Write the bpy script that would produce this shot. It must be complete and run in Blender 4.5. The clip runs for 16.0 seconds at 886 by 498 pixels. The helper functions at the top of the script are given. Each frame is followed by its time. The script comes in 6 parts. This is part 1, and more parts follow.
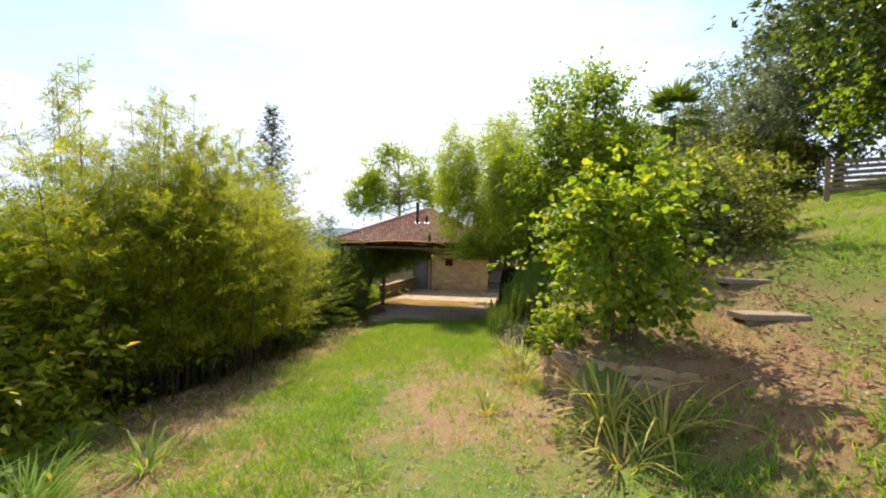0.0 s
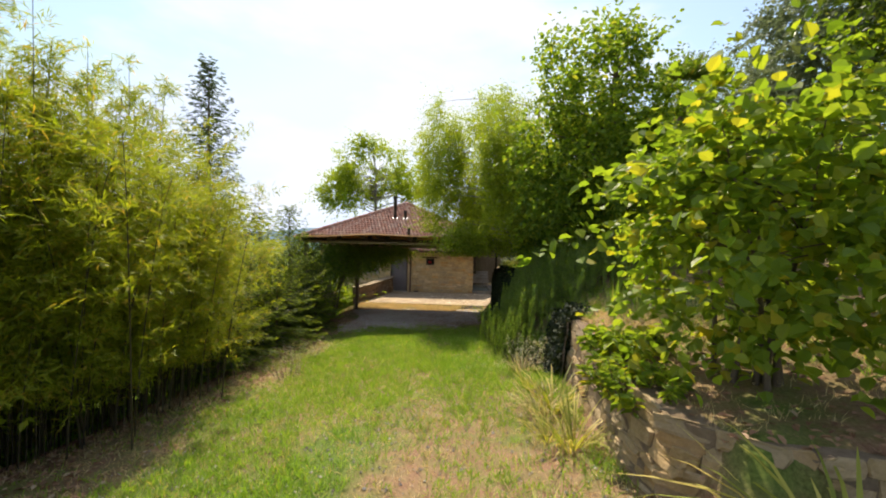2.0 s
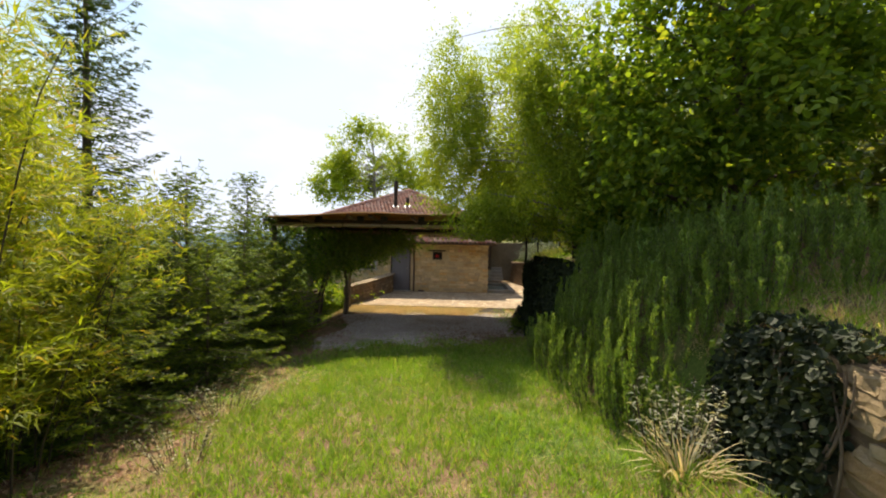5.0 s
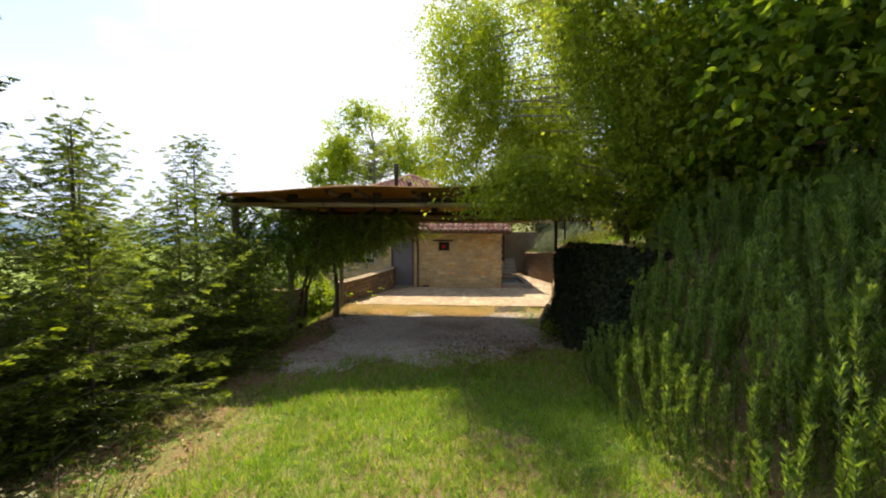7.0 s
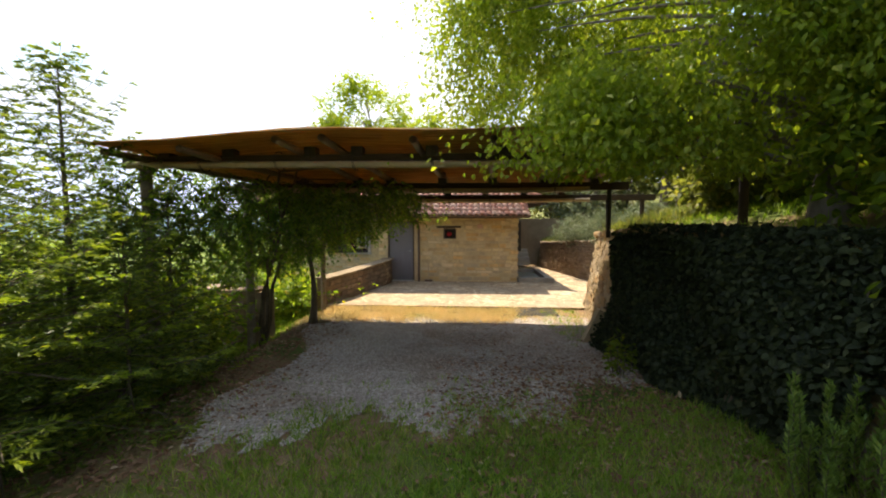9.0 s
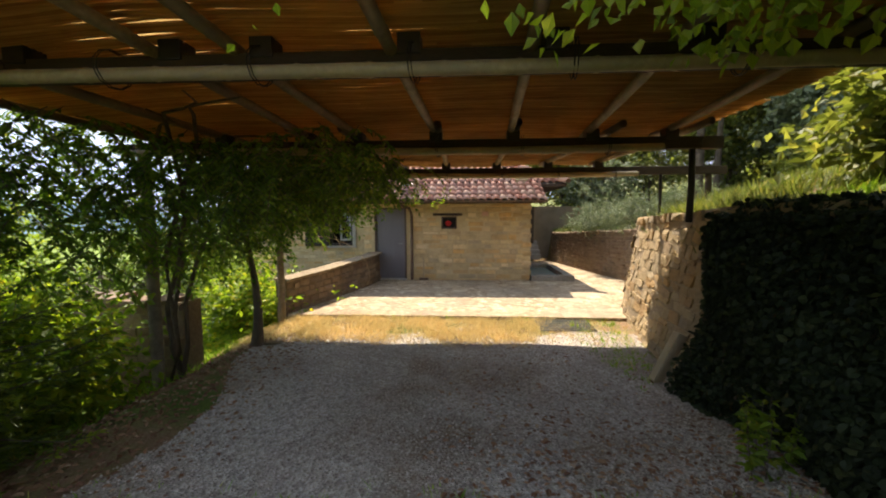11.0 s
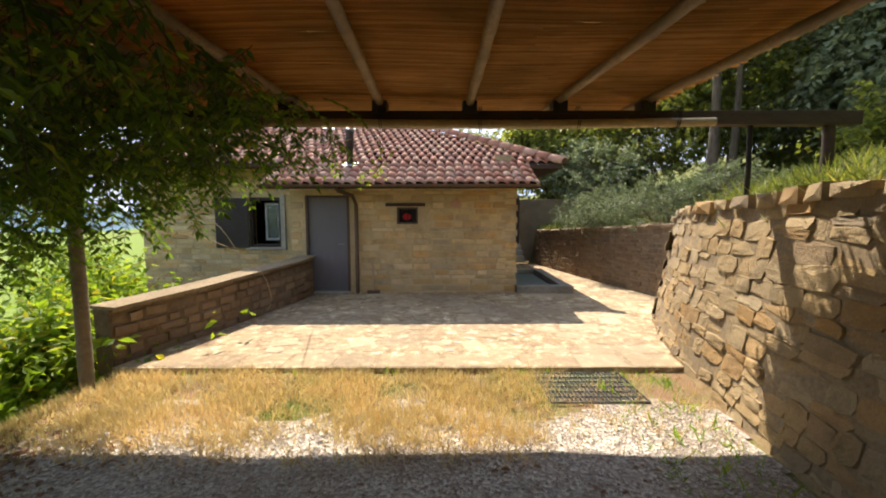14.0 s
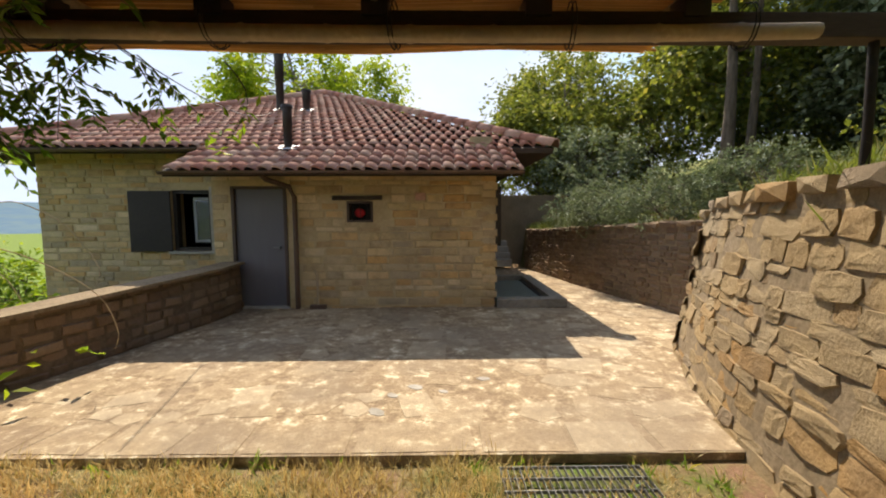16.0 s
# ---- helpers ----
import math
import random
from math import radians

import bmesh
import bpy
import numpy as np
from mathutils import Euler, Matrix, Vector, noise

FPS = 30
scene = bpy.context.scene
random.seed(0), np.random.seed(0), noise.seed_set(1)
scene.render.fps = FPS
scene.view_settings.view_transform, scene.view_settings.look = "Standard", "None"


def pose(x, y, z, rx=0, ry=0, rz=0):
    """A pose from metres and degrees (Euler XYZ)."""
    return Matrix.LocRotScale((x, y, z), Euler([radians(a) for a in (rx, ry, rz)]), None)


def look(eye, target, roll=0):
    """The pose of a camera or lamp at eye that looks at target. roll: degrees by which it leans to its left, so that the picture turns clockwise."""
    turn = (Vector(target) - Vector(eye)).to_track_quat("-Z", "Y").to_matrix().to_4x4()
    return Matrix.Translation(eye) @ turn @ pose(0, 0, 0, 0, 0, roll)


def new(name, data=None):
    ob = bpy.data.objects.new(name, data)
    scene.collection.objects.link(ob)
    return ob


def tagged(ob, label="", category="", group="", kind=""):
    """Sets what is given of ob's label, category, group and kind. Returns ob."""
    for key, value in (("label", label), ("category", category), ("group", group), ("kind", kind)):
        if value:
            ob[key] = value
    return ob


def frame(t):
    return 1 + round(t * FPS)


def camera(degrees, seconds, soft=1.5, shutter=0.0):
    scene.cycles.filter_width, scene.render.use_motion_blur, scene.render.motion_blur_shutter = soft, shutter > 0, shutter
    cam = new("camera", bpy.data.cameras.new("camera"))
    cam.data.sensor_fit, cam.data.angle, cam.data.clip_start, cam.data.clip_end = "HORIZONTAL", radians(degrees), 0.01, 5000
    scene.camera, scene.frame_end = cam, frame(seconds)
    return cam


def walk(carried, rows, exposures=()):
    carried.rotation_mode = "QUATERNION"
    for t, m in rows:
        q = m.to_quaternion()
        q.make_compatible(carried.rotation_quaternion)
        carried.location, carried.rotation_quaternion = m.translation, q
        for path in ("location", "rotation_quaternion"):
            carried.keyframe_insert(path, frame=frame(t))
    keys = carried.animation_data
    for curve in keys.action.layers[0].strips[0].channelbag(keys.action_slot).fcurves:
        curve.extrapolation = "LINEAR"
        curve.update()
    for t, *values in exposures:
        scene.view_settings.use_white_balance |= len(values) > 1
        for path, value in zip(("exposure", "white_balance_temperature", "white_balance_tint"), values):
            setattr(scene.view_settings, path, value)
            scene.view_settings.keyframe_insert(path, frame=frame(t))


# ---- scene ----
cam = camera(96.2, 16.0, 2.0)
METRES, EYE, TILT, LEAN, TURN = 17.5, 3.05, 0.0, 0.0, 5.6
ROWS = [
    (0.0, 0.0, 0.0, 0.0, 0.03, -1.41, -1.38),
    (0.5, -0.0057, 0.0277, -0.002, -1.63, -1.33, -1.41),
    (1.0, -0.0081, 0.0591, -0.005, -2.66, -1.29, -1.42),
    (1.5, -0.011, 0.092, -0.0094, -3.1, -1.33, -1.38),
    (2.0, -0.0108, 0.126, -0.0118, -3.25, -1.33, -1.35),
    (2.5, -0.0116, 0.1599, -0.0157, -3.34, -1.31, -1.34),
    (3.0, -0.013, 0.1941, -0.0196, -3.22, -1.32, -1.38),
    (3.5, -0.0162, 0.2298, -0.0243, -3.13, -1.37, -1.42),
    (4.0, -0.0201, 0.2638, -0.029, -3.2, -1.41, -1.42),
    (6.5, -0.0166, 0.4081, -0.0455, -2.46, -2.07, -0.06),
    (7.0, -0.0202, 0.4452, -0.0484, -2.43, -2.47, -0.03),
    (7.5, -0.0229, 0.4818, -0.0524, -2.28, -2.78, 0.01),
    (8.0, -0.0251, 0.5181, -0.0544, -2.34, -3.29, -0.01),
    (8.5, -0.0266, 0.5523, -0.0572, -2.35, -3.65, 0.01),
    (9.0, -0.0245, 0.5864, -0.0594, -2.35, -3.86, 0.03),
    (11.5, -0.0153, 0.7485, -0.0713, -2.37, -5.03, 0.24),
    (12.0, -0.0149, 0.7782, -0.0736, -2.55, -5.0, 0.19),
    (12.5, -0.0109, 0.8073, -0.0756, -3.19, -5.07, 0.14),
    (13.0, -0.0052, 0.8348, -0.0768, -4.16, -5.05, 0.12),
    (13.5, 0.0045, 0.8607, -0.0782, -5.28, -5.06, 0.04),
    (14.0, 0.0154, 0.886, -0.08, -5.85, -5.06, 0.11),
    (14.5, 0.028, 0.9103, -0.081, -6.02, -5.08, 0.16),
    (15.0, 0.0405, 0.9336, -0.0822, -6.24, -5.11, 0.18),
    (15.5, 0.0498, 0.9567, -0.0837, -6.47, -5.06, 0.24),
    (16.0, 0.0586, 0.9794, -0.0848, -6.52, -5.04, 0.22),
]
EXPOSURES = ((0.0, 0.90, 6900, 10), (2.0, 0.76, 6900, 10), (3.5, 0.70, 7000, 10), (6.5, 0.92, 7000, 10), (9.0, 1.26, 7000, 10), (11.5, 1.32, 6650, 10), (13.0, 1.30, 6600, 10), (14.5, 1.05, 6600, 10), (16.0, 0.66, 6650, 10))
FLUES = ((-3.22, 24.23, 0.73, 0.07), (-4.51, 27.35, 1.40, 0.095), (-3.86, 27.35, 0.5, 0.085))
walk(cam, [(t, pose(0, 0, EYE, TILT, LEAN, TURN) @ pose(METRES * x, METRES * y, METRES * z, 90 + pitch, roll, yaw)) for t, x, y, z, yaw, pitch, roll in ROWS],
     exposures=EXPOSURES)

# ---------------------------------------------------------------- light
SUN_AZ, SUN_EL = radians(-9.5), radians(52.0)      # towards the sun: azimuth from +y to +x
sun_dir = Vector((math.sin(SUN_AZ) * math.cos(SUN_EL), math.cos(SUN_AZ) * math.cos(SUN_EL), math.sin(SUN_EL)))
sun = new("sun", bpy.data.lights.new("sun", "SUN"))
sun.data.energy, sun.data.angle, sun.data.color = 5.0, radians(0.6), (1.0, 0.89, 0.74)
sun.matrix_world = look(sun_dir * 50, (0, 0, 0))

world = bpy.data.worlds.new("sky")
scene.world = world
world.use_nodes = True
wt = world.node_tree
wt.nodes.clear()
w_out = wt.nodes.new("ShaderNodeOutputWorld")
w_bg = wt.nodes.new("ShaderNodeBackground")
w_sky = wt.nodes.new("ShaderNodeTexSky")
w_sky.sky_type, w_sky.sun_disc = "NISHITA", False
w_sky.sun_elevation, w_sky.sun_rotation = SUN_EL, SUN_AZ
w_sky.air_density, w_sky.dust_density, w_sky.ozone_density = 1.0, 0.5, 1.6
w_bg.inputs["Strength"].default_value = 0.15
w_tc = wt.nodes.new("ShaderNodeTexCoord")
w_map = wt.nodes.new("ShaderNodeMapping")
w_map.inputs["Scale"].default_value = (1.0, 1.0, 2.6)
w_noise = wt.nodes.new("ShaderNodeTexNoise")
w_noise.inputs["Scale"].default_value, w_noise.inputs["Detail"].default_value = 2.2, 6.0
w_noise.inputs["Roughness"].default_value = 0.55
w_ramp = wt.nodes.new("ShaderNodeValToRGB")
w_ramp.color_ramp.elements[0].position, w_ramp.color_ramp.elements[1].position = 0.44, 0.62
w_ramp.color_ramp.elements[0].color, w_ramp.color_ramp.elements[1].color = (0.12, 0.12, 0.12, 1), (0.85, 0.85, 0.85, 1)
w_mix = wt.nodes.new("ShaderNodeMixRGB")
w_mix.inputs[2].default_value = (4.2, 4.4, 4.9, 1)
wt.links.new(w_tc.outputs["Generated"], w_map.inputs["Vector"])
wt.links.new(w_map.outputs["Vector"], w_noise.inputs["Vector"])
wt.links.new(w_noise.outputs["Fac"], w_ramp.inputs["Fac"])
wt.links.new(w_ramp.outputs["Color"], w_mix.inputs["Fac"])
w_haze = wt.nodes.new("ShaderNodeVectorMath")      # bright haze evens out the sky towards the sun
w_haze.operation = "MINIMUM"
w_haze.inputs[1].default_value = (3.5, 4.15, 5.5)
wt.links.new(w_sky.outputs["Color"], w_haze.inputs[0])
wt.links.new(w_haze.outputs["Vector"], w_mix.inputs[1])
wt.links.new(w_mix.outputs["Color"], w_bg.inputs["Color"])
wt.links.new(w_bg.outputs["Background"], w_out.inputs["Surface"])


# ---------------------------------------------------------------- materials
class Nodes:
    """Small builder for a node material."""

    def __init__(self, name):
        self.mat = bpy.data.materials.new(name)
        self.mat.use_nodes = True
        self.t = self.mat.node_tree
        self.bsdf = self.t.nodes["Principled BSDF"]
        self.out = self.t.nodes["Material Output"]

    def n(self, kind, **values):
        node = self.t.nodes.new(kind)
        for key, v in values.items():
            node.inputs[key.replace("_", " ")].default_value = v
        return node

    def link(self, a, b):
        self.t.links.new(a, b)

    def pos(self, scale=(1, 1, 1), obj=False):
        tc = self.n("ShaderNodeTexCoord")
        m = self.n("ShaderNodeMapping")
        m.inputs["Scale"].default_value = scale
        if obj:
            self.link(tc.outputs["Object"], m.inputs["Vector"])
        else:
            g = self.n("ShaderNodeNewGeometry")
            self.link(g.outputs["Position"], m.inputs["Vector"])
        return m.outputs["Vector"]

    def noise(self, vec, scale, detail=5.0, rough=0.6):
        n = self.n("ShaderNodeTexNoise", Scale=scale, Detail=detail, Roughness=rough)
        self.link(vec, n.inputs["Vector"])
        return n.outputs["Fac"]

    def ramp(self, fac, *stops):
        r = self.n("ShaderNodeValToRGB")
        e = r.color_ramp.elements
        while len(e) < len(stops):
            e.new(0.5)
        for el, (p, c) in zip(e, stops):
            el.position = p
            el.color = (*c, 1) if len(c) == 3 else c
        self.link(fac, r.inputs["Fac"])
        return r.outputs["Color"]

    def mix(self, fac, a, b, mode="MIX"):
        m = self.n("ShaderNodeMixRGB")
        m.blend_type = mode
        for i, v in enumerate((fac, a, b)):
            if isinstance(v, (int, float)):
                m.inputs[i].default_value = v
            elif isinstance(v, tuple):
                m.inputs[i].default_value = (*v, 1)
            else:
                self.link(v, m.inputs[i])
        return m.outputs["Color"]

    def bump(self, height, strength=0.5, dist=0.01):
        b = self.n("ShaderNodeBump", Strength=strength, Distance=dist)
        self.link(height, b.inputs["Height"])
        self.link(b.outputs["Normal"], self.bsdf.inputs["Normal"])

    def done(self, color=None, rough=0.85, metal=0.0, spec=0.3):
        if color is not None:
            if isinstance(color, tuple):
                self.bsdf.inputs["Base Color"].default_value = (*color, 1)
            else:
                self.link(color, self.bsdf.inputs["Base Color"])
        self.bsdf.inputs["Roughness"].default_value = rough
        self.bsdf.inputs["Metallic"].default_value = metal
        self.bsdf.inputs["Specular IOR Level"].default_value = spec
        return self.mat


def leaf_material(name, dark, mid, light, odd, through_light=0.45, rough=0.5, tint=(1.5, 1.45, 0.55)):
    """Leaf colours vary from leaf to leaf; part of the light passes through."""
    k = Nodes(name)
    geo = k.n("ShaderNodeNewGeometry")
    col = k.ramp(geo.outputs["Random Per Island"], (0.0, dark), (0.45, mid), (0.86, light), (0.98, odd))
    patch = k.noise(k.pos(), 0.9, 3.0)
    col = k.mix(k.ramp(patch, (0.3, (0, 0, 0)), (0.7, (1, 1, 1))), k.mix(1.0, col, (0.72, 0.78, 0.7), "MULTIPLY"), col)
    k.done(col, rough, spec=0.35)
    tr = k.n("ShaderNodeBsdfTranslucent")
    warm = k.mix(1.0, col, tint, "MULTIPLY")
    k.link(warm, tr.inputs["Color"])
    ms = k.n("ShaderNodeMixShader")
    ms.inputs[0].default_value = through_light
    k.link(k.bsdf.outputs[0], ms.inputs[1])
    k.link(tr.outputs[0], ms.inputs[2])
    k.link(ms.outputs[0], k.out.inputs["Surface"])
    return k.mat


def bark_material(name, a, b, scale=14.0):
    k = Nodes(name)
    v = k.pos((1, 1, 0.25))
    f = k.noise(v, scale, 6.0)
    k.bump(f, 0.7, 0.01)
    return k.done(k.ramp(f, (0.3, a), (0.7, b)), 0.9)


def stone_material(name, cols, bump=0.6, scale=9.0, rand=0.75):
    """Hewn sandstone: every piece its own tone, with grain, lichen and stains."""
    k = Nodes(name)
    oi = k.n("ShaderNodeObjectInfo")
    geo = k.n("ShaderNodeNewGeometry")
    rnd = k.n("ShaderNodeMath")
    rnd.operation = "FRACT"
    add = k.n("ShaderNodeMath")
    add.operation = "ADD"
    k.link(oi.outputs["Random"], add.inputs[0])
    k.link(geo.outputs["Random Per Island"], add.inputs[1])
    k.link(add.outputs[0], rnd.inputs[0])
    base = k.ramp(rnd.outputs[0], *[(i / (len(cols) - 1), c) for i, c in enumerate(cols)])
    v = k.pos()
    grain = k.noise(v, scale * 6, 6.0, 0.7)
    blot = k.noise(v, scale * 0.7, 5.0, 0.6)
    big = k.noise(v, 1.1, 3.0)
    col = k.mix(0.55, base, k.ramp(grain, (0.25, (0.55, 0.5, 0.44)), (0.75, (1.25, 1.2, 1.1))), "MULTIPLY")
    col = k.mix(k.ramp(blot, (0.5, (0, 0, 0)), (0.68, (0.65, 0.65, 0.65))), col, k.mix(1.0, base, (0.62, 0.58, 0.52), "MULTIPLY"))
    col = k.mix(k.ramp(big, (0.45, (0, 0, 0)), (0.7, (0.35, 0.35, 0.35))), col, (0.2, 0.19, 0.16))
    hsum = k.mix(0.5, grain, blot)
    k.bump(hsum, bump, 0.02)
    return k.done(col, 0.9, spec=0.2)


M_STONE = stone_material("facade_stone", [(0.50, 0.33, 0.15), (0.73, 0.56, 0.30), (0.58, 0.45, 0.26), (0.80, 0.65, 0.41), (0.68, 0.43, 0.18), (0.49, 0.40, 0.27), (0.71, 0.55, 0.31)], 1.0)
M_RUBBLE = stone_material("rubble_stone", [(0.28, 0.21, 0.12), (0.36, 0.275, 0.16), (0.33, 0.235, 0.12), (0.39, 0.31, 0.195), (0.37, 0.225, 0.085), (0.26, 0.21, 0.15)], 1.0, 9.0)
M_DARKSTONE = stone_material("old_brown_stone", [(0.17, 0.115, 0.08), (0.27, 0.19, 0.13), (0.21, 0.145, 0.095), (0.33, 0.245, 0.17)], 0.8, 7.0)


def flag_material(name, own):
    """Worn paving: cream and brown blotches run across the stones."""
    k = Nodes(name)
    oi = k.n("ShaderNodeObjectInfo")
    v = k.pos()
    blot, fine, big = k.noise(v, 7.5, 9.0, 0.76), k.noise(v, 38.0, 6.0, 0.7), k.noise(v, 0.7, 3.0)
    col = k.ramp(blot, (0.36, (0.20, 0.14, 0.09)), (0.49, (0.33, 0.25, 0.16)), (0.56, (0.46, 0.36, 0.235)), (0.61, (0.80, 0.71, 0.53)))
    col = k.mix(own, col, k.ramp(oi.outputs["Random"], (0.0, (0.24, 0.17, 0.11)), (0.5, (0.41, 0.32, 0.21)), (1.0, (0.64, 0.55, 0.40))))
    col = k.mix(0.5, col, k.ramp(fine, (0.3, (0.62, 0.58, 0.52)), (0.72, (1.22, 1.18, 1.1))), "MULTIPLY")
    col = k.mix(k.ramp(big, (0.42, (0, 0, 0)), (0.62, (0.55, 0.55, 0.55))), col, (0.25, 0.20, 0.145))
    k.bump(k.mix(0.4, fine, blot), 0.8, 0.02)
    return k.done(col, 0.92, spec=0.2)


M_FLAG = flag_material("flagstone", 0.5)


def mortar_material(name, a, b, scale=18.0):
    k = Nodes(name)
    v = k.pos()
    f, g = k.noise(v, scale, 6.0, 0.7), k.noise(v, 1.6, 4.0)
    k.bump(f, 0.6, 0.01)
    col = k.mix(k.ramp(g, (0.35, (0, 0, 0)), (0.7, (1, 1, 1))), k.ramp(f, (0.3, a), (0.7, b)), k.mix(1.0, k.ramp(f, (0.3, a), (0.7, b)), (0.72, 0.7, 0.66), "MULTIPLY"))
    return k.done(col, 0.95, spec=0.15)


M_MORTAR = mortar_material("lime_mortar", (0.50, 0.385, 0.22), (0.64, 0.51, 0.31))
M_RMORTAR = mortar_material("grey_mortar", (0.20, 0.15, 0.095), (0.37, 0.29, 0.19), 26.0)
M_PATIO = flag_material("patio_cement", 0.0)
# parapet stains and shade and the bed wall's dark gaps, put into one colour
M_STAINSHADE = mortar_material("stained_shaded_mortar", (0.13, 0.095, 0.065), (0.23, 0.175, 0.12), 14.0)
M_KERB = mortar_material("grey_concrete", (0.22, 0.20, 0.17), (0.34, 0.31, 0.27), 12.0)
M_CONCRETE = mortar_material("pale_concrete", (0.36, 0.34, 0.30), (0.50, 0.47, 0.42), 12.0)


def tile_material(name):
    k = Nodes(name)
    oi, geo = k.n("ShaderNodeObjectInfo"), k.n("ShaderNodeNewGeometry")
    add, fr = k.n("ShaderNodeMath"), k.n("ShaderNodeMath")
    add.operation, fr.operation = "ADD", "FRACT"
    k.link(oi.outputs["Random"], add.inputs[0])
    k.link(geo.outputs["Random Per Island"], add.inputs[1])
    k.link(add.outputs[0], fr.inputs[0])
    base = k.ramp(fr.outputs[0], (0.0, (0.40, 0.17, 0.12)), (0.3, (0.52, 0.26, 0.18)), (0.6, (0.46, 0.24, 0.18)), (0.85, (0.60, 0.38, 0.28)), (1.0, (0.37, 0.19, 0.15)))
    v = k.pos()
    g = k.noise(v, 30.0, 6.0, 0.7)
    lich = k.noise(v, 7.0, 6.0, 0.75)
    col = k.mix(0.5, base, k.ramp(g, (0.25, (0.5, 0.5, 0.5)), (0.8, (1.3, 1.25, 1.2))), "MULTIPLY")
    col = k.mix(k.ramp(lich, (0.56, (0, 0, 0)), (0.68, (0.55, 0.55, 0.55))), col, (0.33, 0.28, 0.22))
    k.bump(g, 0.3, 0.004)
    return k.done(col, 0.85, spec=0.25)


M_TILE = tile_material("terracotta_tile")


def plain_material(name, a, b, scale=20.0, rough=0.6, metal=0.0, bump=0.2, stretch=(1, 1, 1), spec=0.3):
    k = Nodes(name)
    v = k.pos(stretch)
    f, g = k.noise(v, scale, 5.0), k.noise(v, scale * 0.13, 3.0)
    k.bump(f, bump, 0.004)
    col = k.mix(0.5, k.ramp(f, (0.3, a), (0.7, b)), k.ramp(g, (0.3, a), (0.7, b)))
    return k.done(col, rough, metal, spec)


M_DOOR = plain_material("grey_painted_steel", (0.125, 0.12, 0.135), (0.16, 0.155, 0.175), 8.0, 0.45, 0.0, 0.05, (1, 1, 0.2), 0.4)
M_FRAME = plain_material("brown_frame", (0.075, 0.05, 0.04), (0.11, 0.08, 0.06), 20, 0.6)
M_COPPER = plain_material("brown_downpipe", (0.10, 0.065, 0.05), (0.15, 0.10, 0.075), 12, 0.5, 0.3)
M_FLUE = plain_material("dark_flue_metal", (0.035, 0.03, 0.03), (0.075, 0.06, 0.055), 14, 0.5, 0.5)
M_FLASH = plain_material("aluminium_flashing", (0.34, 0.35, 0.37), (0.52, 0.53, 0.55), 25, 0.6, 0.4)
M_WOODDK = plain_material("dark_stained_wood", (0.03, 0.02, 0.014), (0.07, 0.045, 0.03), 16, 0.75, 0, 0.4, (1, 1, 6))
M_SHUTTER = plain_material("dark_shutter_paint", (0.03, 0.024, 0.02), (0.05, 0.04, 0.035), 18, 0.55)
M_WHITE = plain_material("white_frame_paint", (0.36, 0.36, 0.35), (0.46, 0.46, 0.45), 10, 0.5)
M_POST = plain_material("black_iron", (0.018, 0.016, 0.015), (0.045, 0.035, 0.03), 30, 0.55, 0.4)
M_GREYWOOD = plain_material("weathered_wood", (0.14, 0.105, 0.075), (0.30, 0.245, 0.18), 22, 0.9, 0, 0.6, (6, 1, 6))
M_PLANK = plain_material("pale_plank", (0.36, 0.27, 0.16), (0.5, 0.40, 0.26), 22, 0.85, 0, 0.4, (4, 4, 0.6))
M_STEEL = plain_material("galvanised_steel", (0.22, 0.23, 0.24), (0.36, 0.37, 0.38), 30, 0.45, 0.8)
M_GRATE = plain_material("dull_grate_steel", (0.15, 0.15, 0.15), (0.26, 0.26, 0.25), 30, 0.6, 0.5)
M_RED = plain_material("red_cloth", (0.45, 0.02, 0.03), (0.6, 0.05, 0.05), 18, 0.8)
# the rooms' lack of light is put into this near-black colour
M_INSIDE = plain_material("room_shade_black", (0.02, 0.02, 0.02), (0.035, 0.03, 0.03), 6, 0.9)
M_TEAL = plain_material("grey_green_cover", (0.10, 0.13, 0.12), (0.15, 0.18, 0.17), 10, 0.4)


def cane_material(name, a, b, c):
    """Bamboo cane with darker rings and a streaked skin."""
    k = Nodes(name)
    v = k.pos((1, 1, 1))
    f, g = k.noise(v, 30.0, 5.0), k.noise(v, 2.5, 3.0)
    col = k.mix(k.ramp(g, (0.35, (0, 0, 0)), (0.68, (1, 1, 1))), k.ramp(f, (0.3, a), (0.7, b)), c)
    k.bump(f, 0.2, 0.003)
    return k.done(col, 0.55, spec=0.35)


M_CANE = cane_material("old_bamboo_cane", (0.36, 0.26, 0.14), (0.52, 0.40, 0.24), (0.30, 0.24, 0.16))
M_RAFTER = cane_material("smoked_bamboo_cane", (0.20, 0.135, 0.075), (0.33, 0.235, 0.13), (0.17, 0.125, 0.08))
M_CULM = cane_material("living_bamboo_culm", (0.045, 0.036, 0.02), (0.09, 0.075, 0.03), (0.05, 0.036, 0.02))


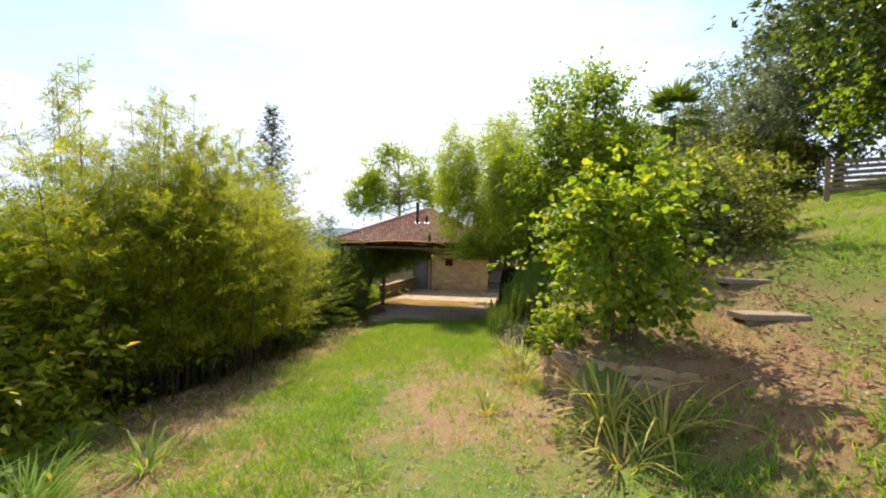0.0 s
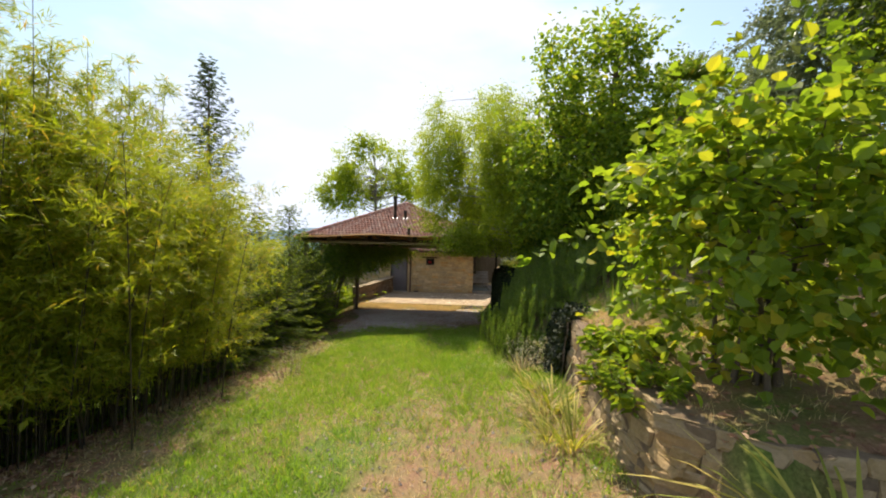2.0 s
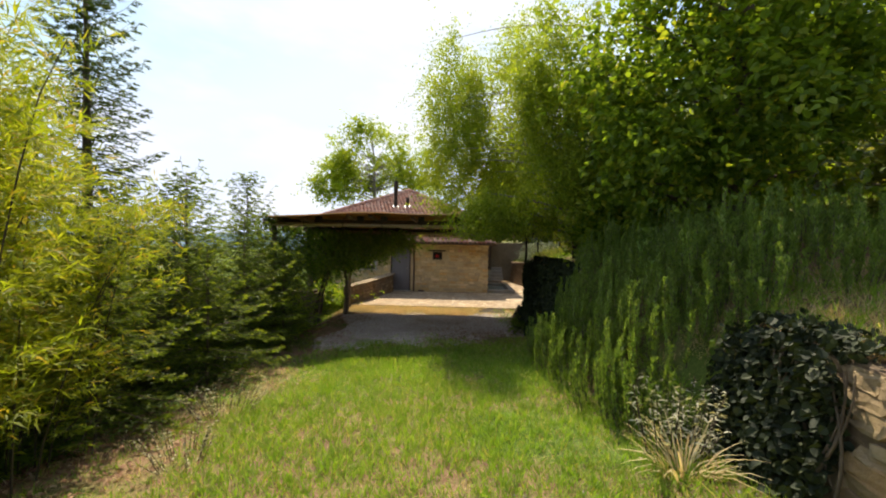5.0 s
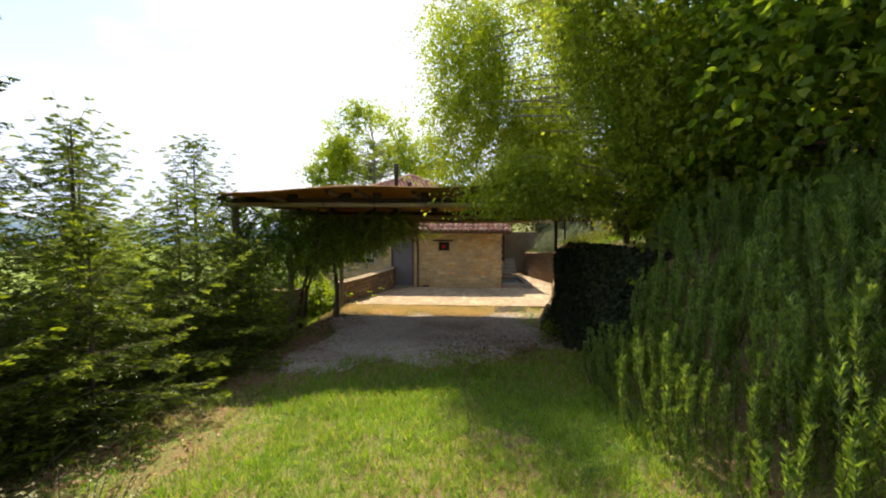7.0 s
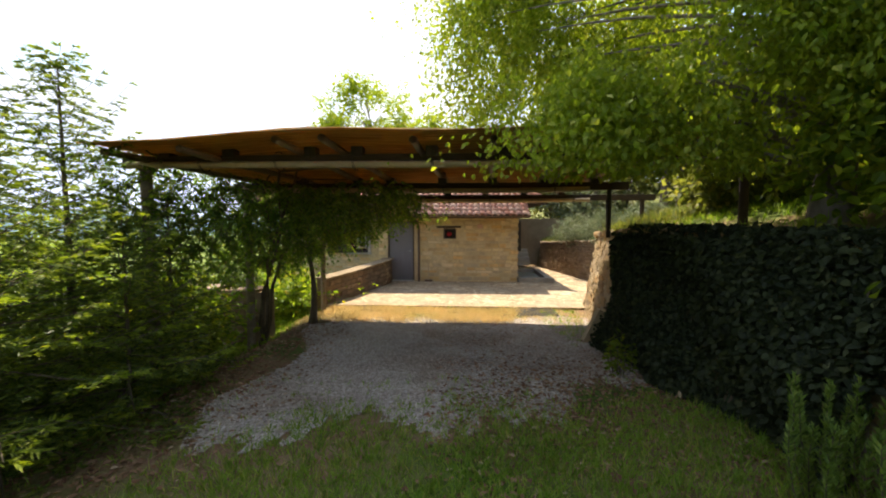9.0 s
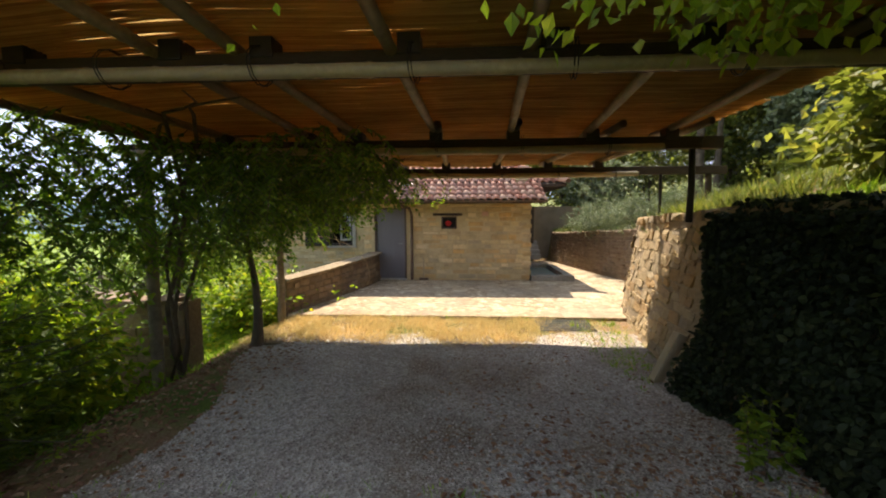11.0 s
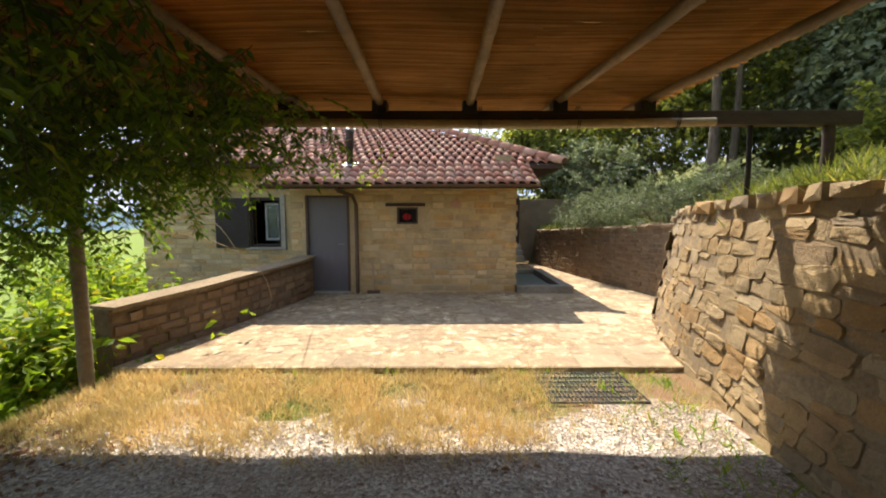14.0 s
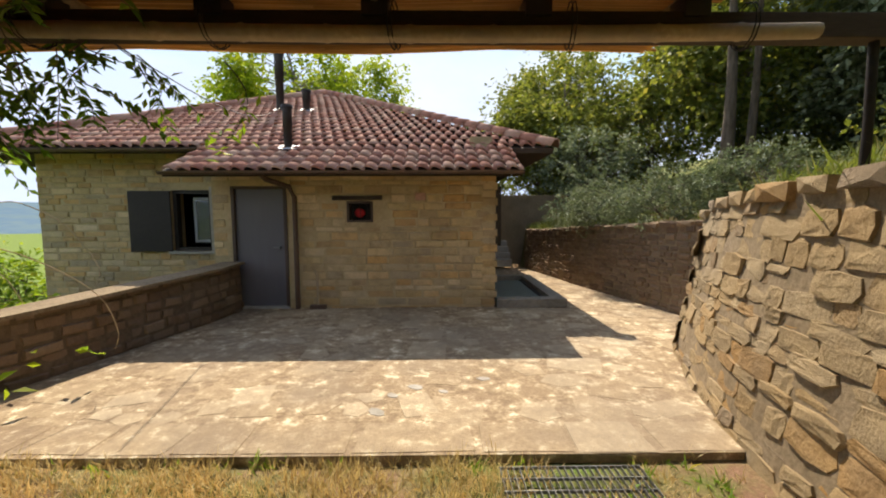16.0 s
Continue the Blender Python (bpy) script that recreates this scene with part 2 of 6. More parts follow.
def reed_material(name, tone=(1, 1, 1), through_light=0.45):
    """Reed matting; a little light comes through it."""
    k = Nodes(name)
    geo = k.n("ShaderNodeNewGeometry")
    base = k.ramp(geo.outputs["Random Per Island"], (0.0, (0.42, 0.26, 0.12)), (0.5, (0.56, 0.37, 0.18)), (1.0, (0.68, 0.48, 0.26)))
    v = k.pos((1.5, 30, 30))
    f = k.noise(v, 3.0, 4.0)
    blot = k.noise(k.pos(), 1.3, 4.0)
    col = k.mix(0.6, base, k.ramp(f, (0.3, (0.6, 0.55, 0.5)), (0.75, (1.2, 1.15, 1.1))), "MULTIPLY")
    col = k.mix(k.ramp(blot, (0.4, (0, 0, 0)), (0.7, (0.6, 0.6, 0.6))), col, k.mix(1.0, col, (0.55, 0.5, 0.45), "MULTIPLY"))
    col = k.mix(1.0, col, tone, "MULTIPLY")
    k.bump(f, 0.5, 0.005)
    k.done(col, 0.8, spec=0.25)
    tr = k.n("ShaderNodeBsdfTranslucent")
    k.link(k.mix(1.0, col, (1.02, 1.0, 0.78), "MULTIPLY"), tr.inputs["Color"])
    ms = k.n("ShaderNodeMixShader")
    ms.inputs[0].default_value = through_light
    k.link(k.bsdf.outputs[0], ms.inputs[1])
    k.link(tr.outputs[0], ms.inputs[2])
    k.link(ms.outputs[0], k.out.inputs["Surface"])
    return k.mat


M_REED = reed_material("reed_matting", (1.0, 1.0, 0.95), 0.5)


def glass_material():
    k = Nodes("window_glass")
    k.bsdf.inputs["Transmission Weight"].default_value = 0.9
    k.bsdf.inputs["IOR"].default_value = 1.45
    return k.done((0.85, 0.9, 0.9), 0.03, spec=0.5)


M_GLASS = glass_material()


def ground_material():
    """Earth with dry litter, thatch and moss in patches."""
    k = Nodes("dry_earth_and_thatch")
    v = k.pos()
    fine, mid, big = k.noise(v, 45.0, 6.0, 0.75), k.noise(v, 6.0, 5.0, 0.65), k.noise(v, 0.55, 4.0, 0.6)
    earth = k.ramp(fine, (0.25, (0.09, 0.05, 0.03)), (0.5, (0.22, 0.13, 0.08)), (0.75, (0.37, 0.25, 0.16)))
    litter = k.ramp(fine, (0.3, (0.12, 0.10, 0.04)), (0.7, (0.28, 0.22, 0.11)))
    moss = k.ramp(fine, (0.3, (0.045, 0.08, 0.015)), (0.7, (0.15, 0.20, 0.04)))
    col = k.mix(k.ramp(mid, (0.4, (0, 0, 0)), (0.6, (1, 1, 1))), earth, litter)
    col = k.mix(k.ramp(big, (0.47, (0, 0, 0)), (0.6, (1, 1, 1))), col, moss)
    g = k.n("ShaderNodeNewGeometry")
    sep = k.n("ShaderNodeSeparateXYZ")
    k.link(g.outputs["Position"], sep.inputs[0])
    zone = k.n("ShaderNodeMapRange")
    zone.inputs["From Min"].default_value, zone.inputs["From Max"].default_value = -5.2, -7.0
    k.link(sep.outputs["X"], zone.inputs["Value"])
    meadow = k.ramp(mid, (0.3, (0.10, 0.15, 0.025)), (0.7, (0.19, 0.25, 0.05)))
    col = k.mix(zone.outputs[0], col, meadow)
    hill = k.n("ShaderNodeMapRange")
    hill.inputs["From Min"].default_value, hill.inputs["From Max"].default_value = 3.5, 7.0
    k.link(sep.outputs["X"], hill.inputs["Value"])
    col = k.mix(k.mix(1.0, hill.outputs[0], (0.6, 0.6, 0.6), "MULTIPLY"), col, meadow)
    bank = k.n("ShaderNodeMapRange")                     # bank's brown earth, darkened further by tree shade put into the colour
    bank.inputs["From Min"].default_value, bank.inputs["From Max"].default_value = 1.0, 2.2
    k.link(sep.outputs["X"], bank.inputs["Value"])
    col = k.mix(bank.outputs[0], col, k.mix(1.0, col, (0.86, 0.82, 0.78), "MULTIPLY"))
    k.bump(k.mix(0.5, fine, mid), 0.8, 0.03)
    return k.done(col, 0.95, spec=0.15)


def gravel_material(name, a, b, c):
    k = Nodes(name)
    geo, oi = k.n("ShaderNodeNewGeometry"), k.n("ShaderNodeObjectInfo")
    col = k.ramp(geo.outputs["Random Per Island"], (0.0, a), (0.5, b), (1.0, c))
    f = k.noise(k.pos(), 70.0, 5.0, 0.7)
    col = k.mix(0.4, col, k.ramp(f, (0.3, (0.6, 0.6, 0.6)), (0.7, (1.25, 1.2, 1.15))), "MULTIPLY")
    k.bump(f, 0.4, 0.004)
    return k.done(col, 0.9, spec=0.2)


def gravel_bed_material():
    k = Nodes("gravel_bed")
    v = k.pos()
    vor = k.n("ShaderNodeTexVoronoi", Scale=42.0)
    k.link(v, vor.inputs["Vector"])
    mid, big = k.noise(v, 5.0, 5.0, 0.65), k.noise(v, 0.8, 4.0)
    col = k.ramp(vor.outputs["Color"], (0.15, (0.25, 0.21, 0.18)), (0.5, (0.42, 0.375, 0.33)), (0.85, (0.6, 0.56, 0.5)))
    soil = k.ramp(mid, (0.3, (0.13, 0.085, 0.05)), (0.7, (0.27, 0.19, 0.12)))
    col = k.mix(k.ramp(big, (0.44, (0, 0, 0)), (0.66, (0.75, 0.75, 0.75))), col, soil)
    k.bump(vor.outputs["Distance"], 0.9, 0.02)
    return k.done(col, 0.95, spec=0.15)


M_GROUND = ground_material()
M_BED = gravel_bed_material()
M_PEBBLE = gravel_material("gravel_stone", (0.30, 0.25, 0.215), (0.42, 0.365, 0.32), (0.58, 0.52, 0.46))

M_BAMBOO = leaf_material("bamboo_leaf", (0.155, 0.205, 0.018), (0.265, 0.315, 0.027), (0.36, 0.385, 0.045), (0.46, 0.31, 0.06), 0.6)
M_HAZEL = leaf_material("hazel_leaf", (0.11, 0.18, 0.022), (0.19, 0.28, 0.035), (0.29, 0.35, 0.045), (0.38, 0.34, 0.045), 0.6)
M_BROAD = leaf_material("broad_leaf", (0.09, 0.15, 0.018), (0.155, 0.24, 0.028), (0.24, 0.32, 0.042), (0.35, 0.36, 0.05), 0.6)
M_BIRCH = leaf_material("birch_leaf", (0.16, 0.22, 0.025), (0.25, 0.33, 0.035), (0.34, 0.40, 0.055), (0.38, 0.40, 0.07), 0.64)
M_FIR = leaf_material("fir_needle", (0.055, 0.09, 0.018), (0.10, 0.15, 0.026), (0.18, 0.235, 0.038), (0.27, 0.31, 0.05), 0.45)
M_ROSE = leaf_material("rosemary_leaf", (0.10, 0.165, 0.042), (0.165, 0.255, 0.056), (0.245, 0.345, 0.08), (0.31, 0.37, 0.115), 0.45)
M_WIST = leaf_material("wisteria_leaf", (0.06, 0.115, 0.014), (0.105, 0.19, 0.022), (0.18, 0.27, 0.035), (0.25, 0.28, 0.05), 0.5)
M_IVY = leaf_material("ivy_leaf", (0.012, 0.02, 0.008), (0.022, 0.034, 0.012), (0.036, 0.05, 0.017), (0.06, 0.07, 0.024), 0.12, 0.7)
M_GRASS = leaf_material("green_grass", (0.13, 0.23, 0.03), (0.20, 0.34, 0.045), (0.29, 0.41, 0.065), (0.46, 0.38, 0.16), 0.5, 0.6)
M_STRAW = leaf_material("dry_grass", (0.58, 0.42, 0.19), (0.72, 0.56, 0.30), (0.80, 0.68, 0.42), (0.42, 0.38, 0.14), 0.42, 0.8, (1.1, 0.95, 0.7))
M_REEDGRASS = leaf_material("yellowing_reed_grass", (0.18, 0.21, 0.03), (0.31, 0.32, 0.055), (0.50, 0.43, 0.11), (0.56, 0.42, 0.13), 0.4, 0.55)
M_FIRTIP = leaf_material("fir_new_growth", (0.14, 0.20, 0.025), (0.22, 0.29, 0.035), (0.30, 0.37, 0.045), (0.36, 0.40, 0.06), 0.55)
M_GREYLEAF = leaf_material("grey_green_leaf", (0.13, 0.155, 0.09), (0.19, 0.225, 0.135), (0.27, 0.30, 0.19), (0.33, 0.35, 0.23), 0.3, 0.6, (1.1, 1.15, 0.8))
M_OLIVE = leaf_material("olive_green_leaf", (0.11, 0.14, 0.035), (0.18, 0.21, 0.055), (0.27, 0.29, 0.08), (0.36, 0.33, 0.09), 0.5, 0.6, (1.3, 1.25, 0.6))
M_SCRUB = leaf_material("scrub_grass", (0.10, 0.13, 0.04), (0.15, 0.19, 0.06), (0.21, 0.24, 0.09), (0.32, 0.27, 0.12), 0.4, 0.7)
M_DARKLEAF = leaf_material("dark_oak_leaf", (0.03, 0.05, 0.012), (0.05, 0.085, 0.018), (0.09, 0.13, 0.028), (0.14, 0.16, 0.04), 0.35)
M_MATTOP = reed_material("weathered_reed_backing", (0.9, 0.92, 0.85), 0.5)
M_PALM = leaf_material("palm_leaf", (0.09, 0.15, 0.025), (0.15, 0.22, 0.035), (0.22, 0.29, 0.06), (0.25, 0.22, 0.06), 0.3)
M_LITTER = leaf_material("fallen_leaf", (0.17, 0.085, 0.05), (0.28, 0.15, 0.09), (0.38, 0.23, 0.14), (0.52, 0.38, 0.27), 0.15, 0.8, (1.1, 0.9, 0.7))
M_FLOWER = leaf_material("pale_seed_head", (0.36, 0.33, 0.22), (0.48, 0.45, 0.34), (0.6, 0.57, 0.45), (0.65, 0.62, 0.52), 0.3, 0.8)
M_BARK = bark_material("brown_bark", (0.06, 0.045, 0.03), (0.16, 0.125, 0.09))
M_GREYBARK = bark_material("grey_bark", (0.13, 0.11, 0.09), (0.27, 0.24, 0.2))


# ---------------------------------------------------------------- builders
def mesh_from(name, verts, faces, mat, smooth=False):
    """A mesh out of arrays; faces all have the same number of corners."""
    me = bpy.data.meshes.new(name)
    v = np.asarray(verts, dtype=np.float32)
    f = np.asarray(faces, dtype=np.int32)
    n, k = f.shape
    me.vertices.add(len(v))
    me.vertices.foreach_set("co", v.ravel())
    me.loops.add(n * k)
    me.loops.foreach_set("vertex_index", f.ravel())
    me.polygons.add(n)
    me.polygons.foreach_set("loop_start", np.arange(0, n * k, k, dtype=np.int32))
    me.polygons.foreach_set("use_smooth", np.full(n, smooth))
    me.update(calc_edges=True)
    me.validate()
    me.materials.append(mat)
    return me


def mesh_bm(name, bm, mat, smooth=False):
    bmesh.ops.recalc_face_normals(bm, faces=bm.faces)
    me = bpy.data.meshes.new(name)
    for f in bm.faces:
        f.smooth = smooth
    bm.to_mesh(me)
    bm.free()
    me.materials.append(mat)
    return me


def part(name, data, mat=None, parent=None, label="", m=None):
    """Links a bmesh or mesh as one object, under a thing or a part."""
    me = mesh_bm(name, data, mat) if isinstance(data, bmesh.types.BMesh) else data
    ob = new(name, me)
    if parent is not None:
        ob.parent = parent
    if m is not None:
        ob.matrix_basis = m
    if label:
        ob["label"] = label
    return ob


def thing(name, at=(0, 0, 0), label="", category="", group="", kind="", turn=0.0):
    ob = new(name)
    ob.empty_display_size = 0.2
    ob.matrix_basis = pose(*at, 0, 0, turn)
    return tagged(ob, label, category, group, kind)


def box_bm(x0, x1, y0, y1, z0, z1, bevel=0.0, bm=None, m=None):
    bm = bm or bmesh.new()
    mat = Matrix.Translation(((x0 + x1) / 2, (y0 + y1) / 2, (z0 + z1) / 2)) @ Matrix.Diagonal((abs(x1 - x0), abs(y1 - y0), abs(z1 - z0), 1))
    got = bmesh.ops.create_cube(bm, size=1, matrix=(m @ mat) if m else mat)
    if bevel:
        es = list({e for v in got["verts"] for e in v.link_edges})
        bmesh.ops.bevel(bm, geom=es, offset=bevel, segments=2, affect="EDGES", profile=0.6)
    return bm


def tube_arrays(pts, radii, sides=6):
    """Vertices and quads of a tapered tube along points."""
    pts = np.asarray(pts, float)
    n = len(pts)
    tan = np.gradient(pts, axis=0)
    tan /= np.linalg.norm(tan, axis=1)[:, None] + 1e-9
    ref = np.where(np.abs(tan[:, 2:3]) > 0.9, [[1.0, 0, 0]], [[0, 0, 1.0]])
    a = np.cross(tan, ref)
    a /= np.linalg.norm(a, axis=1)[:, None] + 1e-9
    b = np.cross(tan, a)
    th = np.linspace(0, 2 * np.pi, sides, endpoint=False)
    ring = a[:, None, :] * np.cos(th)[None, :, None] + b[:, None, :] * np.sin(th)[None, :, None]
    v = pts[:, None, :] + ring * np.asarray(radii, float)[:, None, None]
    i, j = np.meshgrid(np.arange(n - 1), np.arange(sides), indexing="ij")
    j2 = (j + 1) % sides
    f = np.stack([i * sides + j, i * sides + j2, (i + 1) * sides + j2, (i + 1) * sides + j], -1).reshape(-1, 4)
    return v.reshape(-1, 3), f


def join_arrays(items):
    vs, fs, o = [], [], 0
    for v, f in items:
        vs.append(v)
        fs.append(f + o)
        o += len(v)
    return np.concatenate(vs), np.concatenate(fs)


def tubes(name, lines, mat, sides=6):
    """One mesh of several tapered tubes: [(points, radii), ...]."""
    v, f = join_arrays([tube_arrays(p, r, sides) for p, r in lines])
    return mesh_from(name, v, f, mat, True)


def cane_line(a, b, r, rng, sag=0.02, knots=0.35):
    """A cane from a to b with slight bends and swollen rings."""
    a, b = np.asarray(a, float), np.asarray(b, float)
    length = np.linalg.norm(b - a)
    n = max(3, int(length / knots))
    ts, rs = [], []
    for i in range(n):
        t = i / n
        ts += [t, t + 0.02 / length, t + 0.05 / length]
        rs += [r * 1.0, r * 1.13, r * 0.98]
    ts.append(1.0)
    rs.append(r * 0.95)
    ts, rs = np.array(ts), np.array(rs)
    p = a + (b - a) * ts[:, None]
    p[:, 2] -= sag * np.sin(ts * np.pi)
    p += (rng.random(3) - 0.5) * 0.02 * np.sin(ts * np.pi * 2)[:, None]
    return p, rs


def unit(v):
    return v / (np.linalg.norm(v, axis=-1, keepdims=True) + 1e-9)


def leaf_mesh(name, P, D, L, W, mat, rng, broad=False, bend=0.15, up=0.6):
    """Leaves: P bases, D directions, L lengths, W widths. Narrow ones have four corners, broad ones six; both are folded."""
    n = len(P)
    D = unit(D)
    side = unit(np.cross(D, unit(rng.normal(size=(n, 3)) * (1 - up) + np.array([0, 0, up]))))
    nor = np.cross(side, D)
    L, W = np.broadcast_to(L, n)[:, None], np.broadcast_to(W, n)[:, None]
    if broad:
        k = 6
        pts = [P, P + D * L * 0.3 + side * W * 0.46 + nor * W * 0.14, P + D * L * 0.68 + side * W * 0.42 + nor * W * 0.08, P + D * L - nor * L * bend,
               P + D * L * 0.68 - side * W * 0.42 + nor * W * 0.08, P + D * L * 0.3 - side * W * 0.46 + nor * W * 0.14]
        V = np.stack(pts, 1).reshape(-1, 3)
        o = np.arange(n)[:, None] * k
        F = np.concatenate([o + np.array([[0, 1, 2, 3]]), o + np.array([[0, 3, 4, 5]])])
    else:
        k = 4
        mid = P + D * L * 0.45
        V = np.stack([P, mid + side * W * 0.5 + nor * W * 0.1, P + D * L - nor * L * bend, mid - side * W * 0.5 + nor * W * 0.1], 1).reshape(-1, 3)
        F = np.arange(n)[:, None] * k + np.array([[0, 1, 2, 3]])
    return mesh_from(name, V, F, mat)


def lobes(rng, centre, size, n, shell=0.55):
    """Cluster centres spread through the outer part of an uneven crown."""
    d = unit(rng.normal(size=(n, 3)))
    r = shell + (1 - shell) * rng.random(n) ** 0.6
    ph = rng.random(6) * 6.28
    uneven = 1 + 0.16 * np.sin(d[:, 0] * 4 + ph[0]) * np.sin(d[:, 1] * 4 + ph[1]) + 0.12 * np.sin(d[:, 2] * 7 + ph[2] + d[:, 0] * 3)
    whole = np.asarray(centre) + d * (r * uneven)[:, None] * np.asarray(size)
    k = 7
    sub = unit(rng.normal(size=(k, 3))) * 0.62
    pick = rng.integers(0, k, n)
    lobe = np.asarray(centre) + (sub[pick] + d * r[:, None] * (0.34 + 0.2 * rng.random(k))[pick][:, None]) * np.asarray(size)
    return np.where((rng.random(n) < 0.3)[:, None], whole * 0.9 + np.asarray(centre) * 0.1, lobe)


def tree(name, base, top, crowns, mat, bark, label, category="tree", leaf=(0.09, 0.06), clusters=220, per=60, spread=0.32, broad=True,
         trunk_r=0.12, droop=0.3, seed=1, stems=1, group="", shell=0.5, lowest=-99.0, roof=None):
    """Tapered trunk, limbs to the leaf clusters, and a crown of single leaves."""
    rng = np.random.default_rng(seed)
    base = np.asarray(base, float)
    root = thing(name, base, label, category, group)
    lines, limbs = [], []
    tops = []
    for s in range(stems):
        lean = (rng.random(3) - 0.5) * (0.25 if stems == 1 else 1.2) * np.array([1, 1, 0])
        foot = (rng.random(3) - 0.5) * (0 if stems == 1 else 0.35) * np.array([1, 1, 0])
        ts = np.linspace(0, 1, 9)
        p = foot + np.outer(ts, [0, 0, top - base[2]]) + np.outer(ts ** 1.5, lean) + np.stack([0.06 * np.sin(ts * 5 + s), 0.06 * np.cos(ts * 4 + s), 0 * ts], 1)
        rr = trunk_r * (1.25 - 1.05 * ts) * (1 + 0.35 * np.exp(-ts * 14))
        lines.append((p, rr))
        tops.append(p)
    C = np.concatenate([lobes(rng, np.asarray(c) - base, sz, max(4, int(clusters * w)), shell) for c, sz, w in crowns])
    pick = rng.permutation(len(C))[:min(70, len(C))]
    for i in pick:
        p0 = tops[i % stems]
        hgt = np.clip((C[i, 2] - 0.25 * np.linalg.norm(C[i, :2])) / max(p0[-1, 2], 0.1), 0.12, 0.95)
        idx = hgt * 8
        a = p0[int(idx)] * (1 - idx % 1) + p0[min(8, int(idx) + 1)] * (idx % 1)
        ts = np.linspace(0, 1, 6)[:, None]
        mid = (C[i] - a) * ts + np.array([0, 0, 1]) * np.sin(ts * np.pi) * 0.12 * np.linalg.norm(C[i] - a) * 0.4
        limbs.append((a + mid, np.linspace(trunk_r * 0.38 * (1 - 0.6 * hgt), 0.006, 6)))
    part("trunk", tubes("trunk", lines, bark, 8), None, root)
    tagged(part("limbwork", tubes("limbwork", limbs, bark, 5), None, root), kind="stuff")
    tw_n = max(2, per // 11)
    hub = C.mean(axis=0)
    T = np.repeat(C, tw_n, axis=0)
    td = unit(unit(T - hub) * 0.75 + rng.normal(size=T.shape) * 0.6 + np.array([0, 0, 0.25 - droop]))
    tl = spread * rng.uniform(0.5, 1.9, len(T)) * np.where(rng.random(len(T)) < 0.12, 1.7, 1.0)
    n = len(T) * 11
    u = rng.random(n) ** 0.8
    ti = np.repeat(np.arange(len(T)), 11)
    P = T[ti] + td[ti] * (u * tl[ti])[:, None] + rng.normal(size=(n, 3)) * spread * 0.10
    P[:, 2] -= droop * 0.5 * (u * tl[ti]) ** 1.5
    D = td[ti] * 0.5 + unit(rng.normal(size=(n, 3)) * np.array([1, 1, 0.55])) * 0.9 + np.array([0, 0, -droop * 0.6])
    ok = P[:, 2] + base[2] > lowest
    if roof:                                             # foliage stays above a roof that starts at this y
        ok &= (P[:, 1] + base[1] < roof[0]) | (P[:, 2] + base[2] > roof[1])
    P, D = P[ok], D[ok]
    n = len(P)
    s = 0.65 + 0.6 * rng.random(n)
    me = leaf_mesh("crown", P, D, leaf[0] * s, leaf[1] * s, mat, rng, broad)
    part("crown", me, None, root)
    return root
# ---------------------------------------------------------------- ground
EDGE_Y = [4.0, 6.0, 8.6, 12.0, 14.0, 16.5, 17.2, 18.3, 20.2, 21.3, 21.5, 22.6, 29.0, 31.0]
EDGE_X = [0.95, 1.05, 1.25, 1.05, 1.0, 1.0, 1.1, 1.28, 1.75, 2.3, 3.4, 3.4, 2.3, 2.3]
TERR_Y = [4.0, 8.0, 12.0, 16.0, 18.8, 21.3, 22.0, 29.0]
TERR_Z = [1.75, 1.75, 1.8, 1.82, 1.72, 1.6, 1.4, 1.0]


def ground_z(x, y):
    """Height of the ground: the track falls towards the patio, a bank stands to one side, a valley lies on the other."""
    x, y = np.asarray(x, float), np.asarray(y, float)
    base = np.interp(y, [-40, -5, 0, 6, 11.5, 15, 17, 19.0, 19.66, 20.0, 40], [4.0, 1.75, 1.38, 0.90, 0.44, 0.13, 0.0, -0.06, -0.08, -0.4, -0.4])
    cross = np.clip(x + 1, -3.6, 2.2) * 0.10 * np.interp(y, [9, 16], [1.0, 0.0])
    track = base + cross
    edge = np.interp(y, EDGE_Y, EDGE_X)
    terr = np.interp(y, TERR_Y, TERR_Z)
    gentle = np.interp(y, [5.0, 7.5], [0.10, 0.27])
    hill = terr + gentle * np.clip(x - edge, 0, 4) + 0.27 * np.clip(x - edge - 4, 0, 12) + 0.2 * np.clip(x - edge - 16, 0, 90)
    slack = np.interp(y, [8.5, 9.0, 12.0, 12.5], [0.12, 1.1, 1.1, 0.12])
    step = np.clip((x - edge + slack * 0.6 - 0.07) / slack, 0, 1)
    with_wall = track * (1 - step) + hill * step
    ramp = np.minimum(track + 0.8 * np.clip(x - 1.75, 0, None), np.maximum(hill, track + 0.2 * np.clip(x - 1.25, 0, None)))
    soft = np.interp(y, [4.05, 4.3], [0.0, 1.0])
    z = ramp * (1 - soft) + with_wall * soft
    left = np.clip(-4.6 - x, 0, None)
    fall = -0.42 * np.clip(left, 0, 3.5) - 0.07 * np.clip(left - 3.5, 0, 30) - 0.22 * np.clip(left - 33, 0, 150)
    z = z + fall
    bumps = 0.035 * np.sin(x * 1.9 + y * 0.7) * np.sin(y * 1.3 - x * 0.5) + 0.02 * np.sin(x * 4.1) * np.sin(y * 3.7 + 1)
    return z + bumps * np.interp(y, [15, 18], [1.0, 0.25])


def axis(lo, hi, fine, far):
    mid = np.arange(lo, hi + fine / 2, fine)
    out = fine * np.cumsum(1.22 ** np.arange(1, 46))
    out = out[out < far]
    return np.concatenate([lo - out[::-1], mid, hi + out])


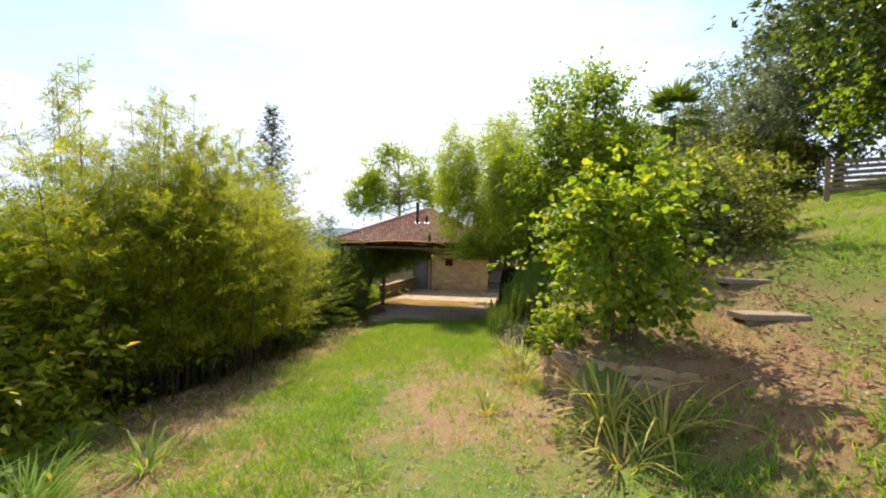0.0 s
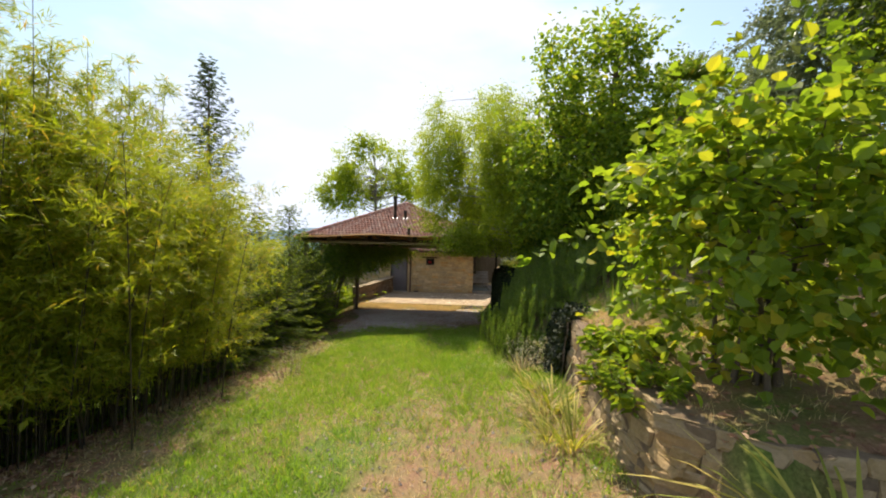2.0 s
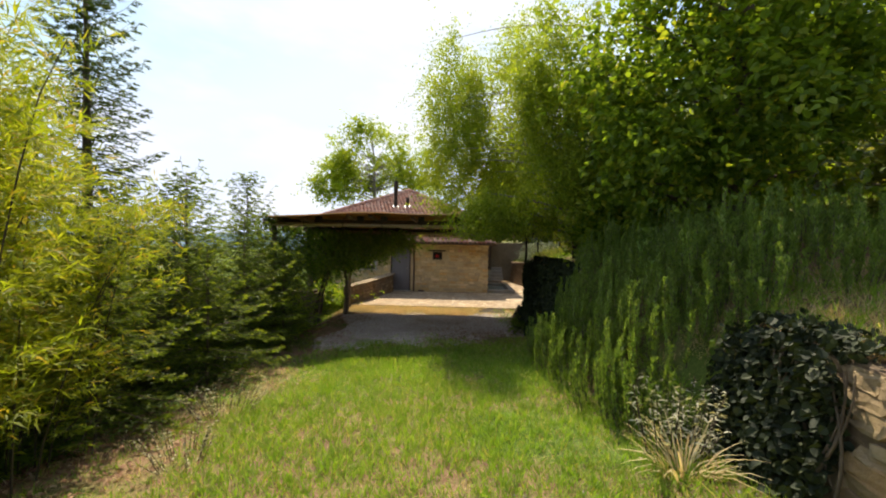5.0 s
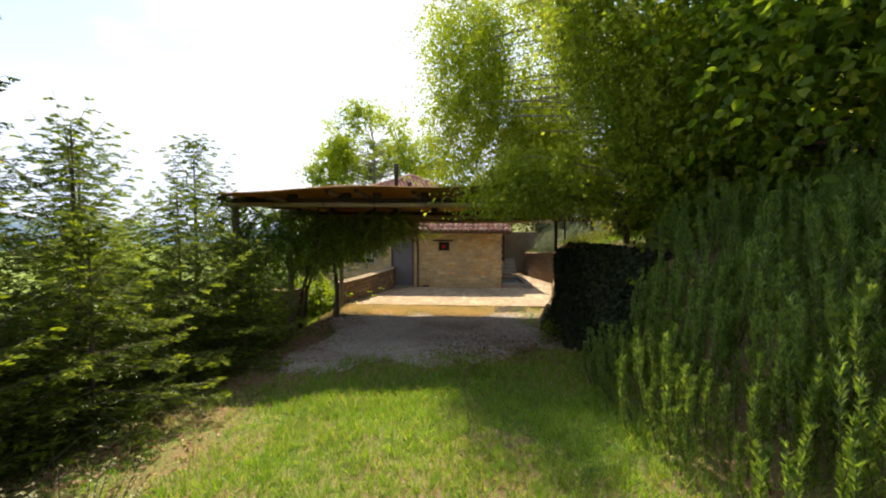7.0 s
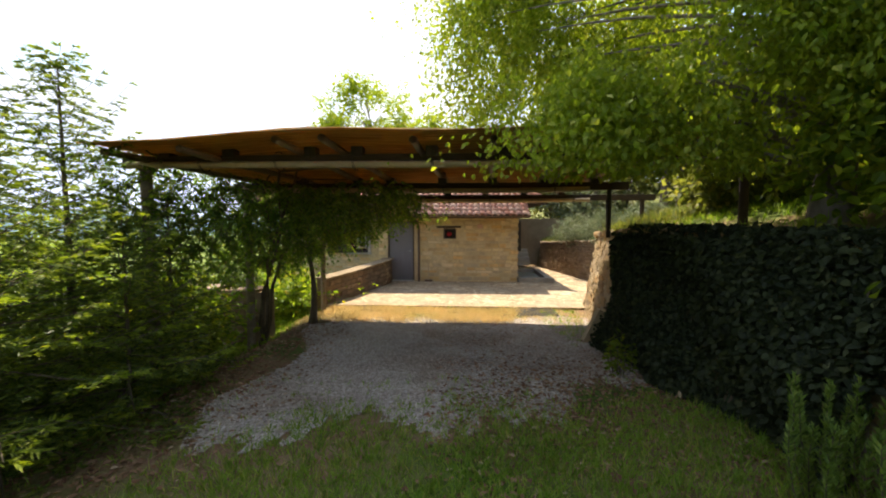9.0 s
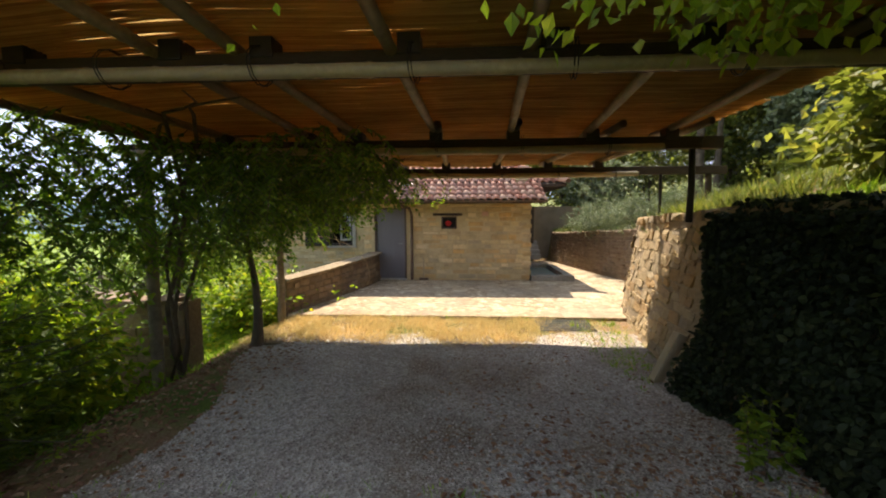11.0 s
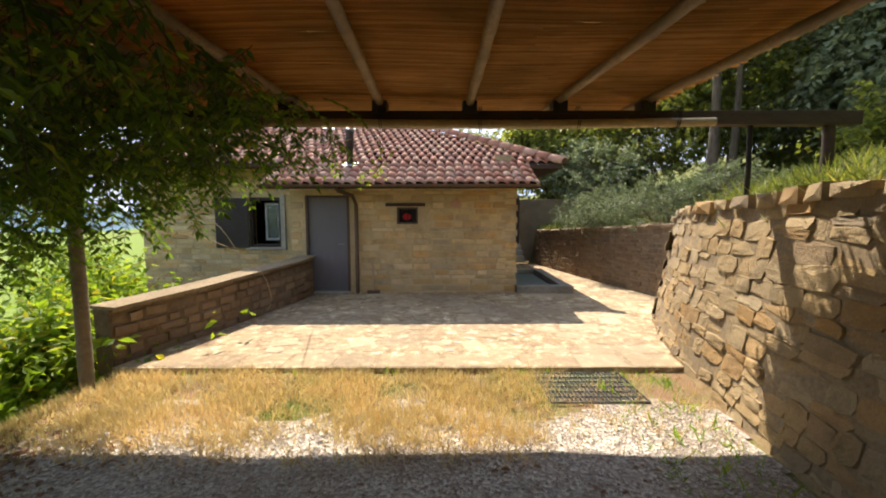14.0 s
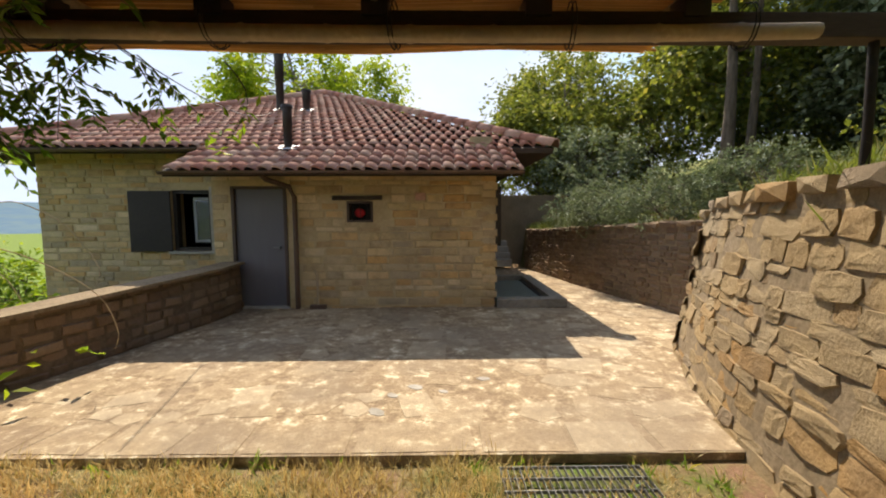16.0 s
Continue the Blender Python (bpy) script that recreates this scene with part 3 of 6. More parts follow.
gx, gy = axis(-7.0, 5.0, 0.11, 3200), axis(-1.0, 24.0, 0.16, 3200)
GX, GY = np.meshgrid(gx, gy, indexing="ij")
GZ = ground_z(GX, GY)
ni, nj = GX.shape
ii, jj = np.meshgrid(np.arange(ni - 1), np.arange(nj - 1), indexing="ij")
quads = np.stack([ii * nj + jj, (ii + 1) * nj + jj, (ii + 1) * nj + jj + 1, ii * nj + jj + 1], -1).reshape(-1, 4)
ground = part("ground", mesh_from("ground", np.stack([GX, GY, GZ], -1).reshape(-1, 3), quads, M_GROUND, True))
tagged(ground, "dry earth sloping down to the house, with thatch and moss", "ground", kind="structure")


def sheet(name, inside, mat, label, category, lift=0.012, step=0.07, x0=-5, x1=1.3, y0=11, y1=19.8):
    """A thin sheet over the ground wherever inside(x, y) holds."""
    xs, ys = np.arange(x0, x1, step), np.arange(y0, y1, step)
    X, Y = np.meshgrid(xs, ys, indexing="ij")
    Z = ground_z(X, Y) + lift
    i, j = np.meshgrid(np.arange(len(xs) - 1), np.arange(len(ys) - 1), indexing="ij")
    q = np.stack([i * len(ys) + j, (i + 1) * len(ys) + j, (i + 1) * len(ys) + j + 1, i * len(ys) + j + 1], -1).reshape(-1, 4)
    q = q[inside(X[:-1, :-1], Y[:-1, :-1]).ravel()]
    return tagged(part(name, mesh_from(name, np.stack([X, Y, Z], -1).reshape(-1, 3), q, mat, True)), label, category, kind="structure")


def gravel_zone(x, y):
    wob = 0.35 * np.sin(x * 2.3 + 1) + 0.2 * np.sin(x * 5.1 + y) + 0.12 * np.sin(x * 17 + 3 * y) + 0.1 * np.sin(x * 31 - 9 * y)
    return (y > 13.2 + 0.4 * np.clip(x + 2.6, 0, 3.0) + wob) & (y < 18.75 + 0.2 * np.sin(x * 3)) & (x < np.interp(y, EDGE_Y, EDGE_X) - 0.25) & (x > np.interp(y, [13, 15, 18], [-3.6, -4.0, -4.3]) + 0.25 * np.sin(y * 1.7))


sheet("gravel_track", gravel_zone, M_BED, "grey gravel track under the pergola", "gravel track", y0=11.5)

# far hills over the valley, distance haze painted in
hx = np.linspace(0, 1, 120)
ang = np.pi * (0.40 + 0.62 * hx)
ridge = 55 + 34 * np.sin(hx * 9 + 1) + 18 * np.sin(hx * 23) + 7 * np.sin(hx * 61)
rows_v = []
for r_far, share in ((900, -1.0), (1300, 0.25), (1900, 0.75), (2500, 1.0)):
    z = np.where(share < 0, -75, -60 + (ridge + 62) * share + 6 * np.sin(hx * 40 + r_far))
    rows_v.append(np.stack([np.cos(ang) * r_far, np.sin(ang) * r_far, z], -1))
HV = np.concatenate(rows_v)
a, b = np.meshgrid(np.arange(3), np.arange(119), indexing="ij")
HF = np.stack([a * 120 + b, a * 120 + b + 1, (a + 1) * 120 + b + 1, (a + 1) * 120 + b], -1).reshape(-1, 4)


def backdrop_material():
    k = Nodes("hazed_far_hills")
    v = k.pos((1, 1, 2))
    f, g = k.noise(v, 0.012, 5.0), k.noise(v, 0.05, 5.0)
    # blue haze is mixed into the hill colours, which glow by themselves
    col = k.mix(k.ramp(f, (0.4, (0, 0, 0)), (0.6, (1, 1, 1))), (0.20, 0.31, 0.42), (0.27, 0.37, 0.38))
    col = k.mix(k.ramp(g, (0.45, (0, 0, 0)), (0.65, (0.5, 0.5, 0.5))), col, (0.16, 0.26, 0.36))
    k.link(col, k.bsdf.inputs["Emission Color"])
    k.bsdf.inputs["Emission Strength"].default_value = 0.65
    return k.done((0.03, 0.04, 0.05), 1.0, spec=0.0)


tagged(part("backdrop", mesh_from("backdrop", HV, HF, backdrop_material(), True)), "wooded hills beyond the valley with painted blue haze", "hills", kind="structure")

# ---------------------------------------------------------------- stone pieces
def block_mesh(name, mat, rng, rough=0.16, back=False):
    """A hewn block one unit wide and high, its face towards -y, with worn edges."""
    V = []
    for sx, sz in ((-1, -1), (1, -1), (1, 1), (-1, 1)):
        V.append((sx * 0.5, 0.5, sz * 0.5))
    for sx, sz in ((-1, -1), (1, -1), (1, 1), (-1, 1)):
        V.append((sx * (0.5 - rough * 0.55 * rng.random()), -0.22, sz * (0.5 - rough * 0.7 * rng.random())))
    for sx, sz in ((-1, -1), (1, -1), (1, 1), (-1, 1)):
        V.append((sx * (0.45 - rough * 0.35 * rng.random()), -0.47 - 0.45 * rough * (rng.random() - 0.4), sz * (0.42 - rough * 0.5 * rng.random())))
    V.append(((rng.random() - 0.5) * 0.3, -0.5 - 0.35 * rough * rng.random(), (rng.random() - 0.5) * 0.3))
    F = []
    for i in range(4):
        j = (i + 1) % 4
        F.append((i, j, 4 + j, 4 + i))
        F.append((4 + i, 4 + j, 8 + j, 8 + i))
        F.append((8 + i, 8 + j, 12))
    me = bpy.data.meshes.new(name)
    me.from_pydata(V, [], F)
    me.update()
    for p in me.polygons:
        p.use_smooth = False
    me.materials.append(mat)
    return me


def courses(rng, length, height, hmin, hmax, wmin, wmax, ragged=0.0):
    """Rows of stones (s, h, width, height) that fill a wall face."""
    h = 0.0
    while h < height - 0.03:
        ch = min(rng.uniform(hmin, hmax), height - h)
        if height - h - ch < hmin * 0.6:
            ch = height - h
        s = -rng.uniform(0, wmin)
        while s < length:
            w = rng.uniform(wmin, wmax)
            a, b = max(s, 0), min(s + w, length)
            if b - a > 0.05:
                if ragged > 0.01 and rng.random() < 0.16 and ch > 0.17 and b - a < 0.38:
                    k = ch * rng.uniform(0.35, 0.65)
                    yield (a + b) / 2, h + k / 2, b - a, k
                    yield (a + b) / 2, h + (k + ch) / 2, b - a, ch - k
                else:
                    yield (a + b) / 2, h + ch / 2 + rng.uniform(-ragged, ragged), b - a, ch * rng.uniform(0.9, 1.0 + 5 * ragged)
            s += w
        h += ch


def face_stones(parent, place, length, height, mats_meshes, rng, gap=0.014, depth=0.09, holes=(), limit=300, sizes=(0.08, 0.17, 0.16, 0.48), ragged=0.0, turn=0.0, proud=0.02):
    """Lays stones on a face; place(s, h) gives a matrix at that spot, x along and -y out of the wall. Past the limit they are joined."""
    rest = []
    count = 0
    for s, h, w, ch in courses(rng, length, height, *sizes, ragged):
        if any(a < s + w / 2 - 0.02 and s - w / 2 + 0.02 < b and c < h + ch / 2 - 0.02 and h - ch / 2 + 0.02 < d for a, b, c, d in holes):
            continue
        m = place(s, h) @ Matrix.Translation((0, rng.uniform(-0.5, 0.5) * proud, 0)) @ pose(0, 0, 0, 0, rng.uniform(-turn, turn), 0)
        m = m @ Matrix.Diagonal((w - gap * rng.uniform(0.6, 1.6), depth * rng.uniform(0.85, 1.25), ch - gap * rng.uniform(0.6, 1.6), 1))
        me = rng.choice(mats_meshes)
        if count < limit:
            part("stone", me, None, parent, m=m)
            count += 1
        else:
            rest.append((me, m))
    if rest:
        bm = bmesh.new()
        vs, fs, o = [], [], 0
        for me, m in rest:
            vs += [tuple(m @ v.co) for v in me.vertices]
            fs += [tuple(i + o for i in p.vertices) for p in me.polygons]
            o += len(me.vertices)
        bm.free()
        me = bpy.data.meshes.new("stonework")
        me.from_pydata(vs, [], fs)
        me.update()
        me.materials.append(rest[0][0].materials[0])
        tagged(part("stonework", me, None, parent), kind="stuff")


def rubble_mesh(name, mat, rng):
    """A split field stone with a crooked outline and a flat, broken face towards -y."""
    outline = []
    for cx, cz in ((-1, -1), (0, -1), (1, -1), (1, 0), (1, 1), (0, 1), (-1, 1), (-1, 0)):
        cut = rng.uniform(0.84, 1.02) if cx and cz else rng.uniform(0.98, 1.10)
        outline.append((0.5 * cx * cut + rng.uniform(-0.05, 0.05), 0.5 * cz * cut + rng.uniform(-0.05, 0.05)))
    tx, tz = rng.uniform(-0.2, 0.2), rng.uniform(-0.25, 0.25)
    n = len(outline)
    V = [(x, -0.2, z) for x, z in outline]
    V += [(x * rng.uniform(0.93, 0.99), -0.44 + tx * x + tz * z + rng.uniform(-0.07, 0.05), z * rng.uniform(0.92, 0.98)) for x, z in outline]
    V += [(x * rng.uniform(0.5, 0.8), -0.47 + tx * x + tz * z + rng.uniform(-0.07, 0.07), z * rng.uniform(0.5, 0.8)) for x, z in outline]
    V.append((rng.uniform(-0.12, 0.12), -0.5 + rng.uniform(-0.05, 0.05), rng.uniform(-0.12, 0.12)))
    F = []
    for i in range(n):
        j = (i + 1) % n
        F += [(i, n + i, n + j, j), (n + i, 2 * n + i, 2 * n + j, n + j), (2 * n + i, 3 * n, 2 * n + j)]
    me = bpy.data.meshes.new(name)
    me.from_pydata(V, [], F)
    for f in me.polygons:
        f.use_smooth = False
    me.update()
    me.materials.append(mat)
    return me


srng = random.Random(7)
BLOCKS = [block_mesh("facade_block", M_STONE, srng, 0.10) for _ in range(8)]
RUBBLE = [rubble_mesh("rubble_stone", M_RUBBLE, srng) for _ in range(14)]
CAPS = [block_mesh("coping_block", M_RUBBLE, srng, 0.2) for _ in range(8)]
DARKS = [block_mesh("dark_block", M_DARKSTONE, srng, 0.22) for _ in range(8)]


def polyline(pts):
    """place along a plan polyline: s -> (point, tangent)."""
    pts = np.asarray(pts, float)
    seg = np.linalg.norm(np.diff(pts, axis=0), axis=1)
    cum = np.concatenate([[0], np.cumsum(seg)])

    def at(s):
        p = np.array([np.interp(s, cum, pts[:, i]) for i in range(2)])
        i = int(np.clip(np.searchsorted(cum, s) - 1, 0, len(seg) - 1))
        q = (pts[i + 1] - pts[i]) / seg[i]
        return p, q
    return at, cum[-1]


def wall_core(line, z_low, z_top, thick, lean, mat, setback=0.03, smooth=16):
    """The solid mass of a wall along a plan line; its face leans back by lean. z_low and z_top are functions of s."""
    at, length = polyline(line)
    V, F = [], []
    n = max(2, int(length / 0.25))
    for k in range(n + 1):
        s = length * k / n
        p, q = at(s)
        out = np.array([q[1], -q[0]])      # towards the side that shows
        zl, zt = z_low(s), z_top(s)
        back = (zt - zl) * lean
        f0, f1 = p - out * setback, p - out * (setback + back)
        b1 = p - out * thick
        V += [(f0[0], f0[1], zl), (f1[0], f1[1], zt), (b1[0], b1[1], zt), (b1[0], b1[1], zl)]
    for k in range(n):
        o = 4 * k
        for i in range(4):
            F.append((o + i, o + (i + 1) % 4, o + 4 + (i + 1) % 4, o + 4 + i))
    F += [(0, 3, 2, 1), (4 * n, 4 * n + 1, 4 * n + 2, 4 * n + 3)]
    me = bpy.data.meshes.new("mortar_core")
    me.from_pydata(V, [], F)
    me.update()
    me.materials.append(mat)
    return me


def stone_wall(name, line, z_low, z_top, thick, lean, mat, meshes, label, sizes, limit=300, gap=0.02, depth=0.12, cap=None, seed=3, category="stone wall", ragged=0.012, turn=4.0):
    rng = random.Random(seed)
    face = 0.010 if meshes is RUBBLE else 0.016      # how far the stones stand out of the mortar
    at, length = polyline(line)
    root = thing(name, (0, 0, 0), label, category, kind="structure")
    part("mortar_core", wall_core(line, z_low, z_top, thick, lean, mat), None, root)
    hmax = max(z_top(s) - z_low(s) for s in np.linspace(0, length, 20))

    def place(s, h):
        p, q = at(s)
        zl, zt = z_low(s), z_top(s)
        h2 = h * (zt - zl) / hmax
        out = np.array([q[1], -q[0]])
        c = p - out * (0.03 + h2 * lean + depth / 2 - face)
        x = Vector((q[0], q[1], 0))
        up = Vector((-out[0] * lean, -out[1] * lean, 1)).normalized()
        y = up.cross(x)
        m = Matrix((x, y, up)).transposed().to_4x4()
        m.translation = (c[0], c[1], zl + h2)
        return m
    face_stones(root, place, length, hmax, meshes, rng, gap, depth, (), limit, sizes, ragged, turn, 0.028)
    if cap:
        cm, low, high, wide = cap
        s = 0.0
        while s < length - 0.1:
            w = min(rng.uniform(low, high), length - s)
            p, q = at(s + w / 2)
            out = np.array([q[1], -q[0]])
            zt = z_top(s + w / 2)
            back = (zt - z_low(s + w / 2)) * lean
            c = p - out * (back + wide / 2 - 0.03)
            m = Matrix.Translation((c[0], c[1], zt + 0.03)) @ pose(0, 0, 0, rng.uniform(-2, 2), rng.uniform(-2, 2), math.degrees(math.atan2(q[1], q[0])))
            part("coping_stone", rng.choice(cm), None, root, m=m @ Matrix.Diagonal((w - 0.02, wide, rng.uniform(0.7, 1.0) * (0.17 if cm is CAPS else 0.12), 1)))
            s += w
    return root


# wall that holds the bank: from the ivy to the patio path (its face looks to -x)
RW = [(3.3, 22.2), (2.5, 22.0), (2.1, 21.7), (1.68, 20.7), (1.43, 20.0), (1.24, 19.0), (1.04, 18.2), (0.88, 17.2), (0.80, 16.5), (0.83, 14.2), (0.88, 12.5)]
rw_at, rw_len = polyline(RW)
stone_wall("wall_bank", RW, lambda s: -0.12, lambda s: float(np.interp(rw_at(s)[0][1], TERR_Y, TERR_Z)) + 0.02, 0.55, 0.16, M_RMORTAR, RUBBLE,
           "rubble stone retaining wall with mortar joints, ivy on one end", (0.09, 0.19, 0.14, 0.42), 300, 0.002, 0.07, (CAPS, 0.22, 0.45, 0.42), 5, ragged=0.02, turn=4)
# wall of the planting bed beside the track
BW = [(1.25, 8.7), (1.05, 7.6), (0.92, 6.4), (0.80, 5.2), (0.82, 4.55), (1.15, 4.2), (1.8, 4.05), (2.5, 4.05)]
stone_wall("wall_bed", BW, lambda s: 0.55 + 0.06 * s, lambda s: 1.78 + 0.02 * math.sin(3 * s), 0.4, 0.10, M_STAINSHADE, RUBBLE,
           "low dry rubble stone wall along the planting bed", (0.07, 0.14, 0.14, 0.36), 300, 0.002, 0.09, None, 6, ragged=0.022, turn=6)
# far wall along the path behind the house corner
FW = [(2.1, 29.6), (2.55, 26.5), (3.3, 22.9), (3.5, 21.9)]
fw_at, fw_len = polyline(FW)
stone_wall("wall_path", FW, lambda s: -0.2, lambda s: float(np.interp(fw_at(s)[0][1], [22, 29], [1.45, 1.02])), 0.4, 0.05, M_RMORTAR, DARKS,
           "brown coursed stone wall along the paved path", (0.07, 0.115, 0.12, 0.3), 300, 0.014, 0.09, (DARKS, 0.25, 0.5, 0.36), 8)
# low wall at the open side of the patio
LW = [(-4.85, 19.75), (-4.5, 20.9), (-4.0, 23.3), (-3.97, 23.98)]
stone_wall("wall_parapet", LW, lambda s: -0.4, lambda s: 0.60 + 0.03 * s, 0.3, 0.03, M_STAINSHADE, DARKS,
           "low brown stone parapet wall with pale coping", (0.09, 0.17, 0.16, 0.4), 300, 0.012, 0.08, None, 9)
lw_cap = wall_core(LW, lambda s: 0.595 + 0.03 * s, lambda s: 0.635 + 0.03 * s, 0.36, 0.0, M_RMORTAR, -0.03)
part("coping", lw_cap, None, bpy.data.objects["wall_parapet"], "pale rendered coping")

# wall and steps at the end of the path
tagged(part("wall_rear", box_bm(0.6, 6.0, 31.0, 31.4, -0.2, 2.2, 0.03), M_RMORTAR), "grey rendered wall at the end of the path", "wall", kind="structure")
steps = thing("garden_steps", (1.1, 29.2, 0), "grey stone steps at the end of the path", "steps", kind="structure")
for k in range(4):
    part("step", box_bm(-0.55, 0.55, 0.3 * k, 0.3 * k + 0.34, -0.05, 0.17 * (k + 1), 0.015), M_CONCRETE, steps)

# ---------------------------------------------------------------- patio
patio = thing("patio", (0, 0, 0), "sunlit flagstone patio of irregular pale stones in cement", "patio", kind="structure")
patio.matrix_basis = Matrix.Translation((0, 19.64, -0.02)) @ pose(0, 0, 0, -0.7) @ Matrix.Translation((0, -19.64, 0))
bm = bmesh.new()
for loop in ([(-4.85, 19.68), (1.62, 19.64), (2.2, 21.5), (3.6, 22.2), (3.4, 22.9), (2.6, 26.5), (2.1, 29.6), (0.3, 29.6), (0.3, 24.2), (-4.2, 24.2), (-4.2, 23.3), (-4.6, 20.9)],):
    top = [bm.verts.new((x, y, 0.0)) for x, y in loop]
    low = [bm.verts.new((x, y, -0.3)) for x, y in loop]
    bm.faces.new(top)
    for i in range(len(loop)):
        j = (i + 1) % len(loop)
        bm.faces.new((top[i], low[i], low[j], top[j]))
part("slab", bm, M_PATIO, patio)


def flag_shape(rng, r):
    n = rng.randint(5, 7)
    a0 = rng.random() * 6.28
    return [(r * rng.uniform(0.78, 1.1) * math.cos(a0 + 6.283 * i / n), r * rng.uniform(0.78, 1.1) * math.sin(a0 + 6.283 * i / n)) for i in range(n)]


def flag_mesh(rng, thick=0.017, square=False):
    loop = flag_shape(rng, 0.5)
    if square:
        loop = [(x * 0.5 + rng.uniform(-0.05, 0.03) * x, y * 0.5 + rng.uniform(-0.07, 0.0) * y) for x, y in ((-1, -1), (0.1, -1.02), (1, -1), (1, 0.9), (0.2, 1), (-1, 0.95))]
    bm = bmesh.new()
    top = [bm.verts.new((x * 0.94, y * 0.94, thick)) for x, y in loop]
    low = [bm.verts.new((x, y, 0)) for x, y in loop]
    bm.faces.new(top)
    for i in range(len(loop)):
        j = (i + 1) % len(loop)
        bm.faces.new((top[i], low[i], low[j], top[j]))
    return mesh_bm("flagstone", bm, M_FLAG)


frng = random.Random(4)
FLAGS = [flag_mesh(frng) for _ in range(6)] + [flag_mesh(frng, square=True) for _ in range(6)]
SLABS = [flag_mesh(frng, 0.02, True) for _ in range(6)]
spots = []
for _ in range(6000):
    x, y = frng.uniform(-4.6, 3.2), frng.uniform(19.75, 28)
    if x < np.interp(y, [19.7, 21, 23.3], [-4.7, -4.35, -3.9]) + 0.25 or (y > 23.85 and x < 1.9) or x > np.interp(y, [19.6, 20.2, 21.3, 21.8, 22.9, 29], [1.3, 1.45, 1.95, 2.9, 3.1, 1.95]) - 0.15:
        continue
    r = frng.uniform(0.24, 0.56)
    if y < 20.02 + 0.45 * r:
        continue
    if all(math.hypot(x - a, y - b) > 0.40 * (r + c) for a, b, c in spots):
        spots.append((x, y, r))
        if len(spots) >= 300:
            break
for x, y, r in spots:
    part("flagstone", frng.choice(FLAGS), None, patio, m=pose(x, y, -0.014, 0, 0, frng.choice((0, 90, 180, 270)) + frng.uniform(-18, 18)) @ Matrix.Diagonal((r * frng.uniform(0.95, 1.35), r * 0.95, frng.uniform(0.8, 1.05), 1)))
s = -4.8
while s < 1.2:                                            # row of edge stones
    w = frng.uniform(0.4, 0.95)
    part("edge_stone", frng.choice(SLABS), None, patio, m=pose(s + w / 2, 19.86 - 0.013 * s, -0.0155) @ Matrix.Diagonal((w, 0.44, 1.0, 1)))
    s += w * 0.98

for x, y, r in ((-1.05, 20.55, 0.09), (-0.86, 20.72, 0.12), (-1.15, 20.25, 0.12), (-0.6, 20.62, 0.07), (-0.2, 20.9, 0.10)):
    part("patch_stone", flag_mesh(frng), None, patio, "pale worn patch stone", m=pose(x, y, -0.008, 0, 0, 40 * x) @ Matrix.Diagonal((r * 1.6, r, 0.7, 1))).data.materials[0] = M_CONCRETE

# ---------------------------------------------------------------- house
house = thing("house", (0, 0, 0), "stone cottage with a hipped red tile roof and a projecting annex", "house")
X0, X1, XM0, XM1 = -4.50, 0.36, -8.55, 0.36          # annex and main front
YA, YM, YB = 24.05, 25.20, 36.0
PITCH, EY, EZ = 0.455, 24.40, 2.74                    # roof slope and main eave
AEY = 23.28
AEZ = EZ - PITCH * (EY - AEY)
ROX0, ROX1 = -9.75, 1.45
APX, APY = -4.15, EY + 5.60
APZ = EZ + PITCH * 5.60


def wall_bm(x0, x1, y, z0, z1, thick, holes):
    """A wall facing -y with rectangular openings right through it."""
    xs = sorted({x0, x1, *[h[0] for h in holes], *[h[1] for h in holes]})
    zs = sorted({z0, z1, *[h[2] for h in holes], *[h[3] for h in holes]})
    bm = bmesh.new()
    for i in range(len(xs) - 1):
        for j in range(len(zs) - 1):
            cx, cz = (xs[i] + xs[i + 1]) / 2, (zs[j] + zs[j + 1]) / 2
            if any(h[0] < cx < h[1] and h[2] < cz < h[3] for h in holes):
                continue
            box_bm(xs[i], xs[i + 1], y, y + thick, zs[j], zs[j + 1], bm=bm)
    bmesh.ops.remove_doubles(bm, verts=bm.verts, dist=1e-4)
    inner = [f for f in bm.faces if sum(1 for g in bm.faces if g is not f and (g.calc_center_median() - f.calc_center_median()).length < 1e-4)]
    bmesh.ops.delete(bm, geom=inner, context="FACES_ONLY")
    return bm


DOOR = (-4.17, -3.23, -0.06, 2.05)
VENT = (-2.2, -1.75, 1.43, 1.79)
WIN = (-5.95, -5.17, 0.84, 2.06)
wall_a = part("annex_wall", wall_bm(X0, X1, YA + 0.03, -0.4, 2.36, 0.38, [DOOR, VENT]), M_MORTAR, house)
wall_m = part("main_wall", wall_bm(XM0, X0 + 0.02, YM + 0.03, -1.8, 2.95, 0.4, [WIN]), M_MORTAR, house)
part("side_wall", box_bm(X1 - 0.4, X1, YA + 0.03 + 0.381, 30.0, -0.4, 2.95), M_MORTAR, house)
part("end_wall", box_bm(XM0, XM0 + 0.4, YM + 0.431, YB, -1.8, 2.95), M_MORTAR, house)
part("rear_wall", box_bm(XM0, X1, YB, YB + 0.4, -0.4, 2.95), M_MORTAR, house)
part("annex_return", box_bm(X0, X0 + 0.35, YA + 0.411, YM + 0.03, -0.4, 2.6), M_MORTAR, house)
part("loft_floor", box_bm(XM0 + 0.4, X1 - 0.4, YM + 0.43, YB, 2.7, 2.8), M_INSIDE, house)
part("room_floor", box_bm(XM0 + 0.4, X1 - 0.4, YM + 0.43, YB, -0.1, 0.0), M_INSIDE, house)
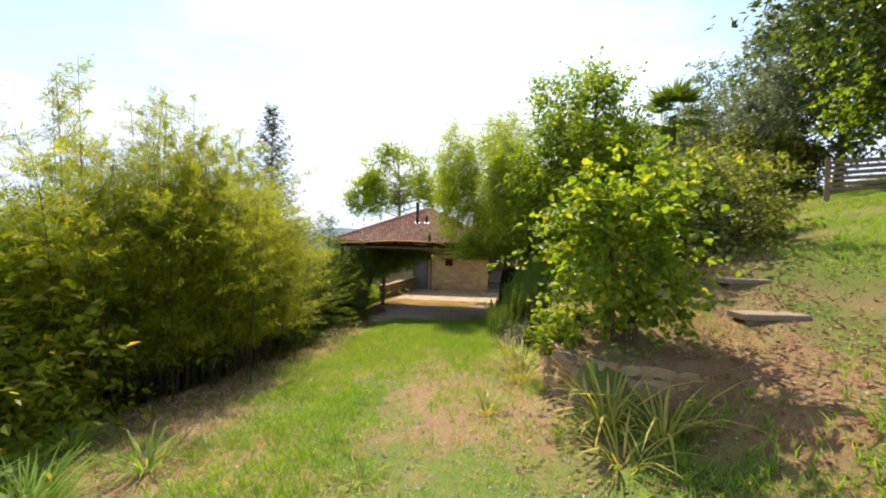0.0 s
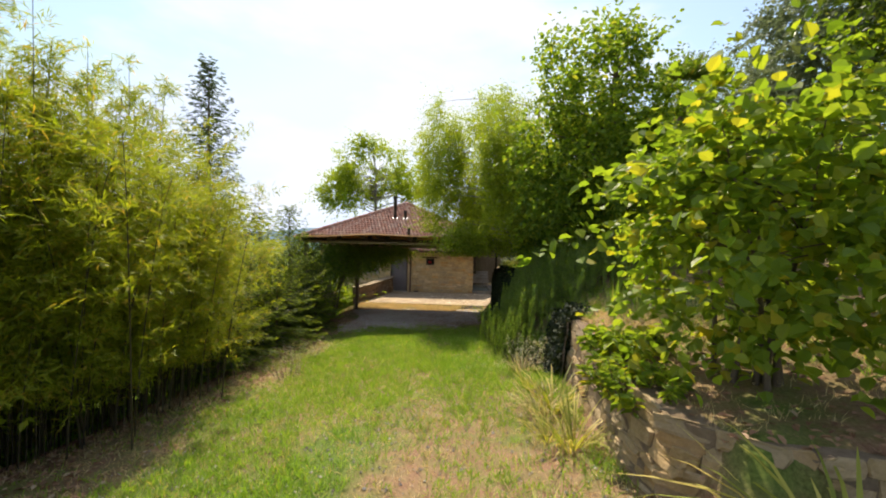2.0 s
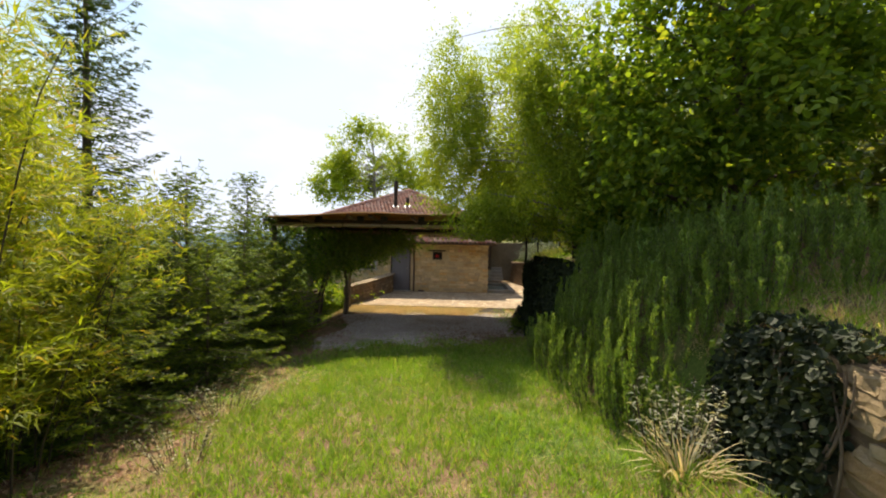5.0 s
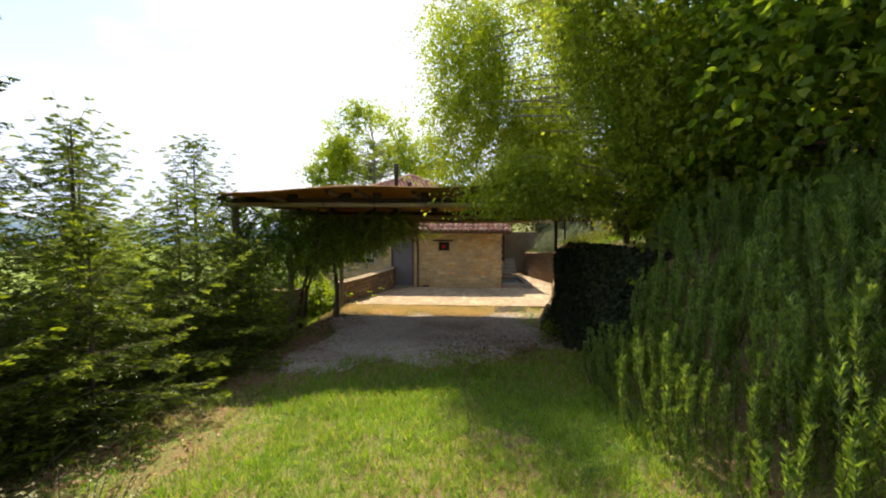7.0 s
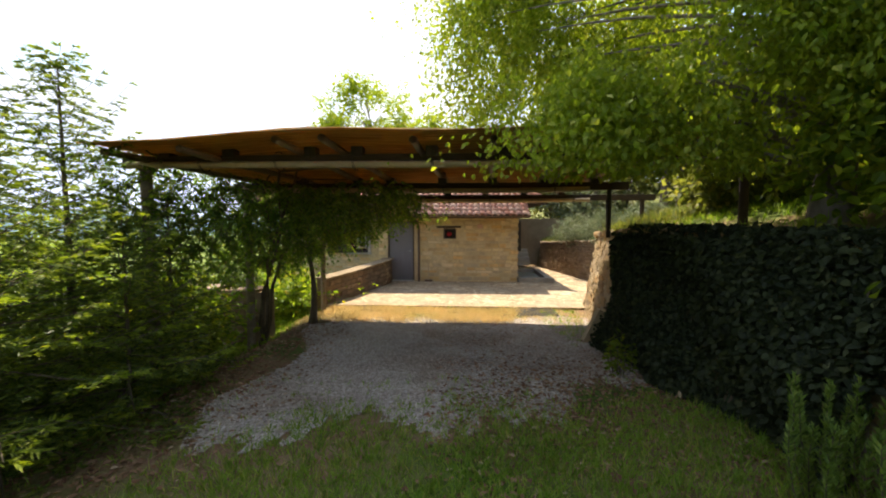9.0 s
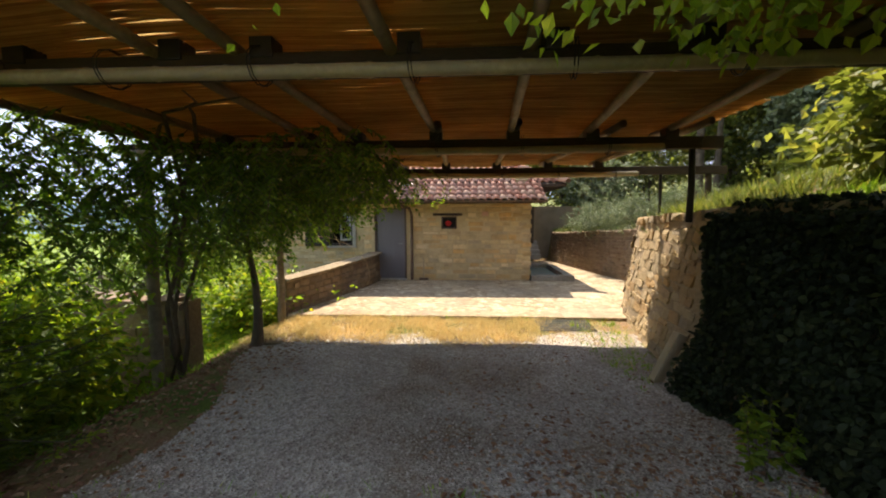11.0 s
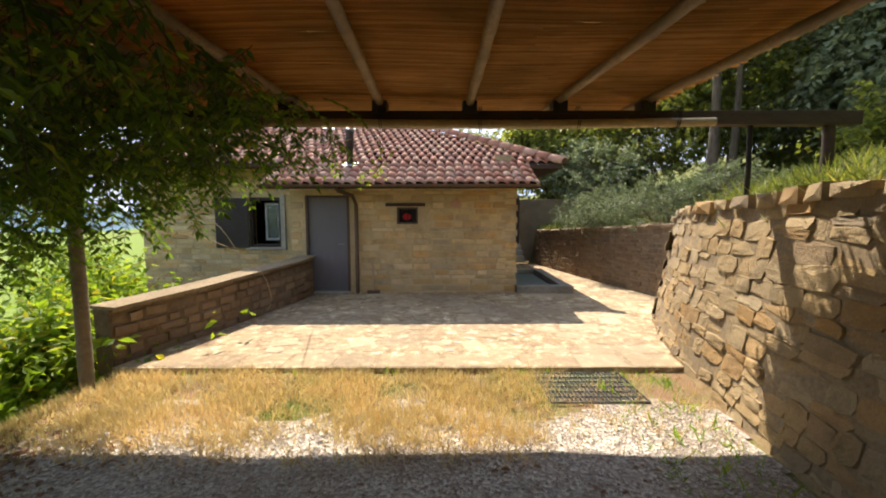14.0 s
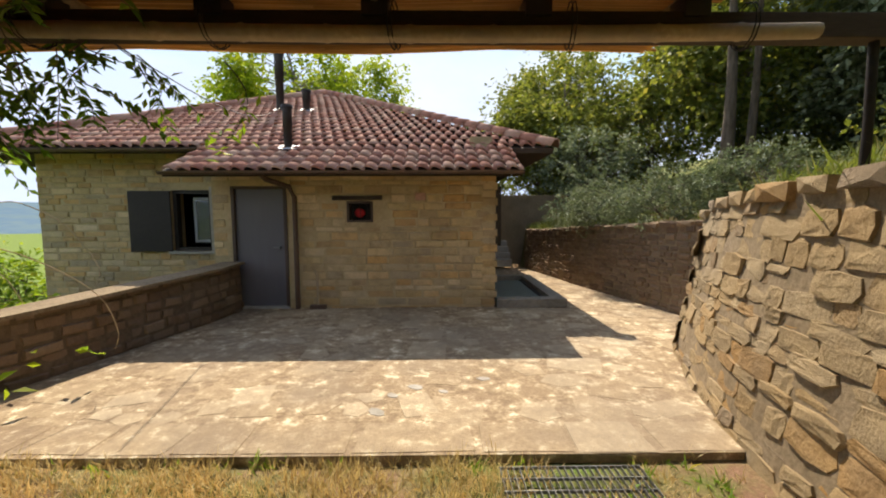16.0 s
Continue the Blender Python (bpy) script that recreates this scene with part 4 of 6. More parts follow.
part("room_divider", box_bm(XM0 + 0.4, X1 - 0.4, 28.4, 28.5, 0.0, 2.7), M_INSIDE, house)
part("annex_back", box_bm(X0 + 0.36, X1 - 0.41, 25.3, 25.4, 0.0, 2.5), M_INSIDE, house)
hr = random.Random(11)
face_stones(wall_a, lambda s, h: Matrix.Translation((X0 + s, YA + 0.052, -0.15 + h)), X1 - X0, 2.48, BLOCKS, hr, 0.006, 0.07,
            [(DOOR[0] - X0 - 0.05, DOOR[1] - X0 + 0.05, -0.3, 2.26), (VENT[0] - X0 - 0.24, VENT[1] - X0 + 0.16, 1.94, 2.07), (VENT[0] - X0, VENT[1] - X0, 1.58, 1.96)], 300, (0.07, 0.16, 0.2, 0.55), 0.004, 0.6, 0.012)
face_stones(wall_m, lambda s, h: Matrix.Translation((XM0 + s, YM + 0.055, -0.6 + h)), X0 - XM0, 3.5, BLOCKS, hr, 0.007, 0.08,
            [(WIN[0] - XM0 - 0.02, WIN[1] - XM0 + 0.12, 1.42, 2.76)], 300, (0.08, 0.17, 0.18, 0.5), 0.006, 0.8, 0.02)
side = bpy.data.objects["side_wall"]
face_stones(side, lambda s, h: Matrix.Translation((X1 - 0.022, YA + 0.42 + s, -0.05 + h)) @ pose(0, 0, 0, 0, 0, 90), 5.4, 2.9, BLOCKS, hr, 0.010, 0.08, (), 120, (0.09, 0.18, 0.22, 0.55), 0.004, 0.6, 0.015)
for k in range(17):                                    # quoins on the corners
    part("quoin", hr.choice(BLOCKS), None, wall_a, m=Matrix.Translation((X1 - 0.11 + 0.03 * (k % 2), YA + 0.055, 0.02 + k * 0.135)) @ Matrix.Diagonal((0.27, 0.1, 0.126, 1)))

# door
dleaf = part("door", box_bm(DOOR[0] + 0.055, DOOR[1] - 0.055, YA + 0.05, YA + 0.10, DOOR[2] + 0.03, DOOR[3] - 0.05, 0.006), M_DOOR, house, "plain grey painted steel door, closed")
bm = box_bm(DOOR[0], DOOR[0] + 0.05, YA + 0.0, YA + 0.16, DOOR[2], DOOR[3])
box_bm(DOOR[1] - 0.05, DOOR[1], YA + 0.0, YA + 0.16, DOOR[2], DOOR[3], bm=bm)
box_bm(DOOR[0] + 0.051, DOOR[1] - 0.051, YA + 0.0, YA + 0.16, DOOR[3] - 0.045, DOOR[3], bm=bm)
part("door_frame", bm, M_FRAME, house)
part("threshold", box_bm(DOOR[0], DOOR[1], YA - 0.03, YA + 0.3, DOOR[2] - 0.03, DOOR[2] + 0.026, 0.004), M_CONCRETE, house)
bm = box_bm(-0.012, 0.012, -0.05, 0, -0.02, 0.02, 0.003)
box_bm(-0.10, 0.012, -0.062, -0.048, -0.008, 0.008, 0.003, bm)
part("handle", bm, M_STEEL, dleaf, "metal lever handle", m=Matrix.Translation((DOOR[1] - 0.14, YA + 0.05, 1.0)))
part("door_lintel", box_bm(DOOR[0] - 0.06, DOOR[1] + 0.08, YA - 0.01, YA + 0.2, DOOR[3] + 0.004, DOOR[3] + 0.11, 0.01), M_STONE, house)

# small barred window; a near-black panel stands in for the unlit room
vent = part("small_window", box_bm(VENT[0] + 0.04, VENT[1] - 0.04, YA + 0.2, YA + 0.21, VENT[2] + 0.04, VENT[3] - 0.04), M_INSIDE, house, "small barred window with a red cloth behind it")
bm = bmesh.new()
for bx in ((VENT[0], VENT[0] + 0.035, VENT[2], VENT[3]), (VENT[1] - 0.035, VENT[1], VENT[2], VENT[3]), (VENT[0] + 0.036, VENT[1] - 0.036, VENT[2], VENT[2] + 0.035), (VENT[0] + 0.036, VENT[1] - 0.036, VENT[3] - 0.035, VENT[3])):
    box_bm(bx[0], bx[1], YA + 0.01, YA + 0.2, bx[2], bx[3], bm=bm)
part("window_frame", bm, M_FRAME, vent)
for k in range(3):
    part("bar", tubes("bar", [([(VENT[0] + 0.11 + 0.115 * k, YA + 0.06, VENT[2]), (VENT[0] + 0.11 + 0.115 * k, YA + 0.06, VENT[3])], [0.007, 0.007])], M_POST), None, vent)
bm = bmesh.new()
bmesh.ops.create_uvsphere(bm, u_segments=10, v_segments=6, radius=0.08, matrix=Matrix.Translation((VENT[0] + 0.2, YA + 0.15, VENT[2] + 0.16)) @ Matrix.Diagonal((1.2, 0.4, 1.0, 1)))
part("red_cloth", bm, M_RED, vent, "crumpled red cloth")
part("vent_lintel", box_bm(VENT[0] - 0.24, VENT[1] + 0.16, YA - 0.025, YA + 0.2, VENT[3] + 0.02, VENT[3] + 0.09, 0.008), M_WOODDK, house, "dark wooden lintel")
part("brick_plug", box_bm(-1.02, -0.84, YA - 0.03, YA + 0.05, 1.80, 1.93, 0.01), M_TILE, house)

# window with shutters
win = part("window", box_bm(WIN[0] + 0.346, WIN[1] - 0.161, YM + 0.275, YM + 0.28, 1.05, 1.87), M_GLASS, house, "casement window with a dark open shutter")
win.visible_shadow = False
bm = bmesh.new()
for a, b, c, d in ((WIN[0], WIN[0] + 0.07, WIN[2], WIN[3]), (WIN[1] - 0.07, WIN[1], WIN[2], WIN[3]), (WIN[0] + 0.071, WIN[1] - 0.071, WIN[2], WIN[2] + 0.07), (WIN[0] + 0.071, WIN[1] - 0.071, WIN[3] - 0.07, WIN[3])):
    box_bm(a, b, YM + 0.08, YM + 0.22, c, d, bm=bm)
part("window_frame", bm, M_SHUTTER, win)
bm = bmesh.new()
for a, b, c, d in ((WIN[0] + 0.30, WIN[0] + 0.345, 1.0, 1.92), (WIN[1] - 0.16, WIN[1] - 0.115, 1.0, 1.92), (WIN[0] + 0.345, WIN[1] - 0.16, 1.0, 1.05), (WIN[0] + 0.345, WIN[1] - 0.16, 1.87, 1.92)):
    box_bm(a, b, YM + 0.26, YM + 0.30, c, d, bm=bm)
part("sash", bm, M_WHITE, win, "pale inner sash")
part("window_sill", box_bm(WIN[0] - 0.06, WIN[1] + 0.14, YM - 0.05, YM + 0.2, WIN[2] - 0.06, WIN[2] - 0.002, 0.01), M_CONCRETE, win)
part("jamb", box_bm(WIN[1] + 0.005, WIN[1] + 0.12, YM - 0.02, YM + 0.2, WIN[2] + 0.0, WIN[3] + 0.06, 0.006), M_CONCRETE, win)


def shutter_bm():
    bm = box_bm(0, 0.76, 0, 0.035, 0, 1.2, 0.004)
    for z in (0.12, 0.6, 1.08):
        box_bm(0.03, 0.73, -0.016, -0.001, z - 0.04, z + 0.04, 0.003, bm)
    return bm


part("shutter", shutter_bm(), M_SHUTTER, win, "dark wooden shutter swung open", m=pose(WIN[0] + 0.01, YM + 0.0, WIN[2] + 0.0, 0, 0, 187))

# roof
def tile_arrays(wave=0.031, width=0.21, length=0.40, n=7):
    """One curved roof tile: across x, along y up the slope."""
    u = np.linspace(0, 1, n)
    prof = wave * (np.sin(u * 2 * np.pi - 0.5) + 0.35 * np.sin(u * 4 * np.pi))
    xs = (u - 0.5) * width * 1.08
    lowz, highz = prof + 0.05, prof + 0.004
    V = [(x, 0, z) for x, z in zip(xs, lowz)] + [(x, length, z) for x, z in zip(xs, highz)] + [(x, 0.002, z - 0.03) for x, z in zip(xs, lowz)]
    F = []
    for i in range(n - 1):
        F.append((i, i + 1, n + i + 1, n + i))
        F.append((2 * n + i, 2 * n + i + 1, i + 1, i))
    return V, F


TV, TF = tile_arrays()
tile_me = bpy.data.meshes.new("roof_tile")
tile_me.from_pydata(TV, [], TF)
for p in tile_me.polygons:
    p.use_smooth = True
tile_me.materials.append(M_TILE)
bm = bmesh.new()
A = bm.verts.new((APX, APY, APZ))
c1, c2 = bm.verts.new((ROX0, EY, EZ)), bm.verts.new((ROX1, EY, EZ))
e1, e2 = bm.verts.new((-4.78, EY, EZ)), bm.verts.new((0.66, EY, EZ))
d1, d2 = bm.verts.new((-4.78, AEY, AEZ)), bm.verts.new((0.66, AEY, AEZ))
b1, b2 = bm.verts.new((ROX0, EY + 12.2, EZ)), bm.verts.new((ROX1, EY + 12.2, EZ))
B = bm.verts.new((APX, APY + 1.0, APZ))
bm.faces.new((c1, e1, e2, c2, A))
bm.faces.new((e1, d1, d2, e2))
bm.faces.new((c2, b2, B, A))
bm.faces.new((c1, A, B, b1))
bm.faces.new((b1, B, b2))
ext = bmesh.ops.extrude_face_region(bm, geom=list(bm.faces))
bmesh.ops.translate(bm, vec=(0, 0, -0.09), verts=[v for v in ext["geom"] if isinstance(v, bmesh.types.BMVert)])
roof = part("roof", bm, M_WOODDK, house, "hipped roof of weathered red clay tiles")
slope = math.degrees(math.atan(PITCH))
cosr = math.cos(math.radians(slope))
rest_tiles, near = [], []
row_step = 0.335 * cosr
y = AEY - 0.03
tr = random.Random(5)
while y < APY - 0.1:
    z = EZ + PITCH * (y - EY)
    if y < EY - 0.12:
        xa, xb = -4.74, 0.62
    else:
        k = max(0.0, y - EY)
        xa, xb = ROX0 + k * (APX - ROX0) / (APY - EY), ROX1 - k * (ROX1 - APX) / (APY - EY)
    nn = int((xb - xa) / 0.2)
    for i in range(nn + 1):
        x = xa + 0.1 + i * 0.2
        if x > xb - 0.02:
            break
        m = pose(x + tr.uniform(-0.006, 0.006), y + tr.uniform(-0.01, 0.01), z + 0.012 + tr.uniform(0, 0.006), slope + tr.uniform(-0.8, 0.8), 0, tr.uniform(-1, 1))
        (near if y < 25.6 and x > -6.8 else rest_tiles).append(m)
    y += row_step
near.sort(key=lambda q: q.translation.y)
rest_tiles += near[300:]
V0, F0 = np.array(TV), np.array(TF)
mats = np.array([[list(r) for r in m] for m in rest_tiles])
RV = np.einsum("nij,kj->nki", mats[:, :3, :3], V0) + mats[:, None, :3, 3]
RF = F0[None] + (np.arange(len(mats)) * len(V0))[:, None, None]
tagged(part("tile_field", mesh_from("tile_field", RV.reshape(-1, 3), RF.reshape(-1, 4), M_TILE, True), None, roof), kind="stuff")
for m in near[:300]:
    part("roof_tile", tile_me, None, roof, m=m)


def ridge_line(a, b):
    """Half-round ridge tiles from a down to b."""
    a, b = Vector(a), Vector(b)
    n = int((b - a).length / 0.36)
    for i in range(n):
        p, q = a.lerp(b, i / n), a.lerp(b, (i + 1.12) / n)
        d = (q - p)
        th = np.linspace(-0.25, np.pi + 0.25, 7)
        side_v = d.cross(Vector((0, 0, 1))).normalized()
        upv = side_v.cross(d).normalized()
        V = []
        for t, (c, r) in enumerate(((p, 0.115), (q, 0.14))):
            V += [tuple(c + side_v * math.cos(h) * r + upv * (math.sin(h) * r * 0.9 + 0.01)) for h in th]
        V += [tuple(Vector(v) * 1.0 - upv * 0.02) for v in V[7:14]]
        F = [(k, k + 1, 7 + k + 1, 7 + k) for k in range(6)] + [(7 + k, 8 + k, 15 + k, 14 + k) for k in range(6)]
        me = bpy.data.meshes.new("ridge_tile")
        me.from_pydata(V, [], F)
        me.materials.append(M_TILE)
        for pl in me.polygons:
            pl.use_smooth = True
        part("ridge_tile", me, None, roof)


ridge_line((APX, APY, APZ + 0.045), (ROX1, EY, EZ + 0.045))
ridge_line((APX, APY, APZ + 0.045), (ROX0, EY, EZ + 0.045))
# gutters, fascia, rafters' ends
th = np.linspace(np.pi, 2 * np.pi, 7)


def gutter(x0, x1, y, z, r=0.055):
    V = [(x, y + r * math.cos(h), z + r * math.sin(h)) for x in (x0, x1) for h in th] + [(x, y + (r - 0.006) * math.cos(h), z + (r - 0.006) * math.sin(h)) for x in (x0, x1) for h in th]
    F = [(k, k + 1, 8 + k, 7 + k) for k in range(6)] + [(14 + k, 15 + k, 22 + k, 21 + k) for k in range(6)]
    return mesh_from("gutter", V, F, M_COPPER, True)


part("gutter", gutter(-4.8, 0.68, AEY - 0.05, AEZ - 0.01), None, house, "brown metal gutter")
part("gutter", gutter(ROX0, -4.8, EY - 0.05, EZ - 0.01), None, house)
part("verge_flashing", box_bm(-4.83, -4.785, AEY - 0.05, EY, -0.02, 0.05), M_FLASH, house,
     m=Matrix(((1, 0, 0, 0), (0, 1, 0, 0), (0, PITCH, 1, EZ - PITCH * EY), (0, 0, 0, 1))))
part("verge_flashing", box_bm(0.665, 0.71, AEY - 0.05, EY, -0.06, 0.05), M_COPPER, house,
     m=Matrix(((1, 0, 0, 0), (0, 1, 0, 0), (0, PITCH, 1, EZ - PITCH * EY), (0, 0, 0, 1))))
for k in range(7):
    part("rafter_end", box_bm(-4.4 + k * 0.78, -4.32 + k * 0.78, AEY + 0.03, YA + 0.06, AEZ - 0.17, AEZ - 0.095, 0.004), M_WOODDK, house,
         m=Matrix(((1, 0, 0, 0), (0, 1, 0, 0), (0, PITCH, 1, -PITCH * AEY), (0, 0, 0, 1))))
for k in range(6):
    part("rafter_end", box_bm(-9.3 + k * 0.78, -9.22 + k * 0.78, EY + 0.03, YM + 0.06, EZ - 0.17, EZ - 0.095, 0.004), M_WOODDK, house,
         m=Matrix(((1, 0, 0, 0), (0, 1, 0, 0), (0, PITCH, 1, -PITCH * EY), (0, 0, 0, 1))))
# downpipe and gas pipe
dp = [(-3.30, AEY - 0.03, AEZ - 0.05), (-3.28, AEY + 0.1, AEZ - 0.12), (-3.12, YA - 0.14, AEZ - 0.2), (-3.06, YA - 0.07, AEZ - 0.38), (-3.06, YA - 0.07, 1.0), (-3.06, YA - 0.07, -0.06)]
part("downpipe", tubes("downpipe", [(dp, [0.042] * 6)], M_COPPER, 10), None, house, "brown metal downpipe")
part("supply_pipe", tubes("supply_pipe", [([(-2.72, YA - 0.05, -0.07), (-2.72, YA - 0.05, 0.5), (-2.74, YA - 0.05, 0.56), (-2.78, YA + 0.0, 0.6)], [0.022] * 4)], M_PLANK, 8), None, house, "yellowish supply pipe")
part("pipe_box", box_bm(-2.85, -2.58, YA - 0.1, YA - 0.02, -0.08, 0.0, 0.005), M_COPPER, house)


def flue(x, y, h, r, cap=True):
    z = EZ + PITCH * (y - EY)
    root = part("flue_pipe", tubes("flue_pipe", [([(x, y, z - 0.1), (x, y, z + h * 0.55), (x, y, z + h * 0.55 + 0.01), (x, y, z + h)], [r, r, r * 1.15, r * 1.15])], M_FLUE, 14), None, house, "dark metal flue pipe")
    part("flashing", box_bm(-0.15, 0.17, -0.12, 0.12, 0.068, 0.076, 0.003), M_FLASH, root, "bright aluminium flashing", m=pose(x, y, z, slope, 0, 8))
    part("flue_cap", tubes("flue_cap", [([(x, y, z + h), (x, y, z + h + 0.05), (x, y, z + h + 0.055)], [r * 1.4, r * 1.4, 0.01])], M_FLUE, 14), None, root)


flue(*FLUES[0])
flue(*FLUES[1])
flue(*FLUES[2])

# light well beside the annex
well = thing("light_well", (0, 0, -0.07), "low concrete kerb round a dark covered light well", "light well")
bm = box_bm(0.40, 1.62, 23.95, 24.2, 0.0, 0.15, 0.01)
box_bm(1.38, 1.62, 24.201, 26.6, 0.0, 0.15, 0.01, bm)
box_bm(0.40, 1.62, 26.601, 26.8, 0.0, 0.15, 0.01, bm)
part("kerb", bm, M_KERB, well)
part("cover", box_bm(0.40, 1.379, 24.201, 26.6, 0.0, 0.035), M_TEAL, well, "grey green glossy cover")
part("rim", box_bm(1.33, 1.372, 24.21, 26.59, 0.036, 0.07), M_FLUE, well)
tagged(part("side_shutter", box_bm(0.385, 0.58, 24.75, 24.79, 0.95, 2.08, 0.008), M_SHUTTER, house), "dark shutter")
# ---------------------------------------------------------------- pergola
prng = np.random.default_rng(21)
perg = thing("pergola", (0, 0, 0), "pergola of canes and dark beams roofed with reed matting", "pergola")
BEAMS = [(14.95, -5.65, 1.95, 2.76), (17.05, -5.5, 1.28, 2.62), (19.40, -5.2, 2.8, 2.57)]
CANE_END = {14.95: 1.4, 17.05: 0.62, 19.40: 1.34}
PX0, PX1 = -5.35, 1.15


def reed_z(x, y):
    return np.interp(y, [14.1, 17.05, 19.8, 20.3], [2.98, 2.85, 2.79, 2.77]) - 0.05 * np.clip(-3.3 - x, 0, 3) * np.interp(y, [14.3, 17], [1, 0.3]) + 0.02 * np.sin(x * 2.1 + y) + np.where(y < 14.6, (14.6 - y) * -0.1, 0)


for y, x0, x1, z in BEAMS:
    part("beam", box_bm(x0, x1, y - 0.06, y + 0.06, z - 0.07, z + 0.06, 0.008), M_WOODDK, perg, "dark stained timber beam")
    p, r = cane_line((x0 + 0.1, y - 0.11, z - 0.06), (CANE_END[y], y - 0.11, z - 0.06), 0.042, prng, 0.015, 0.42)
    part("cane_rail", tubes("cane_rail", [(p, r)], M_CANE, 9), None, perg, "pale bamboo cane tied under the beam")
    for x in np.arange(max(x0, -4.6), min(x1, 1.0), 0.93):
        part("wire_tie", tubes("wire_tie", [([(x + 0.02 * k + 0.016 * math.cos(a), y - 0.06 + 0.115 * math.cos(a), z - 0.02 + 0.115 * math.sin(a)) for a in np.linspace(0, 6.2, 12)], [0.004] * 12) for k in range(2)], M_POST, 4), None, perg)
RAFT = [-5.1, -4.3, -3.29, -2.72, -1.83, -0.97, -0.11, 0.73]     # at the middle beam
FAR_A = [-5.15, -4.4, -3.42, -2.83, -1.79, -0.94, 0.12, 1.0]      # where the outer canes start
FAR_B = [-5.0, -4.2, -3.31, -2.66, -1.84, -0.97, -0.16, 0.70]     # where they end
for i, x in enumerate(RAFT):
    for ya, yb, xa, xb in ((14.25, 17.5, x - 0.12 - 0.1 * prng.random(), x), (16.75, 19.8, FAR_A[i], FAR_B[i])):
        p, r = cane_line((xa, ya, float(reed_z(xa, ya)) - 0.075), (xb, yb, float(reed_z(xb, yb)) - 0.075), 0.040, prng, 0.02, 0.38)
        part("cane_rafter", tubes("cane_rafter", [(p, r)], M_RAFTER, 9), None, perg)
    for y, x0, x1, z in BEAMS:
        part("bracket", box_bm(x - 0.07, x + 0.07, y - 0.075, y + 0.075, z + 0.03, z + 0.15, 0.006), M_FLUE, perg)
# reed matting: single stems side by side across the slope
V, F, o = [], [], 0
ys = np.arange(14.12, 20.24, 0.0135)
for y in ys:
    cuts = np.sort(np.concatenate([[PX0 - 0.12 * prng.random(), np.interp(y, [14.3, 17.4, 20.2], [1.30, 1.20, 0.92]) + 0.14 * (prng.random() - 0.4)], prng.uniform(PX0, 0.7, 3)]))
    dy = 0.006 * (prng.random() - 0.5)
    for a, b in zip(cuts[:-1], cuts[1:]):
        if b - a < 0.1:
            continue
        xs = np.linspace(a, b, max(2, int((b - a) / 0.8) + 1))
        zz = reed_z(xs, y) + 0.006 * prng.random()
        yy = y + dy * np.linspace(-1, 1, len(xs))
        r = 0.0088
        for x, yv, z in zip(xs, yy, zz):
            V += [(x, yv - r, z), (x, yv, z - r), (x, yv + r, z), (x, yv, z + r)]
        for k in range(len(xs) - 1):
            for c in range(4):
                F.append((o + 4 * k + c, o + 4 * k + (c + 1) % 4, o + 4 * k + 4 + (c + 1) % 4, o + 4 * k + 4 + c))
        o += 4 * len(xs)
tagged(part("reed_mat", mesh_from("reed_mat", V, F, M_REED), None, perg, "brown reed matting, frayed at the edge"), kind="stuff")
xs, ys2 = np.linspace(0, 1, 20), np.linspace(14.16, 20.18, 27)
X, Y = np.meshgrid(xs, ys2, indexing="ij")
X = PX0 + X * (np.interp(Y, [14.3, 17.4, 20.2], [1.24, 1.15, 0.87]) - PX0)
Z = reed_z(X, Y) + 0.014
a, b = np.meshgrid(np.arange(len(xs) - 1), np.arange(len(ys2) - 1), indexing="ij")
q = np.stack([a * len(ys2) + b, (a + 1) * len(ys2) + b, (a + 1) * len(ys2) + b + 1, a * len(ys2) + b + 1], -1).reshape(-1, 4)
part("upper_mat", mesh_from("upper_mat", np.stack([X, Y, Z], -1).reshape(-1, 3), q, M_MATTOP, True), None, perg)


def post(x, y, z0, z1, r, mat, name="post"):
    p = np.array([(x, y, z0), (x + 0.01, y, (z0 + z1) / 2), (x, y, z1)])
    part(name, tubes(name, [(p, [r * 1.05, r, r])], mat, 10), None, perg)


for x, y, z0, z1, r, mat in ((0.98, 17.05, 1.75, 2.60, 0.035, M_POST), (1.76, 19.40, 1.55, 2.55, 0.024, M_POST), (2.53, 19.40, 1.85, 2.55, 0.05, M_WOODDK), (1.75, 14.95, 1.7, 2.76, 0.05, M_WOODDK),
                             (-5.3, 17.05, -0.4, 2.7, 0.07, M_GREYWOOD), (-4.78, 19.30, -0.2, 2.64, 0.06, M_GREYWOOD), (-5.4, 14.95, 0.0, 2.75, 0.07, M_GREYWOOD)):
    post(x, y, z0, z1, r, mat)

